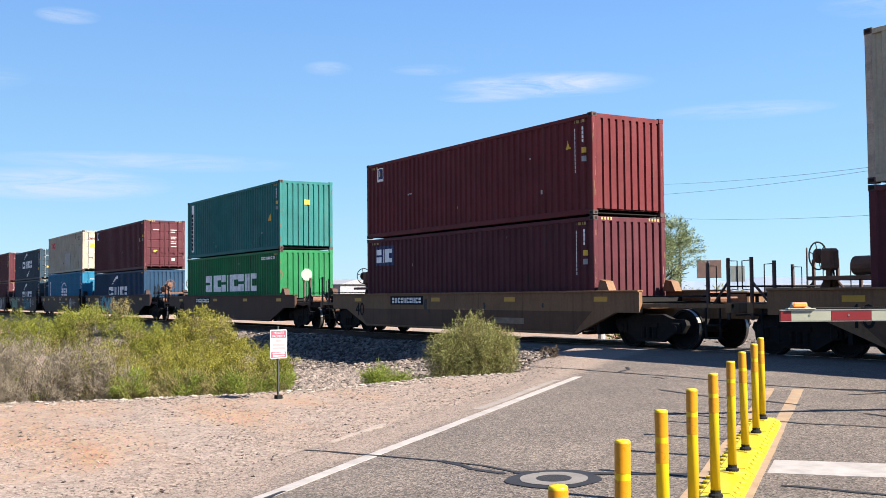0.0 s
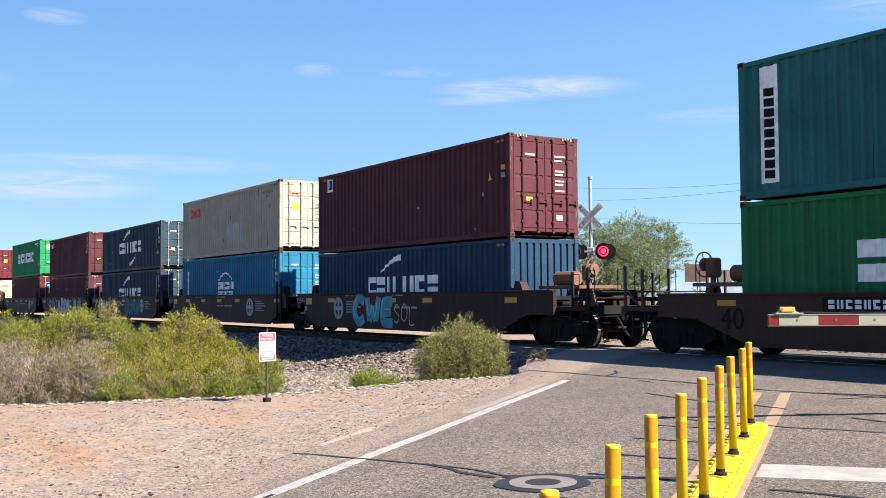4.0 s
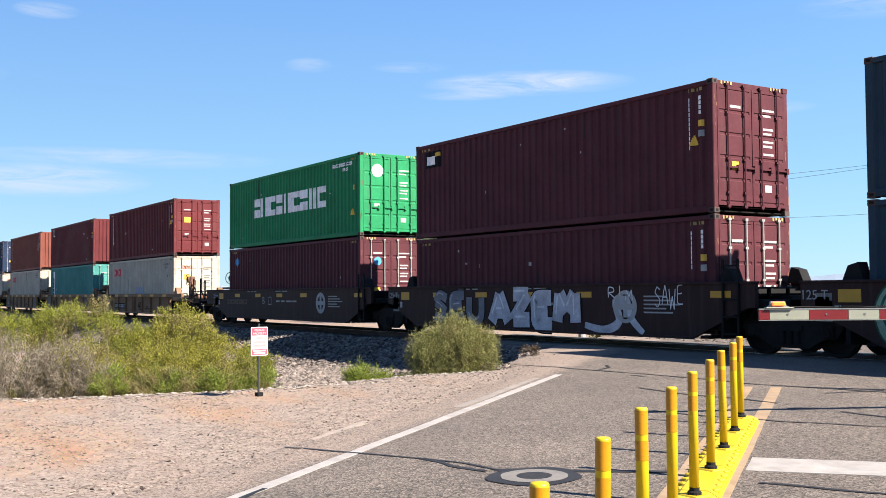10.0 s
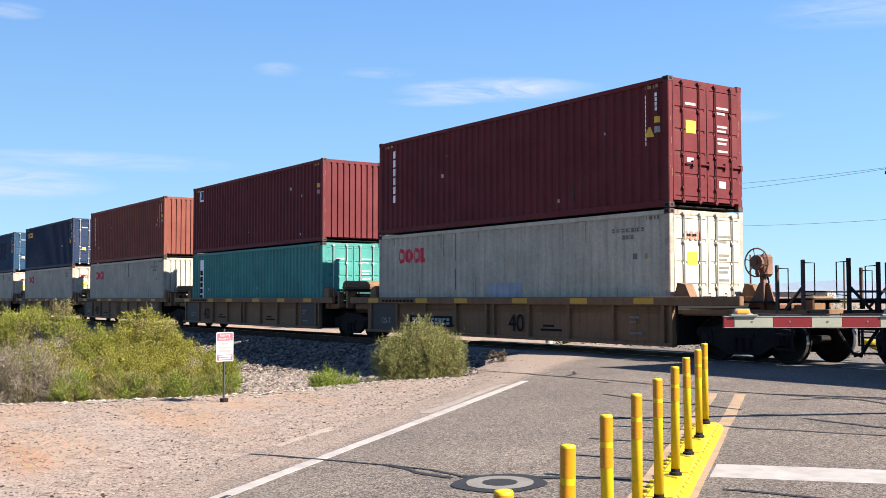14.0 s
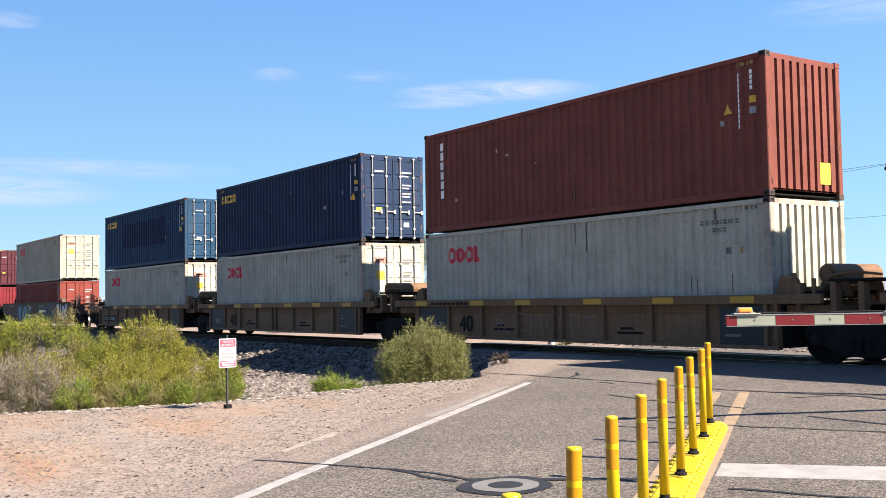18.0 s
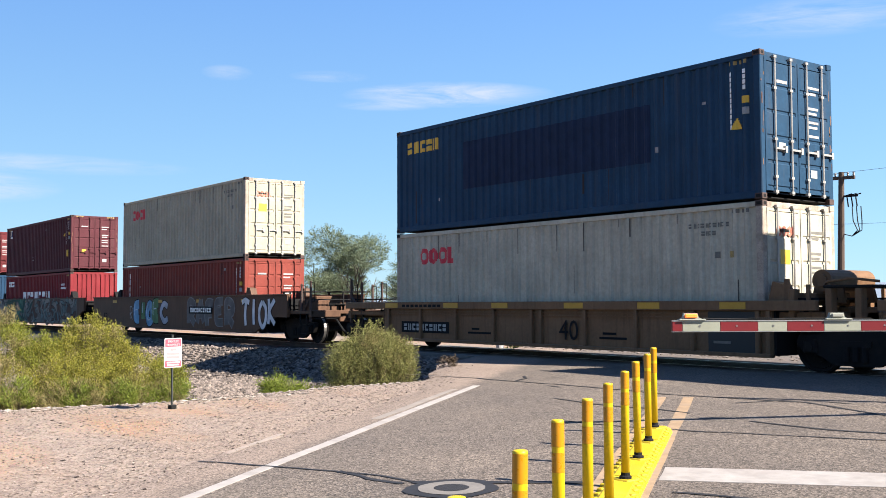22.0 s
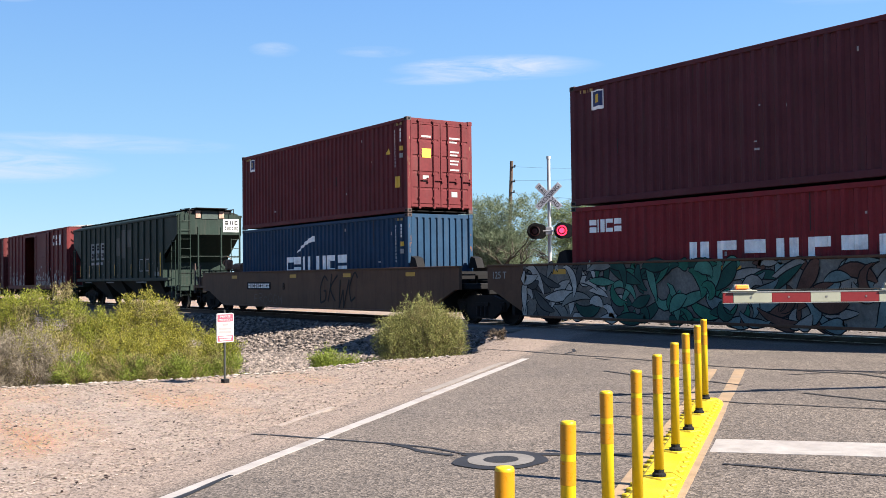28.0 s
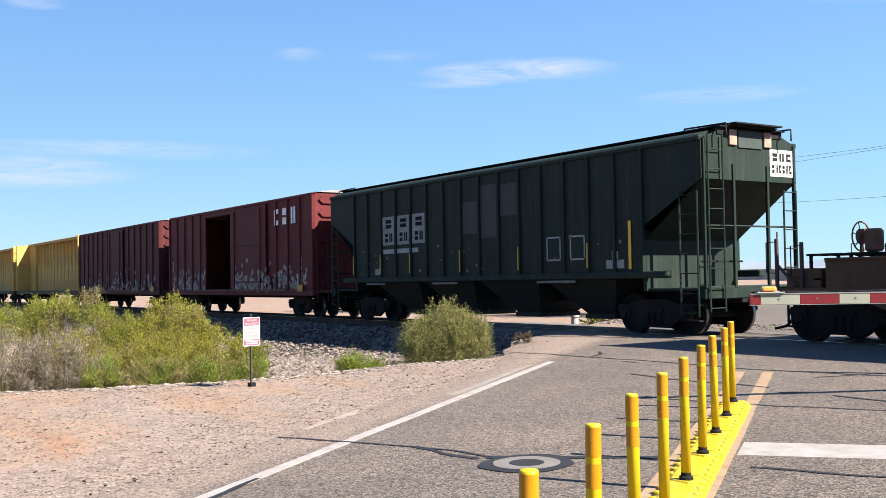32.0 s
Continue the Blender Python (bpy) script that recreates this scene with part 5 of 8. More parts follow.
def well_unit(i, qf, col, shape, front, rear):
    """One well car unit; its origin lies under the middle of its load."""
    half = 6.096
    hw = 8.15 if shape == "long" else 6.42
    zt = {"well": 1.34, "bnsf": 1.46, "rib": 1.33, "long": 1.58}[shape]
    pm = C[col]
    lab = {"well": "tan ribbed well car with rusty stains carrying two containers", "bnsf": "dark brown well car unit with painted side and yellow plates",
           "rib": "tan well car unit with upright ribs along its side", "long": "rusty brown long well car unit with graffiti on its side"}[shape]
    if col == "brown":
        lab = "brown steel well car carrying two green containers"
    car = empty("well_car", label=lab, category="well car", group="cars of the train")
    q = qf + half
    kinds = {1: front, -1: rear}
    outer = {e: outer_end(i, e) if kinds[e] == "coupler" else hw + 0.95 for e in (1, -1)}
    ends = {e: SILL_END.get((i, e), outer[e] - 1.3) if kinds[e] == "coupler" else hw + 0.95 for e in (1, -1)}
    for sg in (-1, 1):
        y0, y1 = (-1.50, -1.40) if sg < 0 else (1.40, 1.50)
        side = Build()
        fx, rx = ends[1], -ends[-1]
        fl = 0.84 if front == "coupler" else 0.95
        rl = 0.84 if rear == "coupler" else 0.95
        if shape == "rib":
            side.prism([(-hw, 0.28), (hw, 0.28), (hw, zt - 0.18), (-hw, zt - 0.18)], y0 + (0.08 if sg < 0 else -0.02), y1 + (0.02 if sg < 0 else -0.08))
        else:
            side.prism([(rx, zt), (fx, zt), (fx, fl), (hw + 0.75, fl), (hw - 0.75, 0.29), (-hw + 0.75, 0.29), (-hw - 0.75, rl), (rx, rl)], y0, y1)
        part("side_sill", side, pm, car)
        if shape == "well" and col == "tan":
            yb = (y0 - 0.006, y0 - 0.001) if sg < 0 else (y1 + 0.001, y1 + 0.006)
            part("lower_band", Build().prism([(-hw + 0.1, 0.86), (hw - 0.1, 0.86), (hw - 0.8, 0.335), (-hw + 0.8, 0.335)], *yb), C["rustbrown"], car, "darker brown lower side")
            if sg < 0:
                stain = mat("oil_stain", (0.014, 0.012, 0.012), rough=0.6)
                for bx, bz, bw, bh in ((-1.75, 0.70, 0.22, 0.62), (-1.5, 0.72, 0.16, 0.18), (1.55, 0.80, 0.12, 0.35), (4.3, 0.90, 0.10, 0.2)):
                    part("oil_stain", Build().prism([(bx + bw * (0.5 + 0.5 * math.cos(a) * (0.8 + 0.3 * math.sin(3 * a + bx))), bz + bh * (0.5 + 0.5 * math.sin(a) * (0.8 + 0.25 * math.cos(2 * a)))) for a in np.linspace(0, 2 * math.pi, 13)[:-1]], y0 - 0.0085, y0 - 0.0065), stain, car)
                part("patch_plate", Build().box(2.1, y0 - 0.012, 0.50, 3.5, y0 - 0.006, 0.66), mat("scuffed_tan", (0.21, 0.15, 0.10), rough=0.7, var=0.3), car)
        ch = Build()
        if shape == "rib":
            ch.box(rx, y0 - (0.03 if sg < 0 else 0), zt - 0.19, fx, y1 + (0.03 if sg > 0 else 0), zt, c=0.012)
        else:
            ch.box(rx, y0 - 0.04, zt - 0.02, fx, y1 + 0.04, zt + 0.03, c=0.008)
            ch.box(-hw + 0.8, y0 - 0.035, 0.27, hw - 0.8, y1 + 0.035, 0.33, c=0.008)
        part("top_chord", ch, pm, car)
        if shape == "rib":
            for x in (-4.60, -3.07, -1.55, -0.16, 0.16, 1.60, 3.10, 4.60, -hw + 0.3, hw - 0.3, hw - 0.06):
                part("rib", shared("rib", lambda: Build().box(-0.045, -0.05, 0.27, 0.045, 0.05, 1.15, c=0.01).mesh("rib", [WHITEP])), pm, car, at=pose(x, sg * 1.46, 0))
            for z in (0.99, 1.06):
                part("stringer", Build().box(-hw, sg * 1.447 - 0.018, z, hw, sg * 1.447 + 0.018, z + 0.022), pm, car)
            for k in range(6):
                part("corner_bracket", Build().box(-5.9 + 2.3 * k, sg * 1.50 - 0.02, zt - 0.175, -5.78 + 2.3 * k, sg * 1.50 + 0.02, zt - 0.01), mat("scuffed_tan", (0.21, 0.15, 0.10), rough=0.7, var=0.3), car)
            part("bottom_chord", Build().box(-hw, y0 - 0.02, 0.265, hw, y1 + 0.02, 0.34, c=0.01), pm, car)
            for x0, x1 in ([(-hw + 0.36, -4.66)] if rear == "art" else []) + ([(hw - 1.45, hw - 0.36)] if front == "art" else []):
                part("end_plate", Build().box(x0, sg * 1.455 - 0.012, 0.27, x1, sg * 1.455 + 0.012, 1.12), mat("black_green_plate", (0.012, 0.015, 0.016), rough=0.6), car, "dark plate on the side")
    for x in np.linspace(-hw + 0.5, hw - 0.5, 7):
        part("floor_beam", shared("fbeam", lambda: Build().box(-0.12, -1.40, 0.285, 0.12, 1.40, 0.355, c=0.01).mesh("floor_beam", [BLACK])), BLACK, car, at=pose(x, 0, 0))
    for x in (-hw, hw):
        part("bulkhead", Build().box(x - 0.05, -1.40, 0.30, x + 0.05, 1.40, zt - 0.12), BLACK, car)
    for s in (1, -1):
        if kinds[s] == "coupler":
            coupler_end(car, s, s * (hw - 0.3) if shape == "long" else s * 6.1, s * outer[s], pm, zt, shape, q, end_gap(i, s))
        else:
            b = Build()
            x0, x1 = sorted((s * hw, s * (hw + 1.0)))
            b.box(x0, -1.30, 0.95, x1, 1.30, 1.12, c=0.02)
            b.box(x0, -0.5, 0.80, x1, 0.5, 1.2, c=0.02)
            part("joint_platform", b, BLACK if shape != "rib" else pm, car)
            g = Build()
            for y in (-1.2, -0.6, 0.0, 0.6, 1.2):
                g.box(s * (hw + 0.55) - 0.03, y - 0.03, 1.1, s * (hw + 0.55) + 0.03, y + 0.03, 1.34)
            g.box(min(s * (hw + 0.2), s * (hw + 0.85)), -1.25, 1.34, max(s * (hw + 0.2), s * (hw + 0.85)), 1.25, 1.38)
            part("walkway", g, BLACK, car, "open steel crosswalk")
            l = Build()
            xx = s * (hw + 0.35)
            for dx in (-0.2, 0.2):
                l.box(xx + dx - 0.02, -1.56, 0.35, xx + dx + 0.02, -1.51, 1.95)
            for z in (0.4, 0.75, 1.1, 1.45, 1.8):
                l.box(xx - 0.2, -1.56, z, xx + 0.2, -1.52, z + 0.035)
            if s < 0 or shape == "bnsf":
                if s > 0:
                    part("ladder", l, BLACK, car)
            if s > 0:
                truck(car, hw + (1.42 if shape == "long" else 1.43), q)
            for y in (-1.1, 1.1):
                k = Build()
                k.prism([(s * (half + 0.10), zt), (s * (half + 0.55), zt), (s * (half + 0.42), zt + 0.30), (s * (half + 0.2), zt + 0.36)], y - 0.14, y + 0.14)
                part("guide_block", k, pm if shape == "rib" else BLACK, car)
            if shape == "rib" and s > 0:
                for y in (-1.28, 1.28):
                    part("gusset", Build().prism([(hw + 0.10, zt), (hw + 0.34, zt), (hw + 0.26, zt + 0.40), (hw + 0.17, zt + 0.40)], y - 0.02, y + 0.02), pm, car)
                    part("stub_post", Build().box(hw + 0.62, y - 0.03, zt - 0.05, hw + 0.69, y + 0.03, 1.62, c=0.008), pm, car)
                    for dx in (0.30, 1.05, 1.62):
                        part("support_leg", Build().box(hw + dx, y - 0.10, 1.0, hw + dx + 0.12, y + 0.10, 1.54, c=0.01), pm, car)
                for y in (-0.62, 0.42):
                    part("cradle", Build().prism([(hw + 0.30, zt - 0.05), (hw + 1.02, zt - 0.05), (hw + 0.94, 1.62), (hw + 0.38, 1.62)], y - 0.03, y + 0.03), pm, car)
                part("brake_reservoir", Build().tube((hw + 0.66, -0.85, 1.70), (hw + 0.66, 0.65, 1.70), 0.20, 16).tube((hw + 0.66, -0.90, 1.70), (hw + 0.66, -0.85, 1.70), 0.12, 12), pm, car, "tan air reservoir drum on a cradle")
                part("tool_box", Build().box(hw + 0.15, -0.95, zt - 0.1, hw + 0.60, 0.2, zt + 0.14, c=0.02), pm, car)
                part("joint_deck", Build().box(hw + 1.0, -1.36, 1.55, hw + 1.95, 1.36, 1.60, c=0.01), BLACK, car, "black flat deck over the joint")
                part("air_pipe", Build().path([(hw + 0.9, -1.1, 1.66), (hw + 1.4, -1.12, 1.72), (hw + 1.9, -1.05, 1.66)], 0.025, 6), pm, car)
    if front == "coupler":
        for y in (-1.1, 1.1):
            part("guide_block", Build().prism([(half + 0.10, zt), (half + 0.55, zt), (half + 0.42, zt + 0.26), (half + 0.2, zt + 0.30)], y - 0.12, y + 0.12), pm, car)
        if shape in ("rib", "bnsf"):
            brake_stand(car, hw + 2.0, 1, pm, side=shape == "rib")
    if rear == "coupler" and shape != "rib":
        brake_stand(car, -hw - 1.15, -1, pm)
    face = -1.505 if shape != "rib" else -1.535

    def plate(name, x0, z0, x1, z1, mt, label="", y=face):
        part(name, Build().box(x0, y - 0.004, z0, x1, y, z1), mt, car, label)

    zz = zt - 0.30
    if shape == "bnsf":
        for x in (-4.68, -2.45, -0.3, 1.9, 6.2):
            plate("reflector", x, zz, x + 0.55, zz + 0.14, AMBER, "amber reflector plate")
        plate("reflector", -hw - 0.12, zz - 0.08, -hw + 0.36, zz + 0.16, AMBER, "amber reflector plate")
        # round emblem with a cross
        cx, cz = (-3.84 if i == 3 else 3.62), 0.95
        b = Build()
        n = 40
        v = [(cx + r * math.cos(2 * math.pi * k / n), face - 0.004, cz + r * math.sin(2 * math.pi * k / n)) for k in range(n) for r in (0.25, 0.38)]
        b.add(v, [(2 * k, 2 * k + 1, (2 * k + 3) % (2 * n), (2 * k + 2) % (2 * n)) for k in range(n)])
        b.box(cx - 0.07, face - 0.004, cz - 0.29, cx + 0.07, face - 0.001, cz + 0.29).box(cx - 0.29, face - 0.0045, cz - 0.07, cx + 0.29, face - 0.0012, cz + 0.07)
        part("emblem", b, GREYP, car, "round white emblem with a cross")
        for k in range(5):
            plate("stencil", cx + 0.6, 1.17 - k * 0.09, cx + 1.3 + 0.2 * (k % 3), 1.205 - k * 0.09, GREYP)
        if i == 7:
            part("lettering", text_mesh("B", 0.42), GREYP, car, "pale stencilled letter", at=pose(-1.70, face - 0.006, 0.88, 90, 0, 0))
            for x0, z0, x1, z1 in ((-1.12, 0.86, -0.80, 0.885), (-1.12, 1.145, -0.80, 1.17), (-1.12, 0.885, -1.095, 1.145), (-0.825, 0.885, -0.80, 1.145)):
                plate("stencil_frame", x0, z0, x1, z1, GREYP)
        for x0, w in ((-0.35, 0.35), (0.15, 0.32), (0.62, 0.5), (1.2, 0.35)):
            plate("stencil", x0, 0.97, x0 + w, 1.03, GREYP)
        for x0, w in ((-3.3, 0.25), (-2.9, 0.15), (-2.6, 0.25), (-0.4, 0.5), (0.2, 0.5)):
            plate("stencil", x0, 1.375, x0 + w, 1.405, GREYP)
        for k in range(5):
            plate("stencil", -hw - 0.62, 1.0 - k * 0.07, -hw - 0.25 - 0.06 * (k % 2), 1.25 - k * 0.07, FAINT)
        plate("placard", -6.62, 0.84, -6.48, 1.02, GREYP, "small pale placard")
        if i == 7:
            nb = Build()
            for a0, z0, a1, z1 in blocks(-5.6, 0.86, 2.3, 0.20, 10, gap=0.35):
                nb.box(a0, face - 0.004, z0, a1, face - 0.001, z1)
            part("lettering", nb, mat("worn_gold", (0.085, 0.055, 0.035), rough=0.75, var=0.3), car, "row of worn gold blocks")
        tm = shared("t125", lambda: text_mesh("125 T", 0.26))
        part("lettering", tm, GREYP, car, "pale stencilled capacity mark", at=pose(-hw - 0.95, face - 0.006, zt - 0.33, 90, 0, 0))
    elif shape == "rib":
        for x in (-6.2, -3.5, -1.55, 1.0, 3.2, 5.3):
            plate("reflector", x, zt - 0.16, x + 0.6, zt - 0.03, AMBER, "amber reflector plate")
        for k in range(9):
            plate("stencil", -5.38 + 0.2 * k, zt - 0.14, -5.24 + 0.2 * k, zt - 0.07, DARKP)
        for x0, z0, w in ((-2.6, 0.52, 0.9), (-2.45, 0.62, 0.3), (2.0, 0.5, 0.8), (2.1, 0.6, 0.4), (5.1, 0.85, 0.3), (5.1, 0.75, 0.22), (5.1, 0.5, 0.4)):
            plate("stencil", x0, z0, x0 + w, z0 + 0.05, FAINT if x0 > 5 else DARKP, y=-1.472 if x0 > 5 else -1.432)
        part("lettering", shared("t40", lambda: text_mesh("40", 0.64)), DARKP, car, "black stencilled number", at=pose(0.75 if i in (8, 12) else -4.12, -1.462, 0.46, 90, 0, 0))
        if rear == "art":
            part("lettering", shared("t125b", lambda: text_mesh("125-T", 0.24)), GREYP, car, "pale stencilled capacity mark", at=pose(-5.55, -1.474, 0.55, 90, 0, 0))
        if i in (8, 12):
            nx = -5.55 if i == 12 else -3.95
            plate("number_board", nx, 0.50, nx + 2.15, 0.80, DARKP, "black board with a row of pale blocks", y=-1.43)
            bb = Build()
            for x0, z0, x1, z1 in blocks(nx + 0.1, 0.56, 1.95, 0.18, 10, gap=0.3):
                bb.box(x0, -1.441, z0, x1, -1.436, z1)
            part("lettering", bb, GREYP, car)
    else:
        zs = 1.0 if shape == "well" else 0.92
        x0 = -3.9 if shape == "well" else (2.0 if i == 13 else -5.0)
        if i == 14:
            part("lettering", shared("t125", lambda: text_mesh("125 T", 0.26)), GREYP, car, "pale stencilled capacity mark", at=pose(-hw - 0.75, face - 0.006, zt - 0.33, 90, 0, 0))
        else:
            up = 0.030 if i == 13 else 0.0
            plate("number_board", x0, zs, x0 + 2.1, zs + 0.27, DARKP, "black board with a row of pale blocks", y=face - up)
            bb = Build()
            for a0, z0, a1, z1 in blocks(x0 + 0.1, zs + 0.05, 1.9, 0.17, 10, gap=0.3):
                bb.box(a0, face - up - 0.009, z0, a1, face - up - 0.0045, z1)
            part("lettering", bb, WHITEP, car)
        for x in (-6.5, -1.3, 2.6, 6.4):
            plate("reflector", x, zt - 0.24, x + 0.5, zt - 0.12, AMBER, "amber reflector plate")
        if shape == "well":
            part("lettering", shared("t40", lambda: text_mesh("40", 0.64)), DARKP, car, "black stencilled number", at=pose(-hw + 0.0, face - 0.006, 0.62, 90, 0, 0))
        elif i == 13:
            part("lettering", shared("t53", lambda: text_mesh("53", 0.5)), DARKP, car, "black stencilled number", at=pose(-hw + 0.5, face - 0.006, 0.55, 90, 0, 0))
    graffiti(car, i, hw, face)
    return rolling(car, q)


# sprayed letters as pen strokes in a unit square
PEN = {
    "T": [[(0.0, 0.92), (0.5, 1.0), (1.0, 0.88)], [(0.55, 0.95), (0.45, 0.5), (0.5, 0.0)]], "I": [[(0.5, 1.0), (0.45, 0.5), (0.5, 0.0)]],
    "O": [[(0.5, 1.0), (0.1, 0.7), (0.1, 0.25), (0.5, 0.0), (0.9, 0.3), (0.9, 0.75), (0.5, 1.0)]], "K": [[(0.15, 1.0), (0.2, 0.5), (0.12, 0.0)], [(0.9, 0.95), (0.25, 0.5), (0.95, 0.0)]],
    "S": [[(0.9, 0.85), (0.45, 1.0), (0.12, 0.72), (0.5, 0.52), (0.88, 0.28), (0.5, 0.0), (0.08, 0.12)]], "E": [[(0.9, 0.95), (0.2, 0.9), (0.12, 0.5), (0.2, 0.08), (0.92, 0.04)], [(0.18, 0.5), (0.75, 0.55)]],
    "U": [[(0.12, 1.0), (0.12, 0.3), (0.45, 0.0), (0.85, 0.25), (0.9, 1.0)]], "A": [[(0.05, 0.0), (0.3, 0.6), (0.5, 1.0), (0.7, 0.6), (0.95, 0.0)], [(0.25, 0.38), (0.75, 0.38)]],
    "Z": [[(0.08, 0.95), (0.9, 0.95), (0.5, 0.5), (0.08, 0.05), (0.95, 0.05)]], "M": [[(0.05, 0.0), (0.15, 0.95), (0.5, 0.35), (0.85, 0.95), (0.95, 0.0)]],
    "G": [[(0.9, 0.85), (0.45, 1.0), (0.1, 0.55), (0.35, 0.02), (0.88, 0.15), (0.85, 0.48), (0.55, 0.48)]], "H": [[(0.12, 1.0), (0.15, 0.0)], [(0.88, 1.0), (0.85, 0.0)], [(0.15, 0.5), (0.85, 0.52)]],
    "R": [[(0.15, 0.0), (0.15, 0.95), (0.8, 0.9), (0.78, 0.55), (0.2, 0.48), (0.92, 0.0)]], "C": [[(0.9, 0.85), (0.45, 1.0), (0.1, 0.5), (0.45, 0.0), (0.92, 0.15)]],
    "D": [[(0.15, 0.0), (0.15, 1.0), (0.85, 0.7), (0.85, 0.3), (0.15, 0.0)]], "F": [[(0.9, 0.95), (0.15, 0.95), (0.15, 0.0)], [(0.15, 0.5), (0.7, 0.52)]],
    "L": [[(0.2, 1.0), (0.15, 0.05), (0.9, 0.05)]], "W": [[(0.0, 1.0), (0.25, 0.0), (0.5, 0.65), (0.75, 0.0), (1.0, 1.0)]], "B": [[(0.15, 0.0), (0.15, 1.0), (0.8, 0.8), (0.3, 0.52), (0.9, 0.28), (0.15, 0.0)]],
}


def curve_points(pts, k=5):
    """A smooth line through a few points."""
    out = []
    p = [pts[0]] + list(pts) + [pts[-1]]
    for i in range(1, len(p) - 2):
        for j in range(k):
            u = j / k
            out.append(tuple(0.5 * (2 * p[i][a] + (p[i + 1][a] - p[i - 1][a]) * u + (2 * p[i - 1][a] - 5 * p[i][a] + 4 * p[i + 1][a] - p[i + 2][a]) * u * u
                                    + (3 * p[i][a] - p[i - 1][a] - 3 * p[i + 1][a] + p[i + 2][a]) * u ** 3) for a in (0, 1)))
    out.append(pts[-1])
    return out


def ribbon(b, pts, w, y, taper=0.0):
    """A flat stroke along a line; with a taper it swells in the middle and runs out to points."""
    v, n = [], len(pts)
    for i, p in enumerate(pts):
        a, c = pts[max(i - 1, 0)], pts[min(i + 1, n - 1)]
        d = Vector((c[0] - a[0], c[1] - a[1]))
        ww = w * (1 - taper + taper * math.sin(math.pi * (i + 0.15) / (n - 0.7)))
        nn = Vector((-d.y, d.x)).normalized() * ww if d.length > 1e-6 else Vector((ww, 0))
        v += [(p[0] - nn.x, y, p[1] - nn.y), (p[0] + nn.x, y, p[1] + nn.y)]
    b.add(v, [(2 * i, 2 * i + 1, 2 * i + 3, 2 * i + 2) for i in range(n - 1)])


def spray(name, rgb):
    return mat("spray_" + name, rgb, rough=0.65, var=0.3, scale=2.5, spec=0.12)


def tag(car, word, x0, x1, z0, z1, fills, w, y, rng, rim=None, glint=None, slant=0.0, lean=0.06):
    """A sprayed word: fat pen strokes with a rim behind them and thin glints on them."""
    cell = (x1 - x0) / len(word)
    for k, ch in enumerate(word):
        runs = []
        for st in PEN[ch]:
            pts = [(x0 + (k + 0.5 + (px - 0.5) * 0.86 + rng.uniform(-0.03, 0.03) + slant * (pz - 0.5)) * cell, z0 + w + (pz + rng.uniform(-0.02, 0.02)) * (z1 - z0 - 2 * w) + lean * math.sin(k * 2.4)) for px, pz in st]
            run = [pts[0]]
            for a, p, c in zip(pts, pts[1:], pts[2:]):
                d0, d1 = Vector((p[0] - a[0], p[1] - a[1])), Vector((c[0] - p[0], c[1] - p[1]))
                run.append(p)
                if d0.normalized().dot(d1.normalized()) < -0.15:
                    runs.append(run)
                    run = [p]
            runs.append(run + [pts[-1]])
        for j, run in enumerate(runs):
            c = curve_points(run)
            deep = y - 0.0011 * j - 0.0005 * (k % 2)
            if rim is not None:
                ribbon(lines := Build(), c, w + 0.035, deep)
                part("graffiti_outline", lines, rim, car, "sprayed outline")
            ribbon(body := Build(), c, w, deep - 0.0024)
            part("graffiti_stroke", body, fills[k % len(fills)], car)
            if glint is not None and len(c) > 5:
                h = [(px - w * 0.3, pz + w * 0.4) for px, pz in c[len(c) // 4: 2 * len(c) // 3 + 1]]
                ribbon(shine := Build(), h, w * 0.13, deep - 0.005)
                part("graffiti_glint", shine, glint, car)


def mural(car, y, rng):
    """A whole side sprayed over: interlocking tapered blades, grey then green then grey-blue, each with a black rim."""
    part("painted_ground", Build().box(-7.6, y, 0.29, 8.1, y + 0.0015, 1.55), mat("mural_ground", (0.10, 0.10, 0.088), rough=0.7, var=0.5, scale=1.4), car, "grey sprayed ground of the mural")
    tones = [[spray("ash", (0.17, 0.18, 0.165)), spray("pale_ash", (0.33, 0.33, 0.30)), spray("soot", (0.05, 0.055, 0.055))], [spray("sea_green", (0.020, 0.13, 0.085)), spray("dull_green", (0.06, 0.19, 0.14)), spray("deep_green", (0.012, 0.06, 0.048))],
             [spray("grey_blue", (0.11, 0.165, 0.165)), spray("smoke", (0.20, 0.20, 0.18)), spray("umber", (0.09, 0.045, 0.032))]]
    for k in range(230):
        x = -7.3 + 15.0 * (k * 0.618 % 1.0)
        z = rng.uniform(0.42, 1.42)
        zone = 0 if x < -4.6 + rng.gauss(0, 0.4) else 1 if x < -0.9 + rng.gauss(0, 0.5) else 2
        ln, an, turn = rng.uniform(0.45, 1.15), rng.gauss(0.7, 0.6) + (math.pi if rng.random() < 0.5 else 0), rng.gauss(0, 1.7)
        pts = []
        for i in range(9):
            a = an + turn * i / 8
            x, z = x + math.cos(a) * ln / 8, z + math.sin(a) * ln / 8
            pts.append((min(max(x, -7.55), 8.05), min(max(z, 0.33), 1.51)))
        w = rng.uniform(0.07, 0.15)
        deep = y - 0.0004 * (k % 40) - 0.002
        part("graffiti_outline", ribbon_of(pts, w + 0.028, deep, 0.85), DARKP, car)
        part("graffiti_stroke", ribbon_of(pts, w, deep - 0.00018, 0.95), rng.choice(tones[zone]), car)


def ribbon_of(pts, w, y, taper):
    b = Build()
    ribbon(b, pts, w, y, taper)
    return b


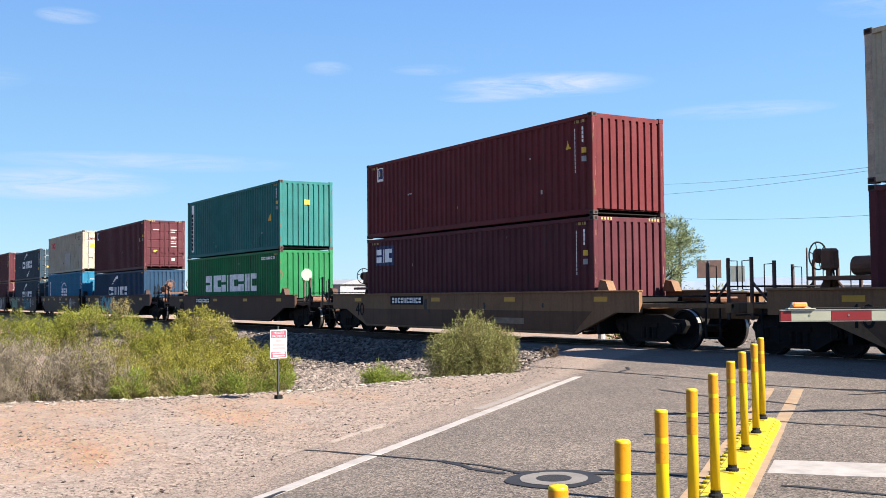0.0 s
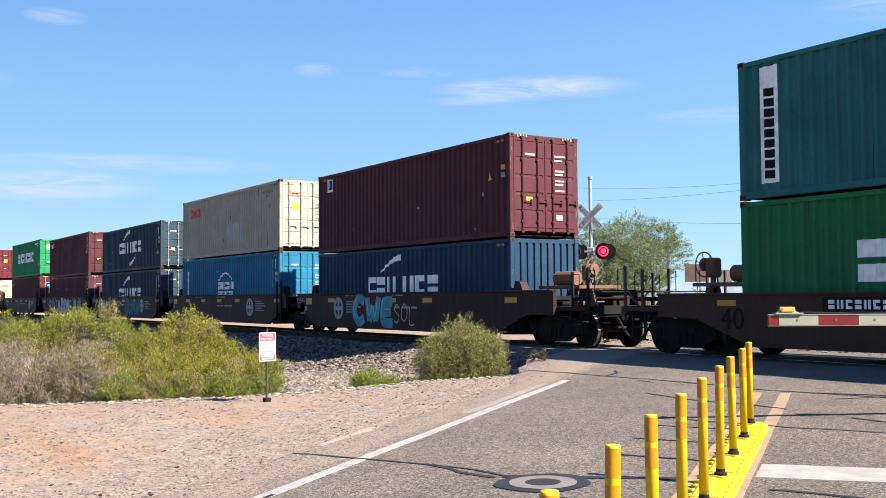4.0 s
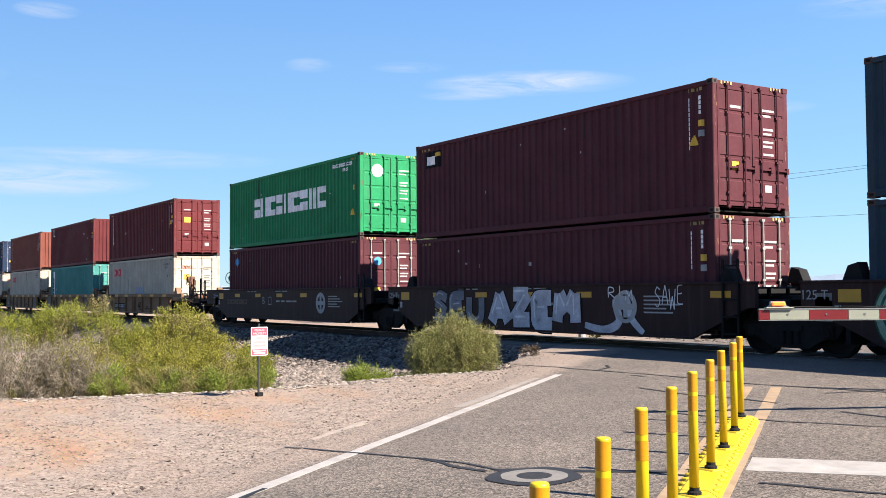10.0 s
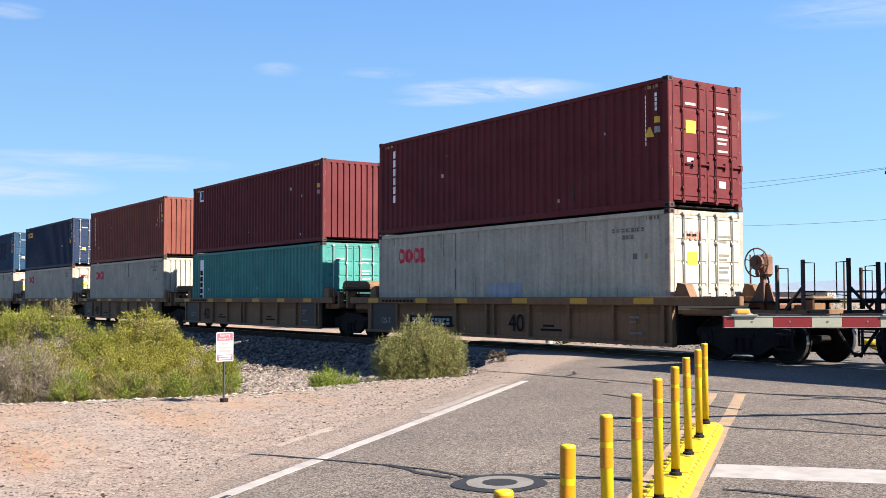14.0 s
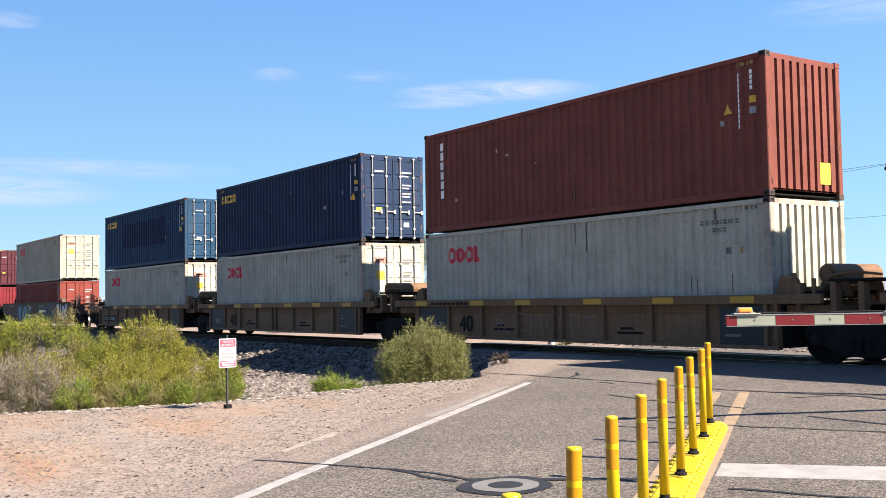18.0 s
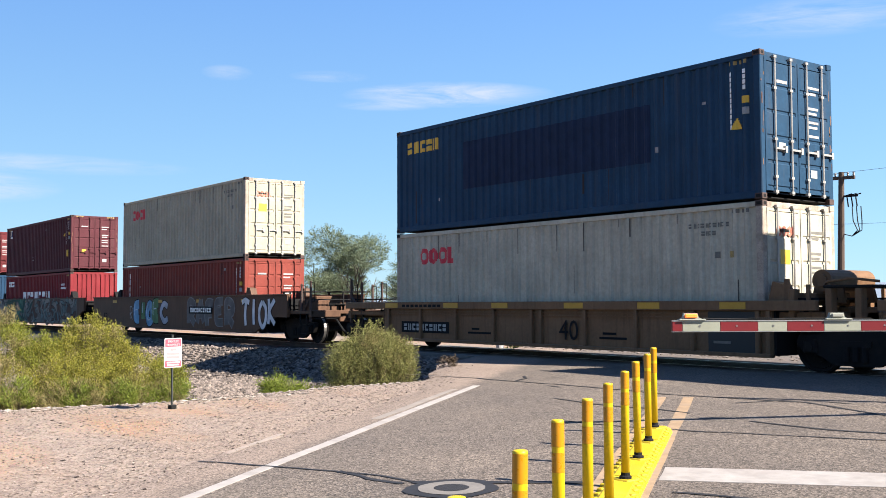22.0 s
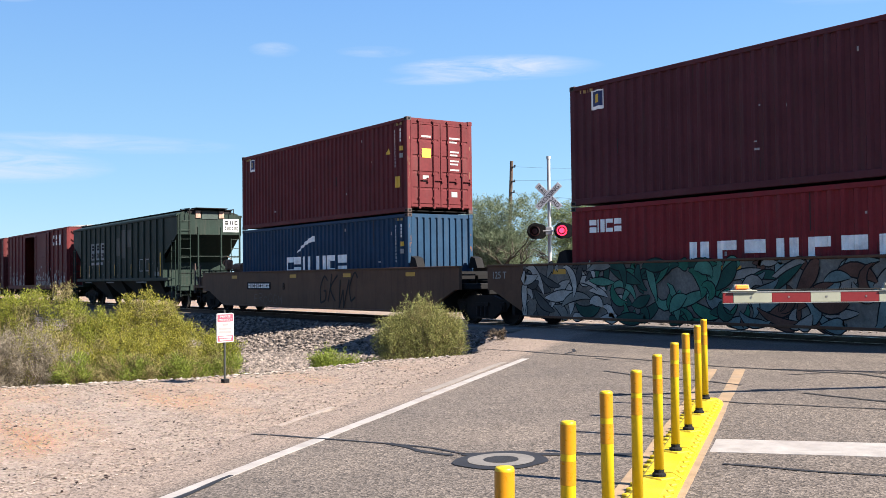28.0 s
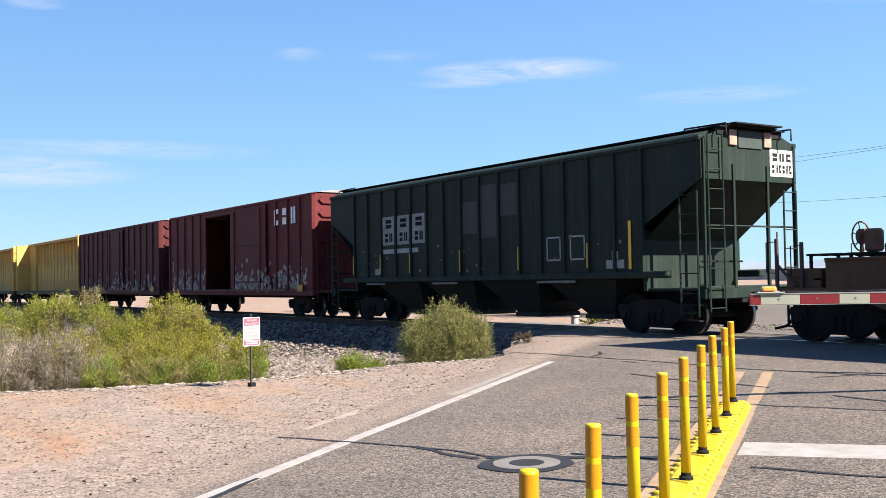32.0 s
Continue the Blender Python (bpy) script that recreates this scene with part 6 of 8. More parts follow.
def graffiti(car, i, hw, face):
    """What has been sprayed on each car's side."""
    rng = random.Random(100 + i)
    y = (-1.47 if i in (10, 11) else face) - 0.0035
    ink, white = DARKP, spray("white", (0.62, 0.63, 0.64))
    if i == 3:
        part("graffiti_splash", ribbon_of(curve_points([(-2.6, 1.15), (-1.8, 0.95), (-0.8, 1.0), (0.2, 0.9)]), 0.45, y, 0.55), spray("crimson", (0.10, 0.012, 0.016)), car, "dark red sprayed cloud")
        tag(car, "CWE", -2.75, 0.2, 0.34, 1.46, [spray("aqua", (0.075, 0.29, 0.34))], 0.17, y - 0.004, rng, ink, spray("pale_aqua", (0.30, 0.50, 0.54)))
        tag(car, "SOL", 0.1, 1.5, 0.5, 1.1, [white], 0.012, y - 0.012, rng)
    elif i == 5:
        tag(car, "GHIE", -5.7, -2.75, 0.32, 1.44, [spray("celadon", (0.20, 0.30, 0.21))], 0.19, y, rng, spray("bottle", (0.02, 0.09, 0.055)), spray("bottle", (0.02, 0.09, 0.055)))
        tag(car, "CLOCK", -2.55, -1.7, 1.05, 1.38, [white], 0.010, y, rng, slant=0.3)
        tag(car, "GUMW", 0.3, 3.15, 0.30, 1.42, [spray("petrol", (0.035, 0.13, 0.165))], 0.15, y, rng, ink, spray("steel_spray", (0.13, 0.22, 0.25)))
    elif i == 6:
        tag(car, "SEU", -4.7, -2.0, 0.40, 1.36, [spray("graphite", (0.17, 0.175, 0.19))], 0.14, y, rng, ink, spray("silver", (0.40, 0.41, 0.44)))
        tag(car, "AZEM", -1.75, 2.0, 0.30, 1.46, [spray("silver", (0.40, 0.41, 0.44))], 0.20, y - 0.006, rng, ink, white)
        part("graffiti_stroke", ribbon_of(curve_points([(2.2, 0.5), (2.9, 0.4), (3.4, 0.6), (3.3, 1.05), (3.65, 1.1), (3.8, 0.7), (4.2, 0.35)]), 0.12, y, 0.4), spray("silver", (0.40, 0.41, 0.44)), car)
        tag(car, "RIM", 3.0, 3.9, 1.15, 1.42, [white], 0.012, y - 0.003, rng)
        tag(car, "SAWE", 4.55, 5.45, 0.95, 1.42, [white], 0.012, y, rng)
    elif i == 13:
        sky, jade = spray("powder_blue", (0.16, 0.33, 0.46)), spray("moss", (0.10, 0.20, 0.09))
        tag(car, "EIGE", -3.85, -1.05, 0.42, 1.50, [sky, jade, sky, jade], 0.19, y, rng, ink, spray("frost", (0.46, 0.55, 0.60)))
        tag(car, "C", -1.05, 0.0, 0.48, 1.40, [spray("lilac_grey", (0.36, 0.38, 0.42))], 0.12, y, rng, ink)
        tag(car, "R", -4.4, -4.0, 0.6, 1.2, [GREYP], 0.02, y, rng)
        tag(car, "RAFER", 1.75, 5.9, 0.40, 1.52, [spray("ghost_grey", (0.12, 0.115, 0.11))], 0.13, y, rng, spray("ghost_rim", (0.20, 0.20, 0.20)))
        tag(car, "TIOK", 6.45, 9.0, 0.46, 1.50, [white], 0.085, y, rng, ink)
    elif i == 14:
        mural(car, y, rng)
    elif i == 15:
        tag(car, "FROOGM", -4.4, -1.9, 0.40, 0.74, [spray("faint_chalk", (0.13, 0.11, 0.10))], 0.010, y, rng)
        tag(car, "GKWC", 0.9, 3.6, 0.42, 1.40, [spray("black_tag", (0.018, 0.016, 0.016))], 0.035, y, rng, slant=0.35, lean=0.12)
        part("lettering", text_mesh("B", 0.34), DARKP, car, "black stencilled letter", at=pose(-1.9, face - 0.006, 0.92, 90, 0, 0))
    elif i in (10, 11):
        tag(car, "REMOTE", -2.5 + (i - 10), 1.5 + (i - 10), 0.45, 0.95, [spray("thin_chalk", (0.20, 0.19, 0.175))], 0.008, y, rng)


for i, (qf, col, shape, front, lower, upper) in enumerate(LOADS):
    rear = "coupler" if i + 1 >= len(LOADS) or LOADS[i + 1][3] == "coupler" else "art"
    well_unit(i, qf, col, shape, front, rear)
    names = {"maroon": "maroon", "plum": "dark maroon", "wine": "wine red", "brick": "brick red", "orange": "orange-brown", "red": "red", "teal": "teal", "deepteal": "blue-green",
             "green": "green", "lime": "bright green", "navy": "navy blue", "inkblue": "ink blue", "slate": "slate blue", "steelblue": "steel blue", "blue": "sea blue", "white": "off-white", "chalk": "chalky white"}
    for k, (box, place) in enumerate(((lower, "lower"), (upper, "upper"))):
        c, h, fr, deco = box
        z = 0.36 if k == 0 else 0.36 + lower[1] + 0.022
        lab = "%s corrugated shipping container, %s, %s in its stack" % (names[c], "door end forward" if fr == "doors" else "plain end forward", place)
        container(qf, z, h, c, fr, lab, deco)

# ---------------------------------------------------------------- hopper, boxcars, lumber car behind the stacks
def car_underframe(car, half, q, zs=1.05, truck_at=None):
    b = Build()
    b.box(-half, -0.35, 0.72, half, 0.35, zs - 0.05, c=0.02)
    part("centre_sill", b, BLACK, car)
    for s in (1, -1):
        cp = Build()
        a, bb = s * half, s * (half + 0.62)
        cp.box(min(a, bb), -0.09, 0.78, max(a, bb), 0.09, 0.96, c=0.02)
        cp.box(min(bb - s * 0.28, bb), -0.17, 0.70, max(bb - s * 0.28, bb), 0.17, 1.02, c=0.04)
        part("coupler", cp, CASTM, car)
        truck(car, s * (truck_at or half - 2.0), q)


def ladder(car, x, y, z0, z1, face, w=0.42, mt=None):
    """A ladder on a car's side (face 'y') or end (face 'x')."""
    b = Build()
    ax = (1, 0) if face == "y" else (0, 1)
    for d in (-w / 2, w / 2):
        b.tube((x + ax[0] * d, y + ax[1] * d, z0), (x + ax[0] * d, y + ax[1] * d, z1), 0.022, 6)
    k = int((z1 - z0) / 0.42)
    for i in range(k + 1):
        z = z0 + 0.08 + i * 0.42
        if z < z1:
            b.tube((x - ax[0] * w / 2, y - ax[1] * w / 2, z), (x + ax[0] * w / 2, y + ax[1] * w / 2, z), 0.014, 6)
    part("ladder", b, mt or BLACK, car)


def hopper():
    L = 8.51
    q = 275.33
    g = C["hopper"]
    car = empty("covered_hopper_car", label="dark green covered hopper car with ribbed sides and sloping ends", category="hopper car", group="cars of the train")
    zs, zt = 1.42, 4.22
    for sg in (-1, 1):
        b = Build()
        y = sg * 1.52
        b.prism([(-L, zt), (L, zt), (L, zt - 0.85), (L - 1.85, 2.40), (L - 1.85, zs), (-L + 1.85, zs), (-L + 1.85, 2.40), (-L, zt - 0.85)], y - 0.02, y + 0.02)
        part("side_sheet", b, g, car)
        for k in range(16):
            x = -L + 1.75 + k * (2 * L - 3.5) / 15
            part("rib", shared("hrib", lambda: Build().box(-0.045, -0.055, zs, 0.045, 0.055, zt - 0.02, c=0.012).mesh("rib", [WHITEP])), g, car, at=pose(x, y + sg * 0.03, 0))
        s = Build()
        s.box(-L + 1.0, y - 0.09, zs - 0.14, L - 1.0, y + 0.09, zs + 0.02, c=0.02).box(-L, y - 0.07, zt - 0.05, L, y + 0.07, zt + 0.06, c=0.02)
        part("side_sill", s, g, car)
    roof = Build()
    prof = [(-1.55, zt)] + [(1.55 * math.sin(a), zt + 0.30 * math.cos(a)) for a in np.linspace(-1.2, 1.2, 9)] + [(1.55, zt)]
    roof.prism_x(prof, -L + 0.15, L - 0.15)
    part("roof", roof, g, car)
    rw = Build()
    for sg in (-1, 1):
        rw.box(-L - 0.1, sg * 0.85 - 0.22, zt + 0.27, L + 0.1, sg * 0.85 + 0.22, zt + 0.295)
        for x in np.linspace(-L, L, 15):
            rw.box(x - 0.025, sg * 0.85 - 0.2, zt + 0.12, x + 0.025, sg * 0.85 + 0.2, zt + 0.27)
    rw.box(L - 0.45, -0.8, zt + 0.30, L + 0.12, 0.8, zt + 0.325).box(-L - 0.15, -0.8, zt + 0.30, -L + 0.55, 1.2, zt + 0.325)
    part("running_board", rw, BLACK, car, "black grated roof walkway")
    hat = Build()
    hat.box(-L + 0.9, -0.42, zt + 0.24, L - 0.9, 0.42, zt + 0.36, c=0.04)
    part("hatch_cover", hat, g, car)
    for s in (1, -1):
        e = Build()
        x = s * L
        e.prism_x([(-1.52, zt - 0.85), (1.52, zt - 0.85), (1.52, zt), (1.0, zt + 0.2), (0, zt + 0.27), (-1.0, zt + 0.2), (-1.52, zt)], min(x, x - s * 0.04), max(x, x - s * 0.04))
        part("end_sheet", e, g, car)
        sl = Build()
        p0, p1 = (s * (L - 0.02), zt - 0.85), (s * (L - 2.9), 1.25)
        sl.add([(p0[0], -1.5, p0[1]), (p0[0], 1.5, p0[1]), (p1[0], 1.5, p1[1]), (p1[0], -1.5, p1[1])], [(0, 1, 2, 3)])
        sl.add([(p0[0] - s * 0.06, -1.5, p0[1]), (p0[0] - s * 0.06, 1.5, p0[1]), (p1[0] - s * 0.06, 1.5, p1[1]), (p1[0] - s * 0.06, -1.5, p1[1])], [(0, 1, 2, 3)])
        part("slope_sheet", sl, g, car)
        w = Build()
        w.box(min(s * (L - 1.8), s * (L - 1.7)), -1.5, 1.0, max(s * (L - 1.8), s * (L - 1.7)), 1.5, 2.35)
        part("bulkhead_web", w, g, car)
        pl = Build()
        pl.box(min(s * (L - 1.7), s * L), -1.45, 1.0, max(s * (L - 1.7), s * L), 1.45, 1.06, c=0.01)
        pl.box(min(s * (L - 0.2), s * (L + 0.02)), -1.5, 0.82, max(s * (L - 0.2), s * (L + 0.02)), 1.5, 1.10, c=0.02)
        part("end_platform", pl, g, car)
        for y in (-1.46, -0.55, 0.55, 1.46):
            part("end_post", Build().box(s * L - 0.035, y - 0.035, 1.05, s * L + 0.035, y + 0.035, zt - (0.5 if abs(y) < 1 else 0.0), c=0.008), g, car)
        part("cross_rail", Build().tube((s * L, -1.46, 2.38), (s * L, 1.46, 2.38), 0.022, 6), g, car)
        part("cross_rail", Build().tube((s * (L - 0.1), -1.46, 1.62), (s * (L - 0.1), -0.2, 1.62), 0.022, 6), BLACK, car)
        ladder(car, s * (L + 0.07), -1.18, 0.55, zt + 0.1, "x", 0.46, g)
        ladder(car, s * (L + 0.07), 1.22, 1.4, 3.2, "x", 0.42, g)
        ladder(car, s * (L - 0.35), -1.58, 0.45, zt - 1.1, "y", 0.5, g)
        st = Build()
        for z in (0.35, 0.68):
            st.box(s * (L - 0.35) - 0.25, -1.58, z, s * (L - 0.35) + 0.25, -1.45, z + 0.035)
        part("step", st, BLACK, car)
    for x in (-4.35, -1.45, 1.45, 4.35):
        hp = Build()
        hp.add([(x - 1.44, -1.48, zs), (x + 1.44, -1.48, zs), (x + 1.44, 1.48, zs), (x - 1.44, 1.48, zs), (x - 0.5, -0.65, 0.42), (x + 0.5, -0.65, 0.42), (x + 0.5, 0.65, 0.42), (x - 0.5, 0.65, 0.42)],
               [(0, 1, 5, 4), (1, 2, 6, 5), (2, 3, 7, 6), (3, 0, 4, 7), (4, 5, 6, 7)])
        hp.box(x - 0.55, -0.7, 0.30, x + 0.55, 0.7, 0.42, c=0.02)
        part("discharge_hopper", hp, mat("black_green_iron", (0.006, 0.008, 0.007), rough=0.8), car)
    f = -1.545

    def plate(nm, x0, z0, x1, z1, mt, label="", y=f):
        part(nm, Build().box(x0, y - 0.006, z0, x1, y, z1), mt, car, label)

    panelw = mat("faded_white_panel", (0.22, 0.235, 0.22), rough=0.7, var=0.25, dirt=(0.1, 0.12, 0.1), dirt_amt=0.5)
    sp = (2 * L - 3.5) / 15
    for k in range(3):
        x0 = -L + 1.75 + (k + 2) * sp
        plate("number_panel", x0 + 0.07, 2.45, x0 + sp - 0.07, 3.35, panelw, "faded white panel with dark blocks")
        for zz in (2.55, 2.98):
            for x0b, z0b, x1b, z1b in blocks(x0 + 0.18, zz, sp - 0.36, 0.27, 2 if zz < 2.8 else 1, gap=0.35):
                plate("lettering", x0b, z0b, x1b, z1b, DARKP, y=f - 0.007)
    plate("stencil_patch", -L + 1.75 + 2 * sp + 0.1, 2.18, -L + 1.75 + 4 * sp + 0.4, 2.32, GREYP)
    for k in (0, 2, 4, 7, 10, 13):
        x0 = -L + 1.75 + k * sp
        plate("reflector", x0 - 0.025, 1.55, x0 + 0.025, 2.15, AMBER, "yellow reflector strip", y=-1.615)
    plate("reflector", L - 2.2, 1.5, L - 2.11, 2.6, YELP, "yellow reflector strip", y=-1.56)
    dk = mat("dark_green_patch", (0.012, 0.018, 0.016), rough=0.6)
    for k, (z0, z1) in ((7, (2.6, 3.5)), (8, (2.45, 3.9)), (9, (3.0, 3.85))):
        x0 = -L + 1.75 + k * sp
        plate("painted_patch", x0 + 0.06, z0, x0 + sp - 0.06, z1, dk, "dark painted-over patch")
    for k in (11, 12):
        x0 = -L + 1.75 + k * sp + 0.2
        fr = Build()
        for a in ((x0, 1.75, x0 + 0.55, 1.79), (x0, 2.31, x0 + 0.55, 2.35), (x0, 1.75, x0 + 0.04, 2.35), (x0 + 0.51, 1.75, x0 + 0.55, 2.35)):
            fr.box(a[0], f - 0.006, a[1], a[2], f, a[3])
        part("card_frame", fr, GREYP, car)
    for x0, w in ((-5.9, 1.2), (-1.9, 1.3), (3.0, 1.5)):
        plate("stencil", x0, zs - 0.22, x0 + w, zs - 0.16, FAINT, y=-1.60)
    for x0, z0, x1, z1 in ((5.55, 1.52, 6.15, 1.72), (5.75, 1.74, 5.95, 1.92), (-5.4, 1.52, -4.9, 1.72)):
        plate("paper_label", x0, z0, x1, z1, panelw, "torn pale paper label")
    rngh = random.Random(77)
    for k in range(26):
        x0, z0 = rngh.uniform(-L + 2, L - 2.3), rngh.uniform(1.5, 2.3)
        plate("scuff", x0, z0, x0 + rngh.uniform(0.02, 0.12), z0 + rngh.uniform(0.02, 0.10), FAINT)
    for s in (1, -1):
        # roof end: a cross platform, hoop rails and a small grating over the end sheet
        part("roof_platform", Build().box(s * L - 0.35, -0.75, zt + 0.33, s * L + 0.30, 0.75, zt + 0.36).box(s * L - 0.3, -0.72, zt + 0.20, s * L - 0.25, -0.66, zt + 0.33).box(s * L - 0.3, 0.66, zt + 0.20, s * L - 0.25, 0.72, zt + 0.33), BLACK, car, "black grated roof platform")
        for y in (-1.05, 1.05):
            part("hoop_rail", Build().path([(s * (L - 0.9), y, zt + 0.28), (s * (L - 0.9), y, zt + 0.33), (s * (L + 0.28), y, zt + 0.31), (s * (L + 0.28), y, zt + 0.05)], 0.020, 6), BLACK, car)
        part("grating", Build().box(s * L - 0.03, -0.38, zt - 0.14, s * L + 0.03, 0.38, zt + 0.22), mat("dark_green_grating", (0.02, 0.035, 0.03), rough=0.7, var=0.3), car, "dark grating on the end sheet")
        # end brackets carry their sunlit peach tone in the base colour
        for y in (-0.56, 0.56):
            part("bracket", Build().box(s * L - 0.05, y - 0.12, zt - 0.10, s * L + 0.05, y + 0.12, zt + 0.24, c=0.01), mat("sunlit_peach", (0.30, 0.19, 0.14), rough=0.8, var=0.4), car, "bracket in a sunlit peach tone")
    e = Build().box(L + 0.002, 0.65, zt - 0.72, L + 0.012, 1.45, zt - 0.12)
    part("number_panel", e, mat("pale_panel", (0.50, 0.52, 0.49), rough=0.7), car, "white panel with dark blocks")
    eb = Build()
    for z in (zt - 0.38, zt - 0.64):
        for y0, z0, y1, z1 in blocks(0.70, z, 0.7, 0.18, 3 if z > zt - 0.5 else 6, gap=0.35):
            eb.box(L + 0.012, y0, z0, L + 0.016, y1, z1)
    part("lettering", eb, DARKP, car)
    car_underframe(car, L, q, 1.05, L - 1.95)
    return rolling(car, q)


def boxcar(q0, q1, col, open_door, label, ends_red):
    L = (q1 - q0) / 2
    q = q0 + L
    m = C[col]
    car = empty("boxcar", label=label, category="boxcar", group="cars of the train")
    z0, z1 = 1.05, 4.55
    dw = 1.85 if open_door else 1.5
    dx = -1.2 if open_door else 0.3
    for sg in (-1, 1):
        y = sg * 1.48
        b = Build()
        if open_door:
            b.box(-L, y - 0.025, z0, dx - dw, y + 0.025, z1).box(dx + dw, y - 0.025, z0, L, y + 0.025, z1).box(dx - dw, y - 0.025, z1 - 0.25, dx + dw, y + 0.025, z1)
        else:
            b.box(-L, y - 0.025, z0, L, y + 0.025, z1)
        part("side_wall", b, m, car)
        n = 15
        for k in range(n + 1):
            x = -L + 0.06 + k * (2 * L - 0.12) / n
            if abs(x - dx) < dw + 0.1:
                continue
            part("rib", shared("brib", lambda: Build().box(-0.06, -0.045, z0, 0.06, 0.045, z1 - 0.05, c=0.02).mesh("rib", [WHITEP])), m, car, at=pose(x, y + sg * 0.04, 0))
        s = Build().box(-L, y - 0.07, z0 - 0.22, L, y + 0.07, z0 + 0.02, c=0.02).box(-L, y - 0.06, z1 - 0.08, L, y + 0.06, z1 + 0.03, c=0.02)
        part("side_sill", s, m, car)
        if sg < 0:
            d, bars = Build(), []
            ddx = dx + (dw * 1.75 if open_door else 0)
            d.box(ddx - dw, y - 0.13, z0 + 0.05, ddx + dw, y - 0.08, z1 - 0.12, c=0.01)
            for k in range(6 if not open_door else 2):
                zz = z0 + 0.3 + k * ((z1 - z0 - 0.5) / (6 if not open_door else 2))
                bars.append((zz, None))
            dr = part("sliding_door", d, m, car, "open sliding door" if open_door else "closed sliding door")
            for zz, _ in bars:
                part("stiffener", Build().box(ddx - dw + 0.1, y - 0.15, zz, ddx + dw - 0.1, y - 0.12, zz + 0.06, c=0.01), m, dr)
            for xx in (ddx - dw + 0.5, ddx + dw - 0.5):
                part("lock_rod", Build().tube((xx, y - 0.16, z0 + 0.1), (xx, y - 0.16, z1 - 0.2), 0.025, 6), m, dr)
            tr = Build().box(-L * 0.55, y - 0.15, z0 - 0.04, L * 0.72, y - 0.03, z0 + 0.03)
            part("door_track", tr, RUSTM, car)
    part("floor", Build().box(-L + 0.05, -1.45, z0 - 0.12, L - 0.05, 1.45, z0, c=0.01), RUSTM, car)
    r = Build()
    r.prism_x([(-1.53, z1), (-0.8, z1 + 0.13), (0, z1 + 0.18), (0.8, z1 + 0.13), (1.53, z1)], -L, L)
    for k in range(15):
        x = -L + 0.5 + k * (2 * L - 1.0) / 14
        r.prism_x([(-1.54, z1 + 0.005), (-0.8, z1 + 0.15), (0, z1 + 0.205), (0.8, z1 + 0.15), (1.54, z1 + 0.005)], x - 0.05, x + 0.05)
    part("roof", r, mat("galvanised_roof", (0.243, 0.236, 0.236), rough=0.6, metal=0.3, var=0.2, dirt=RUST, dirt_amt=0.6), car)
    for s in (1, -1):
        e = Build()
        x = s * L
        e.box(min(x, x - s * 0.05), -1.45, z0, max(x, x - s * 0.05), 1.45, z1 + 0.05)
        for k in range(7):
            zz = z0 + 0.25 + k * 0.48
            rib = Build().prism_x([(-1.3, zz + 0.14), (-1.15, zz), (1.15, zz), (1.3, zz + 0.14), (1.15, zz + 0.28), (-1.15, zz + 0.28)], min(x, x + s * 0.07), max(x, x + s * 0.07))
            part("end_rib", rib, m, car)
        part("end_wall", e, m, car)
        ladder(car, s * (L + 0.10), -1.2, 0.6, 3.0, "x", 0.42, m)
    if open_door:
        bb = Build()
        for x0, zb, x1, zc in blocks(L - 3.55, 3.55, 2.3, 0.62, 3, gap=0.5, seed=2):
            bb.box(x0, -1.545, zb, x1, -1.535, zc)
        part("lettering", bb, WHITEP, car, "three faded white blocks")
    # peeling paint and old graffiti low on the side
    rng = random.Random(int(q0))
    gb = Build()
    for k in range(420 if open_door else 150):
        x = rng.uniform(-L + 0.3, L - 0.5)
        if open_door and dx - dw - 0.1 < x < dx + dw + 0.1:
            continue
        zz = z0 + abs(rng.gauss(0, 0.42))
        if zz > z0 + 1.5:
            continue
        yy = -1.508 if not (dx - dw < x < dx + dw * 3) else -1.615
        pts = [(x + rng.uniform(0.03, 0.15) * math.cos(a), zz + rng.uniform(0.04, 0.17) * math.sin(a)) for a in np.linspace(0, 2 * math.pi, 8)[:-1]]
        gb.add([(px, yy - rng.uniform(0.001, 0.004), pz) for px, pz in pts], [tuple(range(7))])
    part("peeled_paint", gb, mat("peeled_paint", (0.26, 0.23, 0.21), rough=0.8, var=0.3, island=0.5), car, "pale peeling paint and old graffiti")["kind"] = "stuff"
    part("corner_plate", Build().box(L - 1.2, -1.62, z0 - 0.05, L - 0.75, -1.58, z0 + 0.2), AMBER, car)
    car_underframe(car, L, q, 1.05, L - 2.0)
    return rolling(car, q)


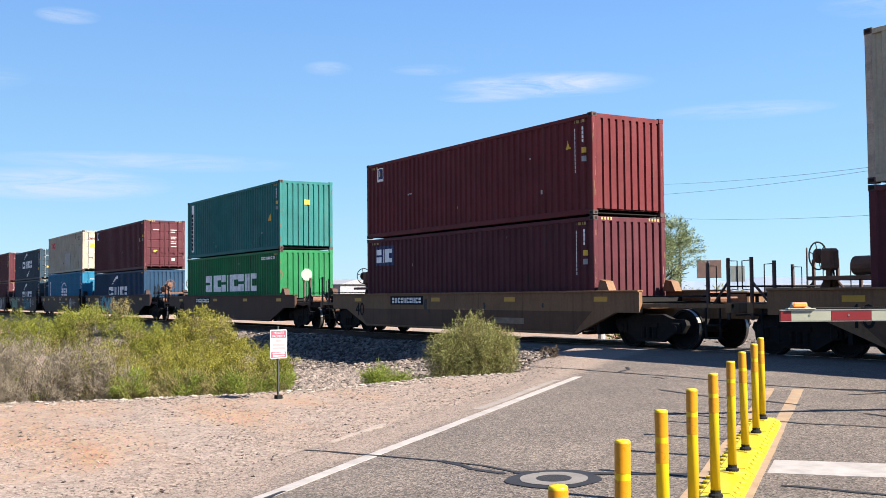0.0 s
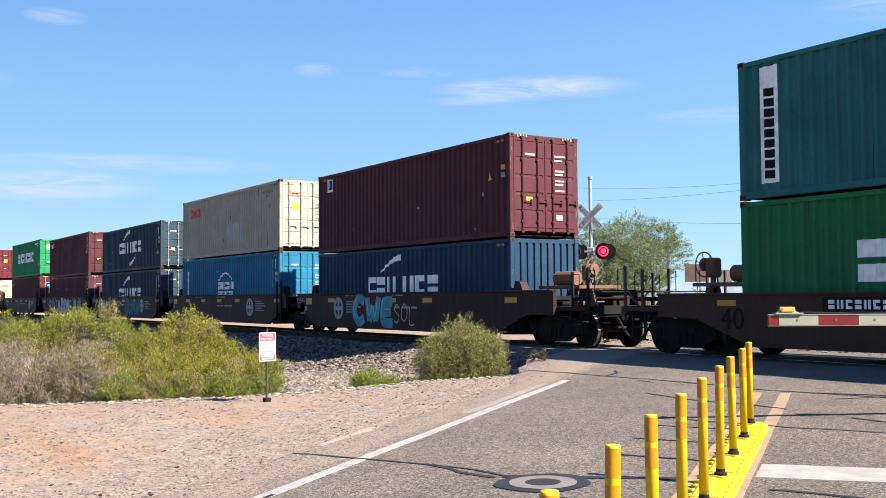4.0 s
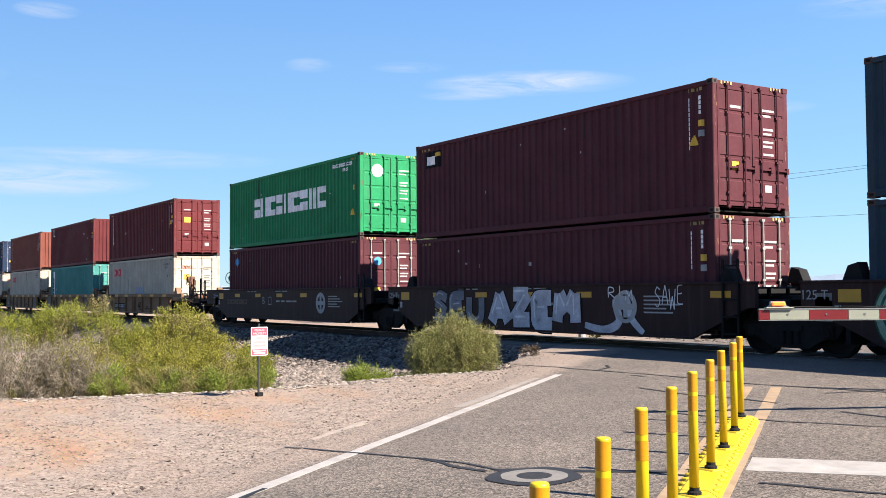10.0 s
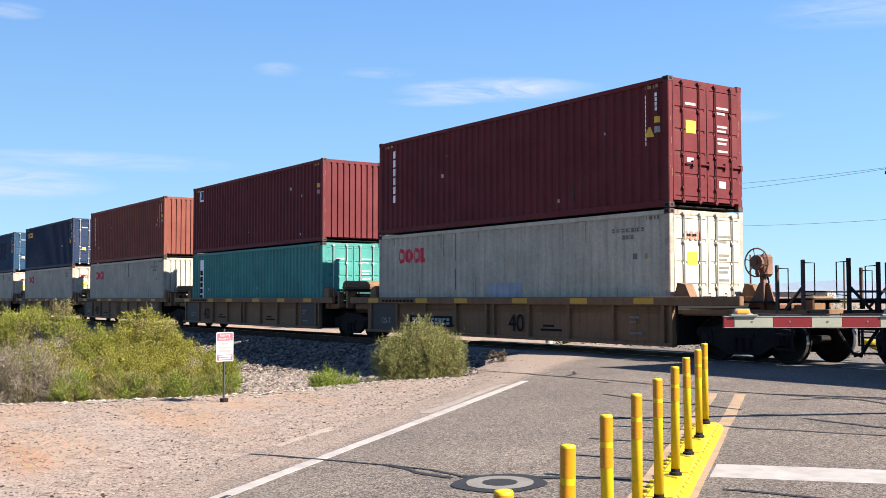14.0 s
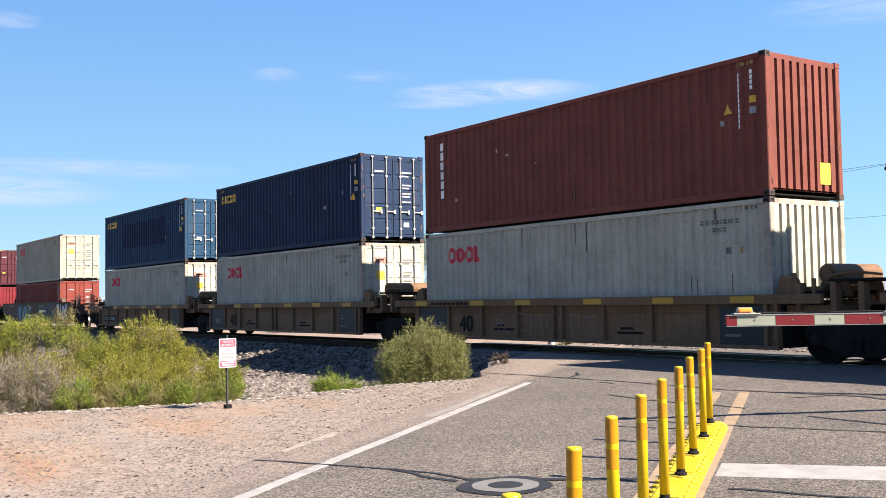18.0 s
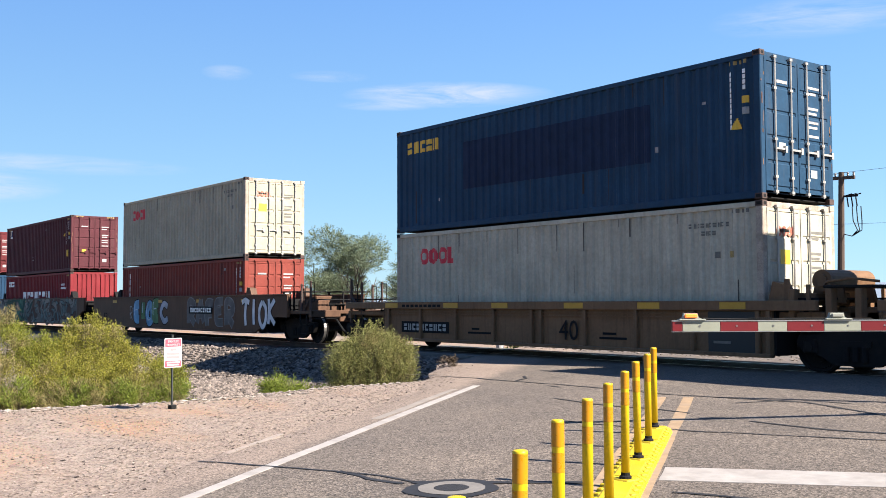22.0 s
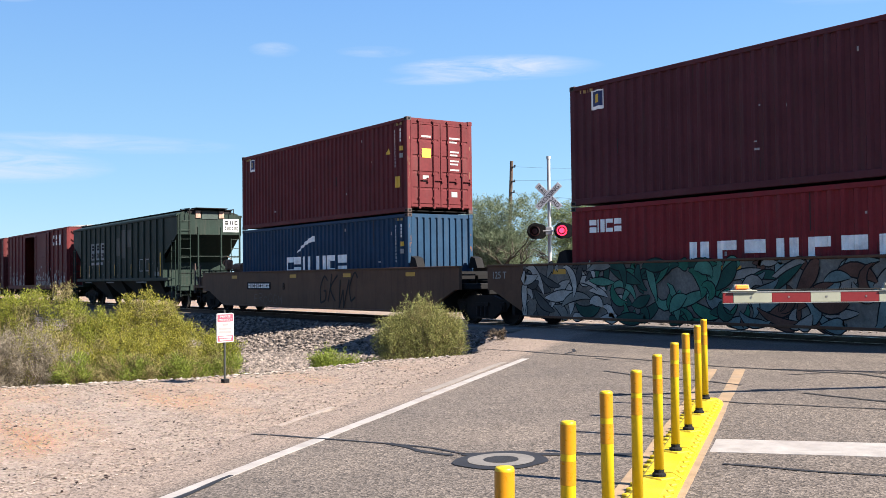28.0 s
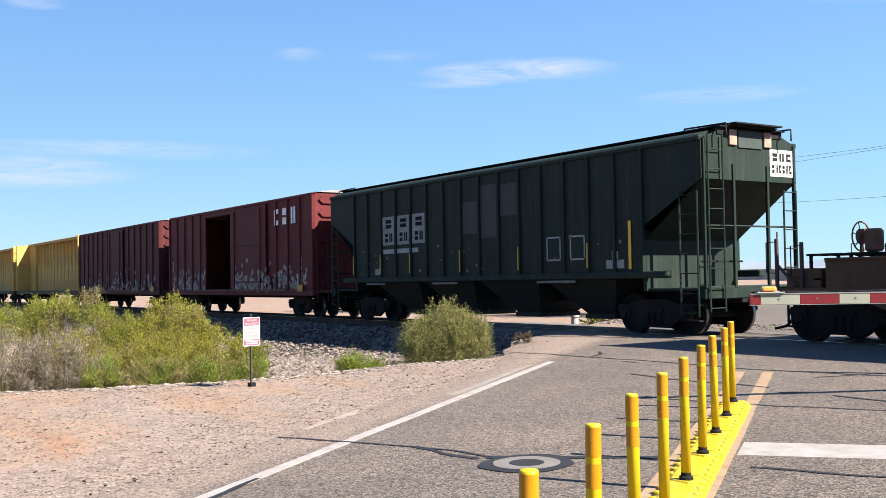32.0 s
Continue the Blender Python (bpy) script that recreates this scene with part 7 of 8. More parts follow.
def lumber_car(q0, q1):
    L = (q1 - q0) / 2
    q = q0 + L
    m = C["yellowcar"]
    car = empty("centre_beam_flatcar", label="yellow centre-beam flatcar with upright posts and end bulkheads", category="flatcar", group="cars of the train")
    z0, z1 = 1.05, 4.75
    part("deck", Build().box(-L, -1.4, z0 - 0.25, L, 1.4, z0, c=0.03), C["brown"], car)
    part("top_chord", Build().box(-L, -0.55, z1 - 0.22, L, 0.55, z1, c=0.03), m, car)
    for s in (1, -1):
        b = Build().box(min(s * L, s * (L - 0.25)), -1.45, z0, max(s * L, s * (L - 0.25)), 1.45, z1 - 0.1, c=0.03)
        part("end_bulkhead", b, m, car)
        for k in range(6):
            part("stiffener", Build().box(min(s * L, s * (L + 0.06)), -1.3, z0 + 0.3 + k * 0.55, max(s * L, s * (L + 0.06)), 1.3, z0 + 0.45 + k * 0.55), m, car)
        w = Build().box(min(s * (L - 0.25), s * (L - 2.6)), -0.5, z0, max(s * (L - 0.25), s * (L - 2.6)), 0.5, z1 - 0.2)
        part("end_web", w, m, car)
    n = 15
    for k in range(n):
        x = -L + 2.4 + k * (2 * L - 4.8) / (n - 1)
        part("post", shared("lpost", lambda: Build().prism([(-0.50, z0), (0.50, z0), (0.40, z1 - 2.1), (0.13, z1 - 1.2), (0.13, z1 - 0.2), (-0.13, z1 - 0.2), (-0.13, z1 - 1.2), (-0.40, z1 - 2.1)], -0.35, 0.35).mesh("post", [WHITEP])), m, car, at=pose(x, 0, 0))
    part("web_plate", Build().box(-L + 0.4, -0.06, z0, L - 0.4, 0.06, z1 - 2.2), m, car)
    car_underframe(car, L, q, 0.95, L - 2.2)
    return rolling(car, q)


hopper()
boxcar(285.3, 301.2, "boxcar", True, "red boxcar with an open door and peeling graffiti along its foot", True)
boxcar(302.8, 318.8, "boxcar2", False, "dark red boxcar with a closed sliding door", False)
lumber_car(319.6, 339.3)
lumber_car(340.6, 360.3)

# ---------------------------------------------------------------- beside and on the road
def ground_at(x, y):
    s, n = to_sn(x, y)
    if asphalt_edge(s) + 0.05 < n < 3.2:
        return road_z(x, y)
    return ground_z(x, y)


POSTY = mat("post_yellow", (0.60, 0.405, 0.006), rough=0.42, var=0.05, scale=4, dirt=(0.322, 0.229, 0.0429), dirt_amt=0.35)
KERBY = mat("kerb_yellow", (0.49, 0.342, 0.006), rough=0.5, var=0.06, scale=3, dirt=(0.25, 0.2, 0.0715), dirt_amt=0.35)
BANDO = mat("orange_reflective", (0.443, 0.193, 0.00429), rough=0.3, var=0.06)


def lane_separator():
    """A low yellow kerb of end-to-end moulded units, with flexible posts on it."""
    kerb = empty("lane_separator", label="bright yellow moulded kerb along the road's centre line", category="lane separator")
    prof = [(-0.175, 0.0), (-0.165, 0.025), (-0.095, 0.068), (0.095, 0.068), (0.165, 0.025), (0.175, 0.0)]
    for k in range(9):
        s0, s1 = 3.05 + k * 1.0 - 0.45, 3.05 + k * 1.0 + 0.53
        b = Build()
        v = []
        for s in (s0, s1):
            for n, z in prof:
                x, y = sn(s, -0.985 + n)
                v.append((x, y, road_z(x, y) + z + 0.002))
        m = len(prof)
        b.add(v, [(i, i + 1, i + 1 + m, i + m) for i in range(m - 1)] + [tuple(range(m)), tuple(range(2 * m - 1, m - 1, -1))])
        for j in range(5):
            s = s0 + 0.12 + j * 0.18
            for n in (-0.125, 0.125):
                x, y = sn(s, -0.985 + n)
                z = road_z(x, y) + 0.052
                b.box(x - 0.03, y - 0.03, z - 0.02, x + 0.03, y + 0.03, z + 0.012, c=0.008)
        part("kerb_unit", b, KERBY, kerb)
    tip = Build()
    v = []
    for s, f in ((11.56, 1.0), (11.72, 0.8), (11.80, 0.35)):
        for n, z in prof:
            x, y = sn(s, -0.985 + n * (1.0 if f > 0.9 else f + 0.1))
            v.append((x, y, road_z(x, y) + z * f + 0.002))
    m = len(prof)
    tip.add(v, [(r * m + i, r * m + i + 1, (r + 1) * m + i + 1, (r + 1) * m + i) for r in range(2) for i in range(m - 1)] + [tuple(range(2 * m, 3 * m))])
    part("kerb_end", tip, KERBY, kerb)
    for k in range(9):
        s = 11.44 - k * 1.005
        x, y = sn(s, -0.965 if k else -0.99)
        z = road_z(x, y) + 0.066
        post = empty("delineator_post", pose(x, y, z, random.uniform(-0.7, 0.7), random.uniform(-0.9, 0.9), 0), label="yellow flexible post with orange reflective bands on the kerb", category="delineator post", group="posts along the centre line")
        smooth(part("shaft", Build().lathe([(0.034, 0.055), (0.034, 0.862), (0.0335, 0.8705), (0.030, 0.875), (0.002, 0.877)], (0, 0, 0), "z", 18), POSTY, post))
        for z0, z1 in ((0.735, 0.862), (0.60, 0.705)):
            smooth(part("reflective_band", Build().lathe([(0.0352, z0), (0.0352, z1)], (0, 0, 0), "z", 18, caps=False), BANDO, post, "orange reflective band"))
        part("base_joint", Build().lathe([(0.050, 0.0), (0.050, 0.03), (0.036, 0.04), (0.036, 0.062)], (0, 0, 0), "z", 14), BLACK, post, "black rubber joint")
        part("foot", Build().box(-0.09, -0.075, -0.012, 0.09, 0.075, 0.012, c=0.008), KERBY, post)


lane_separator()


def gate_arm():
    """The lowered barrier: a striped arm on a mast, with lamps along its top."""
    a = radians(55)
    d = Vector((math.cos(a), math.sin(a), 0))
    big = 1.06
    tip = Vector((-7.26 * big, 8.66 * big, 1.29 - 0.245 * big))
    gate = empty("crossing_gate", Matrix.Translation(tip) @ pose(0, 0, 0, 0, 0, 55) @ Matrix.Scale(big, 4), label="red and white striped crossing gate lowered over the lane", category="crossing gate")
    red = mat("gate_red", (0.136, 0.005, 0.00715), rough=0.4, var=0.08)
    wht = mat("gate_white", (0.236, 0.243, 0.186), rough=0.5, var=0.08, dirt=(0.179, 0.179, 0.129), dirt_amt=0.5)
    x, k = 0.0, 0
    for w in [0.11, 0.41, 0.41, 0.32] + [0.406] * 10:
        part("stripe", Build().box(x, -0.022, -0.054, x + w, 0.022, 0.054, c=0.004), red if k % 2 == 0 else wht, gate)
        x += w
        k += 1
    edge = Build().box(0, -0.026, -0.060, x, 0.026, -0.054).box(0, -0.026, 0.054, x, 0.026, 0.066)
    part("edge_strip", edge, mat("aluminium", (0.393, 0.386, 0.357), rough=0.35, metal=0.8), gate)
    lampm = mat("lamp_housing", (0.243, 0.25, 0.2), rough=0.5)
    for i, xx in enumerate((0.20, 1.80, 3.6)):
        b = Build()
        b.box(xx - 0.13, -0.05, 0.066, xx + 0.16, 0.05, 0.080, c=0.005)
        b.prism([(xx - 0.11, 0.080), (xx + 0.13, 0.080), (xx + 0.09, 0.097), (xx + 0.078, 0.143), (xx - 0.068, 0.143), (xx - 0.08, 0.097)], -0.012, 0.045)
        lp = part("lamp", b, lampm, gate, "small lamp on the arm")
        part("lens", Build().box(xx - 0.062, -0.04, 0.092, xx + 0.072, -0.012, 0.136, c=0.01), mat("gate_lens", (1.0, 0.17, 0.03), rough=0.3, emit=0.29) if i == 0 else mat("lens_dull", (0.257, 0.257, 0.214), rough=0.3), lp, "orange lens" if i == 0 else "")
    cable = Build()
    cable.path([(0.34, 0, 0.085), (0.9, 0.01, 0.074), (1.5, 0, 0.083), (2.2, 0.01, 0.078)], 0.008, 5)
    part("cable", cable, BLACK, gate)
    cable = Build()
    cable.path([(2.52, 0, 0.085), (3.1, 0.01, 0.074), (3.9, 0, 0.080), (x, 0.01, 0.076)], 0.008, 5)
    part("cable", cable, BLACK, gate)
    bolt = Build()
    for xx in (0.30, 0.70, 1.10, 1.52, 1.92, 2.32):
        bolt.tube((xx, -0.026, 0.005), (xx, -0.018, 0.005), 0.011, 8)
    part("bolts", bolt, STEEL, gate)
    for x0, x1 in ((0.85, 1.12), (1.25, 1.50), (2.3, 2.6), (2.75, 3.0)):
        coil = Build()
        for k in range(int((x1 - x0) / 0.022)):
            coil.ring((x0 + k * 0.022, 0.008, 0.080), (1, 0, 0), 0.012, 0.004, 7)
        part("coiled_cable", coil, BLACK, gate)
    m = Build()
    zg = road_z(tip.x + d.x * (x + 0.4), tip.y + d.y * (x + 0.4)) / big - tip.z / big
    m.tube((x + 0.4, 0.2, zg), (x + 0.4, 0.2, 3.2), 0.06, 12)
    m.box(x + 0.1, -0.25, -0.35, x + 0.7, 0.15, 0.35, c=0.03)
    m.box(x + 0.1, -0.1, zg, x + 0.7, 0.5, zg + 0.12, c=0.02)
    part("mast", m, mat("silver_mast", (0.429, 0.429, 0.415), rough=0.45, metal=0.5), gate)


gate_arm()


def notice_sign():
    base = Vector((-14.33, 6.0, 0))
    z = ground_at(base.x, base.y)
    sg = empty("notice_sign", pose(base.x, base.y, z, 0, 0, 101), label="small red and white notice on a thin metal post", category="sign")
    part("post", Build().box(-0.012, 0.004, -0.02, 0.012, 0.03, 1.08, c=0.003), mat("dark_post", (0.0429, 0.0465, 0.0429), rough=0.6, metal=0.4), sg)
    part("foot", Build().box(-0.05, -0.04, -0.03, 0.05, 0.05, 0.06, c=0.01), BLACK, sg)
    # rounded plate
    def rr(w, z0, z1, r, n=5):
        pts = []
        for cx, cz, a0 in ((w - r, z1 - r, 0), (-w + r, z1 - r, 90), (-w + r, z0 + r, 180), (w - r, z0 + r, 270)):
            for i in range(n):
                a = radians(a0 + 90 * i / (n - 1))
                pts.append((cx + r * math.cos(a), cz + r * math.sin(a)))
        return pts
    part("plate", Build().prism(rr(0.148, 0.60, 1.03, 0.02), -0.004, 0.004), mat("sign_white", (0.443, 0.429, 0.422), rough=0.4, var=0.04), sg)
    rd = mat("sign_red", (0.372, 0.0608, 0.093), rough=0.45, var=0.06)
    part("panel", Build().box(-0.135, -0.006, 0.905, 0.135, -0.0045, 1.015), rd, sg, "red panel with white lettering")
    part("panel", Build().box(-0.135, -0.006, 0.615, 0.135, -0.0045, 0.70), rd, sg, "red panel with white lettering")
    for body, zz in (("PRIVATE", 0.965), ("PROPERTY", 0.915)):
        me = text_mesh(body, 0.048, 0.002, "CENTER")
        part("lettering", me, mat("sign_white", (0.443, 0.429, 0.422)), sg, at=pose(0, -0.0075, zz, 90, 0, 0))
    bars = Build()
    for w, zz in ((0.05, 0.845), (0.11, 0.785), (0.11, 0.735)):
        bars.box(-w, -0.0065, zz, w, -0.0045, zz + 0.035)
    part("lettering", bars, mat("sign_red_pale", (0.515, 0.214, 0.214), rough=0.5), sg)
    bars = Build()
    for w, zz in ((0.11, 0.665), (0.10, 0.63)):
        bars.box(-w, -0.008, zz, w, -0.0062, zz + 0.022)
    part("lettering", bars, mat("sign_white", (0.443, 0.429, 0.422)), sg)


notice_sign()


# ---------------------------------------------------------------- shrubs
def leaf_mat(name, rgb, rgb2, rough=0.65):
    m = bpy.data.materials.new(name)
    m.use_nodes = True
    nt = m.node_tree
    b = nt.nodes["Principled BSDF"]
    b.inputs["Roughness"].default_value, b.inputs["Specular IOR Level"].default_value = rough, 0.25
    r = nt.nodes.new("ShaderNodeNewGeometry").outputs["Random Per Island"]
    mx = nt.nodes.new("ShaderNodeMixRGB")
    mx.inputs[1].default_value, mx.inputs[2].default_value = (*(c * ALBEDO_SCALE for c in rgb), 1), (*(c * ALBEDO_SCALE for c in rgb2), 1)
    nt.links.new(r, mx.inputs[0])
    nt.links.new(mx.outputs[0], b.inputs["Base Color"])
    tr = nt.nodes.new("ShaderNodeBsdfTranslucent")
    nt.links.new(mx.outputs[0], tr.inputs["Color"])
    ms = nt.nodes.new("ShaderNodeMixShader")
    ms.inputs[0].default_value = 0.38
    nt.links.new(b.outputs[0], ms.inputs[1])
    nt.links.new(tr.outputs[0], ms.inputs[2])
    nt.links.new(ms.outputs[0], nt.nodes["Material Output"].inputs["Surface"])
    return m


class Blades:
    """Thin upright leaves and twigs, each a bent strip."""

    def __init__(self):
        self.v, self.f = [], []

    def blade(self, p, d, length, w, bend, rng):
        p, d = Vector(p), Vector(d).normalized()
        side = d.cross(Vector((rng.uniform(-1, 1), rng.uniform(-1, 1), rng.uniform(-0.3, 0.3))))
        if side.length < 1e-3:
            side = Vector((1, 0, 0))
        side = side.normalized() * w
        q = p + d * length * 0.55
        e = q + (d + Vector(bend)).normalized() * length * 0.45
        k = len(self.v)
        self.v += [p - side * 0.6, p + side * 0.6, q - side, q + side, e]
        self.f += [(k, k + 1, k + 3, k + 2), (k + 2, k + 3, k + 4)]

    def mesh(self, name, mt):
        me = bpy.data.meshes.new(name)
        me.from_pydata([tuple(v) for v in self.v], [], self.f)
        me.materials.append(mt)
        return me


def bush(name, lobes, leaf, label, sprays, seed, length=0.085, width=0.0045, per=26, reach=0.34, up=0.75, category="bush", group="desert shrubs", low=-0.75, mess=0.7):
    """A far shrub or crown of leafy sprays that fill rounded lobes. lobes: x, y, height of the middle, radius, half height."""
    rng = random.Random(seed)
    cx, cy = lobes[0][0], lobes[0][1]
    zr = ground_at(cx, cy)
    root = empty(name, pose(cx, cy, zr), label=label, category=category, group=group)
    leaves, twigs = Blades(), Blades()
    total = sum(l[3] * (l[3] + l[4]) for l in lobes)
    for x0, y0, z0, r, rz in lobes:
        n = max(int(sprays * r * (r + rz) / total), 6)
        zg = ground_at(x0, y0) - zr
        for _ in range(n):
            d = Vector((rng.gauss(0, 1), rng.gauss(0, 1), rng.gauss(0.25, 1)))
            d.normalize()
            if d.z < low:
                d.z = -d.z
            k = rng.uniform(0.45, 1.0) ** 0.5 * rng.uniform(0.86, 1.05)
            p = Vector((x0 - cx + d.x * r * k, y0 - cy + d.y * r * k, z0 - zr + d.z * rz * k))
            if p.z < zg + 0.03:
                p.z = zg + rng.uniform(0.03, 0.2)
            ax = (Vector((d.x * 0.7, d.y * 0.7, 0.25 * d.z + up)) + Vector((rng.gauss(0, 0.25), rng.gauss(0, 0.25), rng.gauss(0, 0.2)))).normalized()
            twigs.blade(p - ax * reach * 0.6, ax, reach * 1.3, 0.003, (0, 0, 0), rng)
            for j in range(per):
                u = rng.random()
                q = p + ax * reach * (u - 0.45) + Vector((rng.gauss(0, 0.026), rng.gauss(0, 0.026), rng.gauss(0, 0.02))) * (reach / 0.26)
                dd = ax + Vector((rng.gauss(0, mess), rng.gauss(0, mess), rng.gauss(0, mess * 0.8)))
                leaves.blade(q, dd, length * rng.uniform(0.6, 1.4), width * rng.uniform(0.6, 1.4), (rng.gauss(0, 0.25), rng.gauss(0, 0.25), 0.05), rng)
    for nm, bl, mt in (("foliage", leaves, leaf), ("branchwork", twigs, TWIG)):
        o = new(nm, bl.mesh(nm, mt))
        o.parent = root
        o["kind"] = "stuff"
    return root


def broom(name, lobes, leaf, dry, label, clumps, seed, length=0.040, width=0.0050, per=32, sprays=10, spread=0.10, bare=0.24, mess=0.75, stray=0.0, category="bush", group="desert shrubs"):
    """A near shrub: stems fan out from each lobe's foot into separate tufts; green needles on the tips, dry stalks below."""
    rng = random.Random(seed)
    cx, cy = lobes[0][0], lobes[0][1]
    zr = ground_at(cx, cy)
    root = empty(name, pose(cx, cy, zr), label=label, category=category, group=group)
    green, straw, twigs = Blades(), Blades(), Blades()
    total = sum(l[3] * (l[3] + l[4]) for l in lobes)
    g3 = lambda a: Vector((rng.gauss(0, a), rng.gauss(0, a), rng.gauss(0, a)))
    for x0, y0, z0, r, rz in lobes:
        zg = ground_at(x0, y0) - zr
        for _ in range(max(int(clumps * r * (r + rz) / total), 5)):
            d = Vector((rng.gauss(0, 1), rng.gauss(0, 1), rng.gauss(0.35, 0.9))).normalized()
            k = rng.uniform(0.72, 1.0)
            tip = Vector((x0 - cx + d.x * r * k, y0 - cy + d.y * r * k, z0 - zr + d.z * rz * k))
            tip.z = max(tip.z, zg + rng.uniform(0.10, 0.40))
            foot = Vector((x0 - cx + d.x * r * 0.30 + rng.gauss(0, 0.08), y0 - cy + d.y * r * 0.30 + rng.gauss(0, 0.08), zg - 0.02))
            dead = rng.random() < bare * (1.25 - 0.9 * (tip.z - zg) / max(z0 - zr + rz - zg, 0.2))
            tuft = straw if dead else green
            for _ in range(sprays):
                off = g3(spread)
                end = tip + off * min(1.0, 1.5 * spread / max(off.length, 1e-4))
                if rng.random() < stray:
                    end += (end - foot) * rng.uniform(0.04, 0.14)
                way = end - foot
                ln = min(rng.uniform(0.12, 0.28), way.length * 0.9)
                ax = (way.normalized() + g3(0.22)).normalized()
                start = end - ax * ln
                if rng.random() < 0.22:
                    twigs.blade(foot + g3(0.04), start - foot, (start - foot).length, 0.0035, (0, 0, 0.1), rng)
                (straw if rng.random() < 0.35 else twigs).blade(start, ax, ln * 0.8, 0.0022, tuple(g3(0.1)), rng)
                for _ in range(per):
                    u = rng.random() ** 0.8
                    q = start + ax * ln * u + g3(0.030)
                    (tuft if rng.random() < 0.93 else straw).blade(q, ax + g3(mess), length * rng.uniform(0.6, 1.4), width * rng.uniform(0.6, 1.3), tuple(g3(0.22)), rng)
    for nm, bl, mt in (("foliage", green, leaf), ("dry_foliage", straw, dry), ("branchwork", twigs, TWIG)):
        o = new(nm, bl.mesh(nm, mt))
        o.parent = root
        o["kind"] = "stuff"
    return root


GREENL = leaf_mat("broom_leaf", (0.115, 0.140, 0.017), (0.275, 0.275, 0.034))
YELLOWL = leaf_mat("broom_leaf_yellow", (0.150, 0.155, 0.020), (0.335, 0.305, 0.044))
DRYL = leaf_mat("dry_stalk", (0.143, 0.118, 0.0822), (0.329, 0.279, 0.207))
STRAWL = leaf_mat("straw_stalk", (0.12, 0.105, 0.035), (0.32, 0.26, 0.11))
FRESHL = leaf_mat("fresh_leaf", (0.085, 0.125, 0.014), (0.24, 0.28, 0.04))
DUSTYL = leaf_mat("dusty_leaf", (0.095, 0.105, 0.026), (0.31, 0.30, 0.10))
TWIG = leaf_mat("twig", (0.0643, 0.0465, 0.0322), (0.143, 0.107, 0.0715))

broom("green_shrub", [(-19.5, 4.6, 0.42, 0.95, 0.90), (-19.8, 3.4, 0.28, 1.0, 0.78), (-19.9, 2.2, 0.18, 1.0, 0.78), (-20.0, 1.0, 0.1, 1.0, 0.75), (-19.2, 5.4, 0.12, 0.7, 0.66)], GREENL, STRAWL, "large yellow-green desert shrub at the ditch's edge", 430, 1)
broom("green_shrub", [(-19.0, 6.35, 0.30, 0.72, 0.75), (-18.7, 7.05, 0.05, 0.5, 0.55), (-18.9, 5.8, 0.15, 0.5, 0.6)], YELLOWL, STRAWL, "rounded yellow-green shrub beside the gravel apron", 185, 2)
broom("green_shrub", [(-18.75, 7.75, -0.10, 0.38, 0.48), (-18.4, 7.45, -0.25, 0.35, 0.38)], GREENL, STRAWL, "small green shrub at the edge of the ballast", 60, 12, bare=0.2)
broom("green_shrub", [(-18.0, 5.7, -0.10, 0.72, 0.58), (-17.6, 4.95, -0.18, 0.55, 0.48), (-17.5, 6.45, -0.25, 0.55, 0.42), (-18.2, 4.3, -0.02, 0.65, 0.55)], YELLOWL, STRAWL, "low yellow-green shrub with pale dry stalks", 165, 14, bare=0.42)
broom("dry_shrub", [(-17.9, 3.2, -0.02, 0.72, 0.64), (-18.2, 2.3, 0.05, 0.8, 0.72), (-17.6, 2.5, -0.2, 0.5, 0.45), (-18.5, 1.3, 0.05, 0.9, 0.7), (-17.8, 3.95, -0.02, 0.55, 0.58), (-17.35, 4.35, -0.2, 0.42, 0.42)], DRYL, DRYL, "dry grey-brown shrub in front of green ones", 270, 3, length=0.085, width=0.0032, per=16, mess=0.8, stray=0.15)
broom("dry_grass", [(-16.75, 5.35, -0.30, 0.5, 0.34), (-16.55, 6.15, -0.28, 0.5, 0.36), (-17.0, 4.6, -0.3, 0.45, 0.34), (-16.3, 6.85, -0.3, 0.35, 0.28)], FRESHL, STRAWL, "tuft of straw-coloured grass under the shrubs", 95, 4, length=0.07, width=0.0040, bare=0.7, mess=0.6)
broom("round_shrub", [(-16.62, 11.0, 0.14, 0.60, 0.72), (-16.78, 10.55, 0.0, 0.42, 0.58), (-16.42, 11.45, 0.0, 0.42, 0.58)], DUSTYL, STRAWL, "round wiry green shrub at the ballast's foot", 320, 5, length=0.060, width=0.0036, per=20, sprays=9, spread=0.095, bare=0.12, mess=1.1, stray=0.10)
broom("low_shrub", [(-17.35, 9.38, -0.42, 0.42, 0.34), (-17.1, 9.85, -0.45, 0.30, 0.24)], FRESHL, FRESHL, "low bright green shrub on the gravel bank", 70, 6, length=0.06, width=0.0048, per=22, mess=0.6)
bush("weed", [(-16.9, 13.1, -0.16, 0.20, 0.07)], TWIG, "small dry weed at the road's edge", 30, 7, length=0.06, reach=0.12, up=0.2)


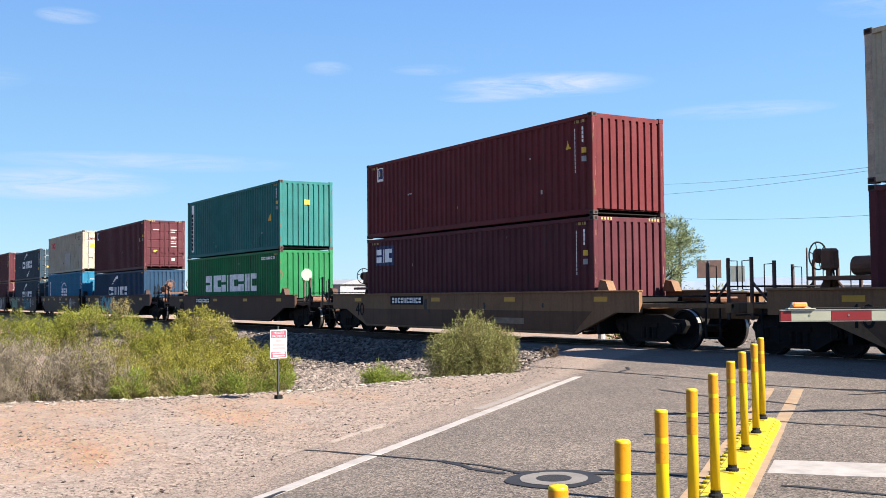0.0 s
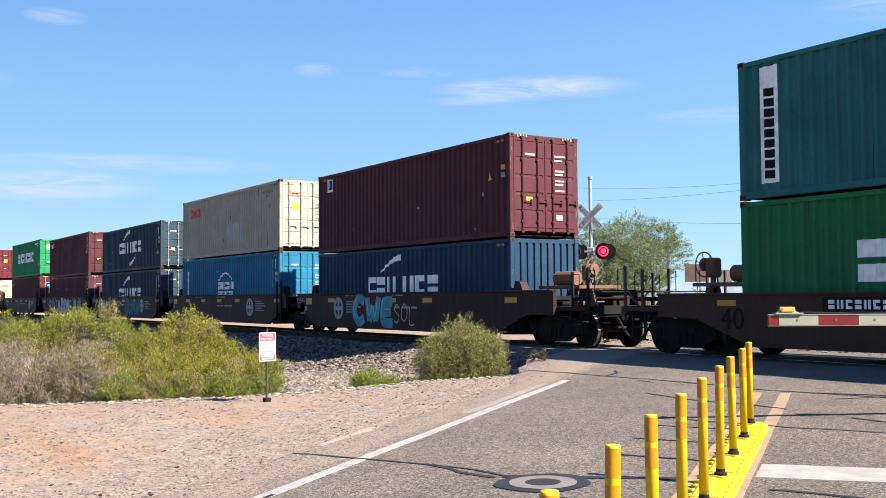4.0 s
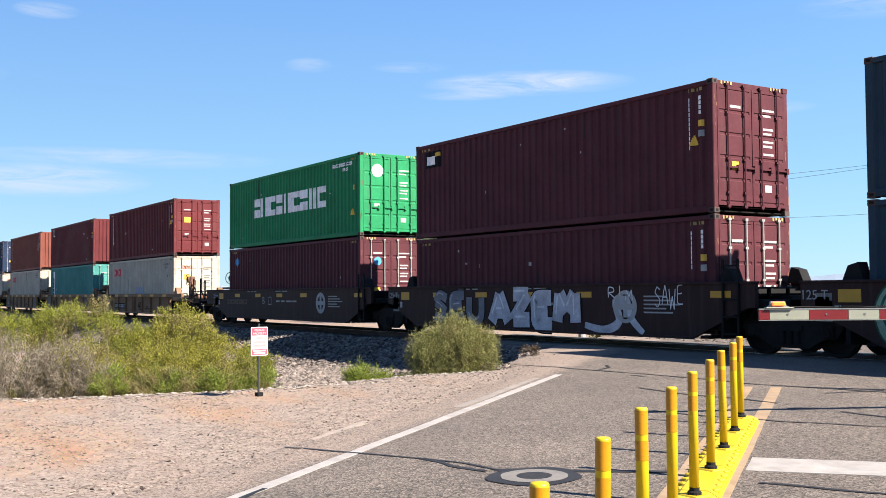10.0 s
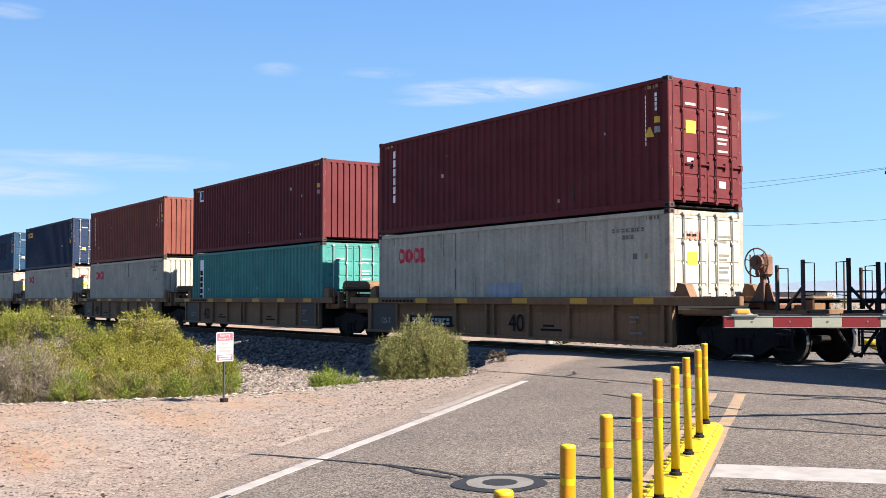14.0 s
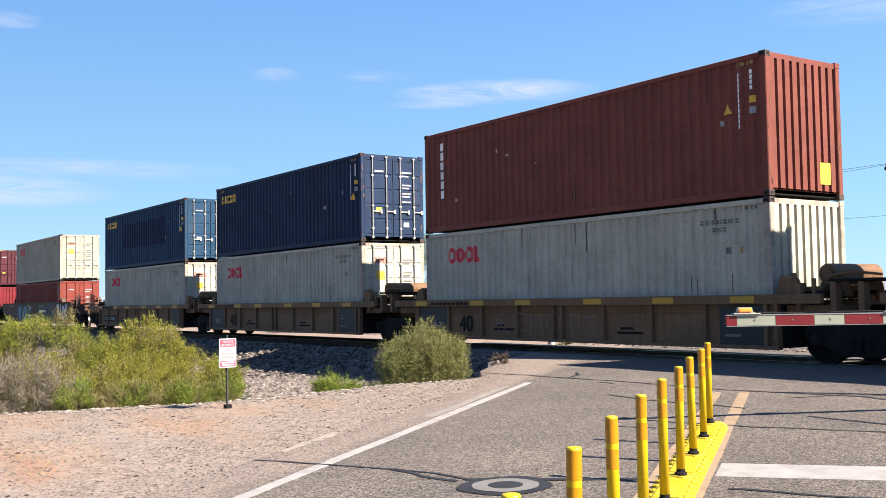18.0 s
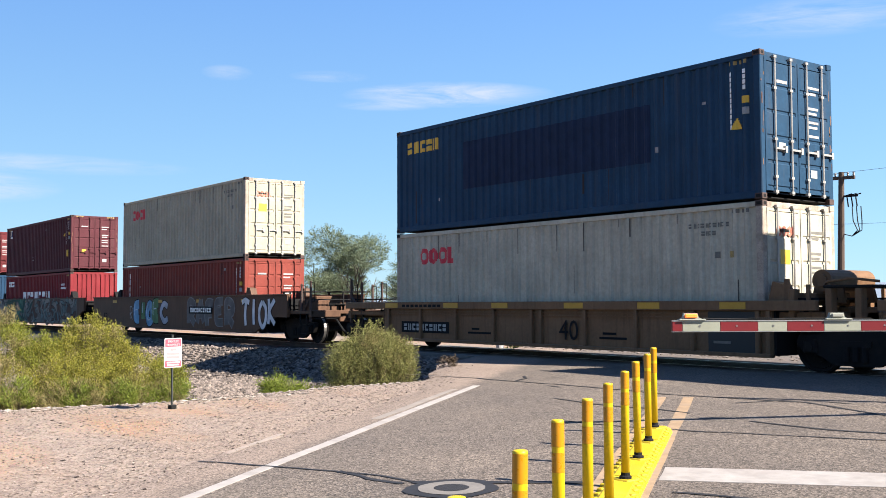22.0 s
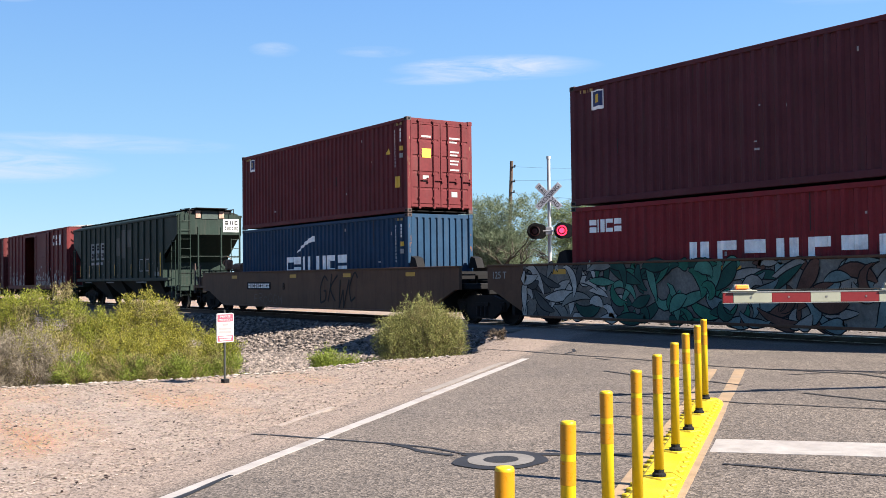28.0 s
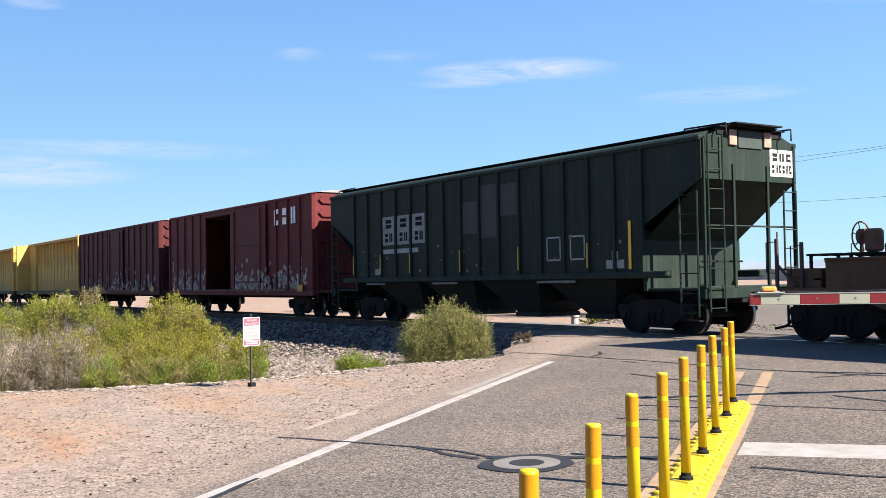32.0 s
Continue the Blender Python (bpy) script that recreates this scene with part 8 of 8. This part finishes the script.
# ---------------------------------------------------------------- stones
def stones(name, n, where, size, mt, label, seed, flat=1.0):
    """Loose stones as real lumps: each a squashed, turned octahedron."""
    rng = random.Random(seed)
    v, f = [], []
    for _ in range(n):
        x, y = where(rng)
        if x is None:
            continue
        r = size[0] + (size[1] - size[0]) * rng.random() ** 2.6
        z = ground_at(x, y) + r * (0.12 if flat < 1.2 else 0.3)
        a = rng.uniform(0, math.pi)
        sx, sy, sz = r * rng.uniform(0.7, 1.25), r * rng.uniform(0.6, 1.0), r * rng.uniform(0.38, 0.7) * flat
        ca, sa = math.cos(a), math.sin(a)
        k = len(v)
        for px, py, pz in ((1, 0.15, 0.2), (-1, -0.1, 0.35), (0.1, 1, 0.1), (-0.15, -1, 0.3), (0.45, -0.2, 0.9), (-0.1, 0, -1)):
            px, py, pz = px * sx * rng.uniform(0.8, 1.15), py * sy * rng.uniform(0.8, 1.15), pz * sz
            v.append((x + px * ca - py * sa, y + px * sa + py * ca, z + pz))
        f += [(k, k + 2, k + 4), (k + 2, k + 1, k + 4), (k + 1, k + 3, k + 4), (k + 3, k, k + 4), (k + 2, k, k + 5), (k + 1, k + 2, k + 5), (k + 3, k + 1, k + 5), (k, k + 3, k + 5)]
    me = bpy.data.meshes.new(name)
    me.from_pydata(v, [], f)
    me.materials.append(mt)
    return tagged(new(name, me), label, "gravel", kind="stuff")


BALLAST = mat("ballast_stone", (0.140, 0.112, 0.094), rough=0.9, var=0.15, island=0.75)
GRAVEL = mat("tan_gravel", (0.235, 0.186, 0.154), rough=0.92, var=0.12, island=0.55)
DARKSTONE = mat("dark_pebble", (0.0501, 0.0357, 0.03), rough=0.9, var=0.2, island=0.5)


def on_ballast(rng):
    while True:
        x, y = rng.uniform(-44, -16.4), 8.2 + 7.9 * rng.random()
        if rng.random() < 0.35:
            x = rng.uniform(-26, -16.4)
        if edge_x(y) - x > 0.25 and not (to_sn(x, y)[1] > asphalt_edge(to_sn(x, y)[0]) - 0.1):
            return x, y


def on_apron(rng):
    while True:
        s, n = rng.uniform(0.5, 21), rng.uniform(-13.5, -4.9)
        x, y = sn(s, n)
        e = asphalt_edge(s)
        if n > e + 0.6 and rng.random() < 0.9:
            continue
        if n > e and rng.random() < 0.7:
            continue
        if edge_x(y) - x < 0.8 and y < 14.2 and noise.noise((x * 0.55, y * 0.55, 2.0)) + 0.35 * (1 - min((e - n) / 3.0, 2.0)) > rng.uniform(-0.7, 0.45):
            return x, y


def on_brink(rng):
    while True:
        y = rng.uniform(-2.0, 13.2)
        x = edge_x(y) + rng.gauss(-0.05, 0.32)
        if to_sn(x, y)[1] < asphalt_edge(to_sn(x, y)[0]) - 0.3:
            return x, y


def on_far_side(rng):
    return rng.uniform(-70, -5), rng.uniform(19.9, 23.0)


stones("ballast", 52000, on_ballast, (0.026, 0.088), BALLAST, "grey-brown crushed stone ballast along the track", 11, flat=1.5)
stones("gravel", 46000, on_apron, (0.006, 0.022), GRAVEL, "pale tan loose gravel on the apron beside the road", 12)
stones("gravel", 900, on_apron, (0.008, 0.030), DARKSTONE, "dark scattered pebbles on the gravel apron", 15)
stones("gravel", 2600, on_brink, (0.016, 0.055), mat("pale_stone", (0.255, 0.215, 0.18), rough=0.92, var=0.12, island=0.4), "pale stones along the brink of the gravel apron", 16)
stones("ballast", 3500, on_far_side, (0.03, 0.07), BALLAST, "grey crushed stone beyond the track", 13)

# ---------------------------------------------------------------- beyond the track
def crossing_signal():
    x, y = -28.6, 24.6
    z = ground_z(x, y)
    sig = empty("crossing_signal", pose(x, y, z, 0, 0, 38), label="silver railroad crossing signal mast with crossbuck and lamps", category="crossing signal")
    silver = mat("silver_mast", (0.429, 0.429, 0.415), rough=0.45, metal=0.5)
    part("mast", Build().tube((0, 0, 0), (0, 0, 5.62 - z), 0.065, 14).tube((0, 0, 5.60 - z), (0, 0, 5.70 - z), 0.085, 14), silver, sig)
    part("base", Build().box(-0.25, -0.25, -0.1, 0.25, 0.25, 0.25, c=0.04), silver, sig)
    wp = mat("crossbuck_back", (0.357, 0.35, 0.372), rough=0.5, var=0.06)
    for body, sgn in (("RAILROAD", -1), ("CROSSING", 1)):
        bl = part("crossbuck_blade", Build().box(-0.61, -0.008, -0.115, 0.61, 0.008, 0.115, c=0.004), wp, sig, "white crossbuck blade with black letters", at=pose(0, -0.10 - 0.02 * (sgn > 0), 4.22 - z, 0, 45 * -sgn, 0))
        me = text_mesh(body, 0.225, 0.004, "CENTER")
        part("lettering", me, DARKP, bl, at=pose(0, -0.0105, -0.073, 90, 0, 0))
    part("lamp_bar", Build().tube((-0.62, -0.12, 2.95 - z), (0.62, -0.12, 2.95 - z), 0.035, 8).box(-0.12, -0.14, 2.80 - z, 0.12, 0.06, 3.1 - z, c=0.02), silver, sig)
    for i, xx in enumerate((-0.50, 0.50)):
        lamp = part("lamp", Build().lathe([(0.12, 0.10), (0.15, 0.0), (0.15, -0.10)], (xx, -0.14, 2.95 - z), "y", 18), BLACK, sig, "black round flasher lamp")
        part("backing_disc", Build().lathe([(0.30, 0.0), (0.30, 0.012)], (xx, -0.20, 2.95 - z), "y", 28), BLACK, lamp)
        hood = Build()
        n = 12
        v = []
        for k in range(n + 1):
            a = math.pi * (-0.15 + 1.3 * k / n)
            for yy, r in ((-0.21, 0.185), (-0.40, 0.195)):
                v.append((xx + r * math.cos(a), yy, 2.95 - z + r * math.sin(a)))
        hood.add(v, [(2 * k, 2 * k + 1, 2 * k + 3, 2 * k + 2) for k in range(n)])
        part("hood", hood, BLACK, lamp)
        lens = mat("lit_red_lens", (1.0, 0.02, 0.06), rough=0.3, emit=1.5) if i == 1 else mat("dark_red_lens", (0.06, 0.008, 0.01), rough=0.3)
        part("lens", Build().lathe([(0.19, -0.215), (0.15, -0.235), (0.05, -0.245)], (xx, 0.0, 2.95 - z), "y", 20), lens, lamp, "glowing red lens" if i == 1 else "unlit lens")
        part("rear_lamp", Build().lathe([(0.28, 0.20), (0.28, 0.21), (0.14, 0.22), (0.14, 0.32)], (xx + 0.10, 0.0, 2.95 - z), "y", 20), BLACK, sig)


crossing_signal()


def tree(x, y, height, radius, seed, label, leaf, n_leaf=9000, clear=0.25):
    """A desert tree: forked trunk, limbs, twigs, and a crown of small leaf sprays with gaps."""
    rng = random.Random(seed)
    z0 = ground_z(x, y)
    root = empty("desert_tree", pose(x, y, z0), label=label, category="tree", group="trees beyond the track")
    wood, tips = Build(), []

    def grow(p, d, length, r, depth):
        e = p + d * length
        wood.tube(p, e, r, 7, 0, r * 0.68, caps=False)
        if depth == 0:
            tips.append(e)
            return
        for _ in range(3 if depth > 1 else 4):
            nd_ = (d + Vector((rng.gauss(0, 0.55), rng.gauss(0, 0.55), rng.gauss(0.10, 0.25)))).normalized()
            grow(p.lerp(e, rng.uniform(0.65, 1.0)), nd_, length * rng.uniform(0.62, 0.85), r * 0.62, depth - 1)

    for k in range(3):
        a = 2 * math.pi * k / 3 + rng.uniform(-0.4, 0.4)
        grow(Vector((0.1 * math.cos(a), 0.1 * math.sin(a), 0)), Vector((0.45 * math.cos(a), 0.45 * math.sin(a), 1)).normalized(), height * 0.30, 0.11, 3)
    part("trunk", wood, mat("desert_bark", (0.0715, 0.0608, 0.0429), rough=0.95, var=0.25, bump=0.4), root)
    lobes = [(x + rng.gauss(0, radius * 0.42), y + rng.gauss(0, radius * 0.42), z0 + height * rng.uniform(0.12, 0.82), radius * rng.uniform(0.30, 0.46), height * rng.uniform(0.12, 0.19)) for _ in range(24)]
    lobes = [(lx, ly, min(lz, z0 + height - lh), lr, lh) for lx, ly, lz, lr, lh in lobes]
    crown = bush("crown_part", lobes, leaf, "", n_leaf // 5, seed + 7, length=0.13, width=0.010, per=20, reach=0.5, up=0.30, low=-1)
    kids = list(crown.children)
    for o, nm in zip(kids, ("crown", "branchwork")):
        m = crown.matrix_world.copy()
        o.parent = root
        o.matrix_basis = root.matrix_world.inverted() @ m
        o.name = nm
    bpy.data.objects.remove(crown)
    return root


SAGE = leaf_mat("sage_leaf", (0.075, 0.108, 0.058), (0.22, 0.26, 0.155))
PALO = leaf_mat("palo_verde_leaf", (0.085, 0.122, 0.045), (0.24, 0.28, 0.13))
tree(-43.2, 34.0, 6.4, 2.9, 21, "grey-green desert tree with a feathery crown", SAGE, 16000)
tree(-36.0, 33.0, 5.5, 2.6, 22, "feathery green desert tree beyond the crossing", PALO, 15000)
tree(-54.3, 34.0, 6.9, 3.0, 24, "tall grey-green desert tree with drooping feathery sprays", SAGE, 17000)
tree(-50.6, 38.0, 6.4, 2.8, 25, "grey-green desert tree standing behind others", SAGE, 10000)
tree(-48.0, 36.0, 5.8, 2.7, 23, "grey-green desert tree standing behind others", SAGE, 10000)
for k, (x, y, h, r) in enumerate(((-31.5, 30.0, 0.9, 0.7), (-33.0, 31.5, 1.1, 0.8), (-60, 60, 2.2, 1.6), (-75, 80, 2.5, 2.0), (-52, 75, 2.0, 1.8), (-40, 90, 2.4, 2.2), (-22, 95, 2.2, 2.0), (-30, 110, 2.6, 2.4), (-95, 70, 2.4, 2.0), (-27.6, 24.9, 0.55, 0.5))):
    z = ground_z(x, y)
    bush("far_shrub", [(x, y, z + h * 0.5, r, h * 0.5), (x + r, y + 0.3, z + h * 0.4, r * 0.8, h * 0.4)], DUSTYL, "low dusty green shrub beyond the track", 70, 40 + k, length=0.25, width=0.02, reach=0.4, per=10, group="shrubs beyond the track")


WOODP = mat("pole_wood", (0.0751, 0.0501, 0.0357), rough=0.9, var=0.25, bump=0.4)
WIRE = mat("wire", (0.14, 0.16, 0.19), rough=0.5)


def utility_pole(x, y, h, lean, rich, label):
    z = ground_z(x, y)
    p = empty("utility_pole", pose(x, y, z, 0, lean, 0), label=label, category="utility pole", group="utility poles")
    part("pole", Build().tube((0, 0, -0.2), (0, 0, h), 0.17, 12, 0, 0.12), WOODP, p)
    if rich:
        part("crossarm", Build().box(-0.62, -0.06, h - 0.32, 0.62, 0.06, h - 0.18, c=0.01), WOODP, p)
        for xx in (-0.56, -0.28, 0.3, 0.56):
            ins = Build().lathe([(0.03, 0.0), (0.05, 0.05), (0.035, 0.08), (0.05, 0.12), (0.02, 0.16)], (xx, 0, h - 0.18), "z", 8)
            part("insulator", ins, mat("insulator", (0.25, 0.22, 0.2), rough=0.3), p)
        for xx in (0.25, 0.45, 0.65):
            part("fuse_cutout", Build().path([(xx + 0.22, 0.05, h - 0.95), (xx, 0, h - 1.0), (xx + 0.14, -0.1, h - 1.5)], 0.03, 6), BLACK, p)
        part("cutout_arm", Build().box(0.1, -0.03, h - 1.08, 0.75, 0.03, h - 1.0), BLACK, p)
        for k in range(3):
            cb = Build().path([(0.5 + 0.2 * k, 0, h - 1.5), (0.55 + 0.2 * k, 0, h - 2.1), (0.75 + 0.1 * k, 0, h - 2.5), (0.5, 0, h - 2.75), (0.1, 0, h - 2.65)], 0.022, 5)
            part("cable", cb, BLACK, p)
    else:
        a = Build()
        for zz in (h - 0.5, h - 1.6, h - 2.4):
            a.box(0.1, -0.05, zz, 0.42, 0.05, zz + 0.08)
            a.lathe([(0.04, 0), (0.06, 0.08), (0.03, 0.14)], (0.40, 0, zz + 0.06), "z", 8)
        part("bracket", a, BLACK, p)
    return p


def wire(a, b, sag, r=0.009):
    a, b = Vector(a), Vector(b)
    bld = Build()
    n = 14
    pts = []
    for i in range(n + 1):
        u = i / n
        pts.append(a.lerp(b, u) - Vector((0, 0, sag * 4 * u * (1 - u))))
    bld.path(pts, r, 4)
    thing("overhead_wire", bld, WIRE, label="thin overhead wire between utility poles", category="wire", group="overhead wires")


utility_pole(-60.8, 48.0, 10.5, 4.0, False, "leaning dark wooden utility pole with side brackets")
utility_pole(-24.4, 40.0, 7.1, 1.6, True, "wooden utility pole with a crossarm and fuse cutouts")
for dx, dz in ((-0.9, 7.0), (0.5, 7.0)):
    wire((-24.2 + dx, 40.0, dz - 0.2), (-60.0, 48.0, 9.55 if dx < 0 else 8.5), 0.5)
    wire((-24.2 + dx, 40.0, dz - 0.2), (22, 34.0, 8.2), 0.6)
wire((-24.3, 40.0, 4.6), (-60.5, 48.0, 7.7), 0.6)
wire((-24.3, 40.0, 4.6), (22, 34.0, 5.0), 0.6)


def far_things():
    # backs of road signs, thin posts
    br = mat("sign_back_brown", (0.093, 0.0536, 0.0429), rough=0.7)
    gr = mat("sign_back_grey", (0.122, 0.136, 0.129), rough=0.6)
    for x, y, w, z0, z1, mt, lab in ((-38.1, 40.0, 1.25, 2.05, 2.98, br, "brown back of a rectangular road sign on a post"), (-40.7, 45.0, 0.8, 1.9, 2.8, gr, "grey-green back of a road sign on a post")):
        g = ground_z(x, y)
        s = empty("road_sign", pose(x, y, g, 0, 0, 52), label=lab, category="road sign")
        part("panel", Build().box(-w / 2, -0.015, z0 - g, w / 2, 0.015, z1 - g, c=0.006), mt, s)
        part("post", Build().box(-0.03, -0.05, 0, 0.03, -0.015, z1 - g), STEEL, s)
    for x, y, h in ((-45.2, 45.0, 5.3), (-41.5, 52.0, 4.3), (-39.0, 58.0, 3.9)):
        thing("thin_post", Build().tube((0, 0, -0.2), (0, 0, h), 0.07, 8, 0, 0.05), WOODP, pose(x, y, ground_z(x, y)), label="thin dark upright post in the distance", category="post", group="distant posts")
    # low white and grey sheds on the horizon
    wall = mat("shed_wall", (0.257, 0.25, 0.243), rough=0.8, var=0.08)
    grey = mat("shed_grey", (0.214, 0.222, 0.236), rough=0.7, var=0.1)
    for x, y, l, d, h, mt, lab in ((-122, 60, 5.0, 6, 3.6, grey, "grey flat-roofed shed in the distance"), (-215, 290, 26, 10, 4.0, wall, "low white shed on the horizon"), (-300, 380, 40, 12, 5.0, wall, "long white shed on the horizon"), (-90, 330, 40, 12, 4.0, wall, "long low white shed far beyond the track")):
        b = empty("shed", pose(x, y, ground_z(x, y), 0, 0, 20), label=lab, category="shed", group="sheds on the horizon")
        part("wall", Build().box(-l / 2, -d / 2, 0, l / 2, d / 2, h - 0.3, c=0.03), mt, b)
        part("roof", Build().prism_x([(-d / 2 - 0.3, h - 0.3), (0, h + 0.4), (d / 2 + 0.3, h - 0.3)], -l / 2 - 0.3, l / 2 + 0.3), grey, b)
        part("door", Build().box(-1.2, -d / 2 - 0.03, 0, 1.2, -d / 2, 2.4), grey, b)
    # yellow kerb of the far road side, small concrete post
    b = Build()
    for s0 in np.arange(27.0, 36.0, 1.0):
        x, y = sn(s0, 2.2)
        b.box(x - 0.45, y - 0.12, road_z(x, y), x + 0.45, y + 0.12, road_z(x, y) + 0.16, c=0.02)
    thing("kerb", b, KERBY, label="yellow painted kerb on the far side of the crossing", category="kerb", kind="structure")
    p = empty("marker_post", pose(-27.2, 23.3, ground_z(-27.2, 23.3)), label="short white concrete foundation post beside the track", category="marker post")
    cm = mat("white_concrete", (0.322, 0.307, 0.293), rough=0.85, var=0.12)
    part("plinth", Build().box(-0.30, -0.30, 0, 0.30, 0.30, 0.12, c=0.02), cm, p)
    part("shaft", Build().lathe([(0.20, 0.12), (0.20, 0.22), (0.13, 0.26), (0.12, 0.72), (0.16, 0.76), (0.16, 0.84)], (0, 0, 0), "z", 14), cm, p)
    # hills; the haze of distance is painted into their blue-grey colour
    hz = mat("haze_tinted_hill", (0.172, 0.214, 0.272), rough=1.0, var=0.05, scale=0.004)
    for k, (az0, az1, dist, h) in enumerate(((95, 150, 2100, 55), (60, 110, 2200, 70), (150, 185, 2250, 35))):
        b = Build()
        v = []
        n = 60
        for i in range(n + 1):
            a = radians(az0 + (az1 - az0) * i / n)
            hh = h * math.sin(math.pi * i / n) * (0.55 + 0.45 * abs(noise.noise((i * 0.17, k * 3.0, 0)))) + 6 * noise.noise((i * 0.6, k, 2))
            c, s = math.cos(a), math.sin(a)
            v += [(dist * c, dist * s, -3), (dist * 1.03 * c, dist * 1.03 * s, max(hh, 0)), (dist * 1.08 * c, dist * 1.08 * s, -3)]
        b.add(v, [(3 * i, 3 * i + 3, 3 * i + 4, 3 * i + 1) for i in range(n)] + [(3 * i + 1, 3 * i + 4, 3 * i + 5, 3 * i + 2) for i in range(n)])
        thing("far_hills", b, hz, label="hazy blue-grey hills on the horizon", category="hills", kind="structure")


far_things()


# ---------------------------------------------------------------- what moves
def motions():
    times = list(range(33))
    for ob, q, z in MOVERS:
        walk(ob, [(t, pose(S_ROWS[t] - q, YC, z)) for t in times])
    # wheels turn while they roll past
    for w, q, dx in WHEELS:
        seen = [t for t in times if -75 < S_ROWS[t] - q < 6]
        if not seen:
            continue
        t0, t1 = max(seen[0], 0), min(seen[-1] + 1, 32)
        rows, n = [], int((t1 - t0) / 0.0667)
        for k in range(n + 1):
            t = t0 + (t1 - t0) * k / max(n, 1)
            x = float(np.interp(t, times, S_ROWS)) - S_ROWS[t0]
            rows.append((t, pose(dx, 0, 0.458, 0, math.degrees(x / 0.458) % 360, 0)))
        if t0 > 0:
            rows.insert(0, (0, rows[0][1]))
        if t1 < 32:
            rows.append((32, rows[-1][1]))
        walk(w, rows)


motions()
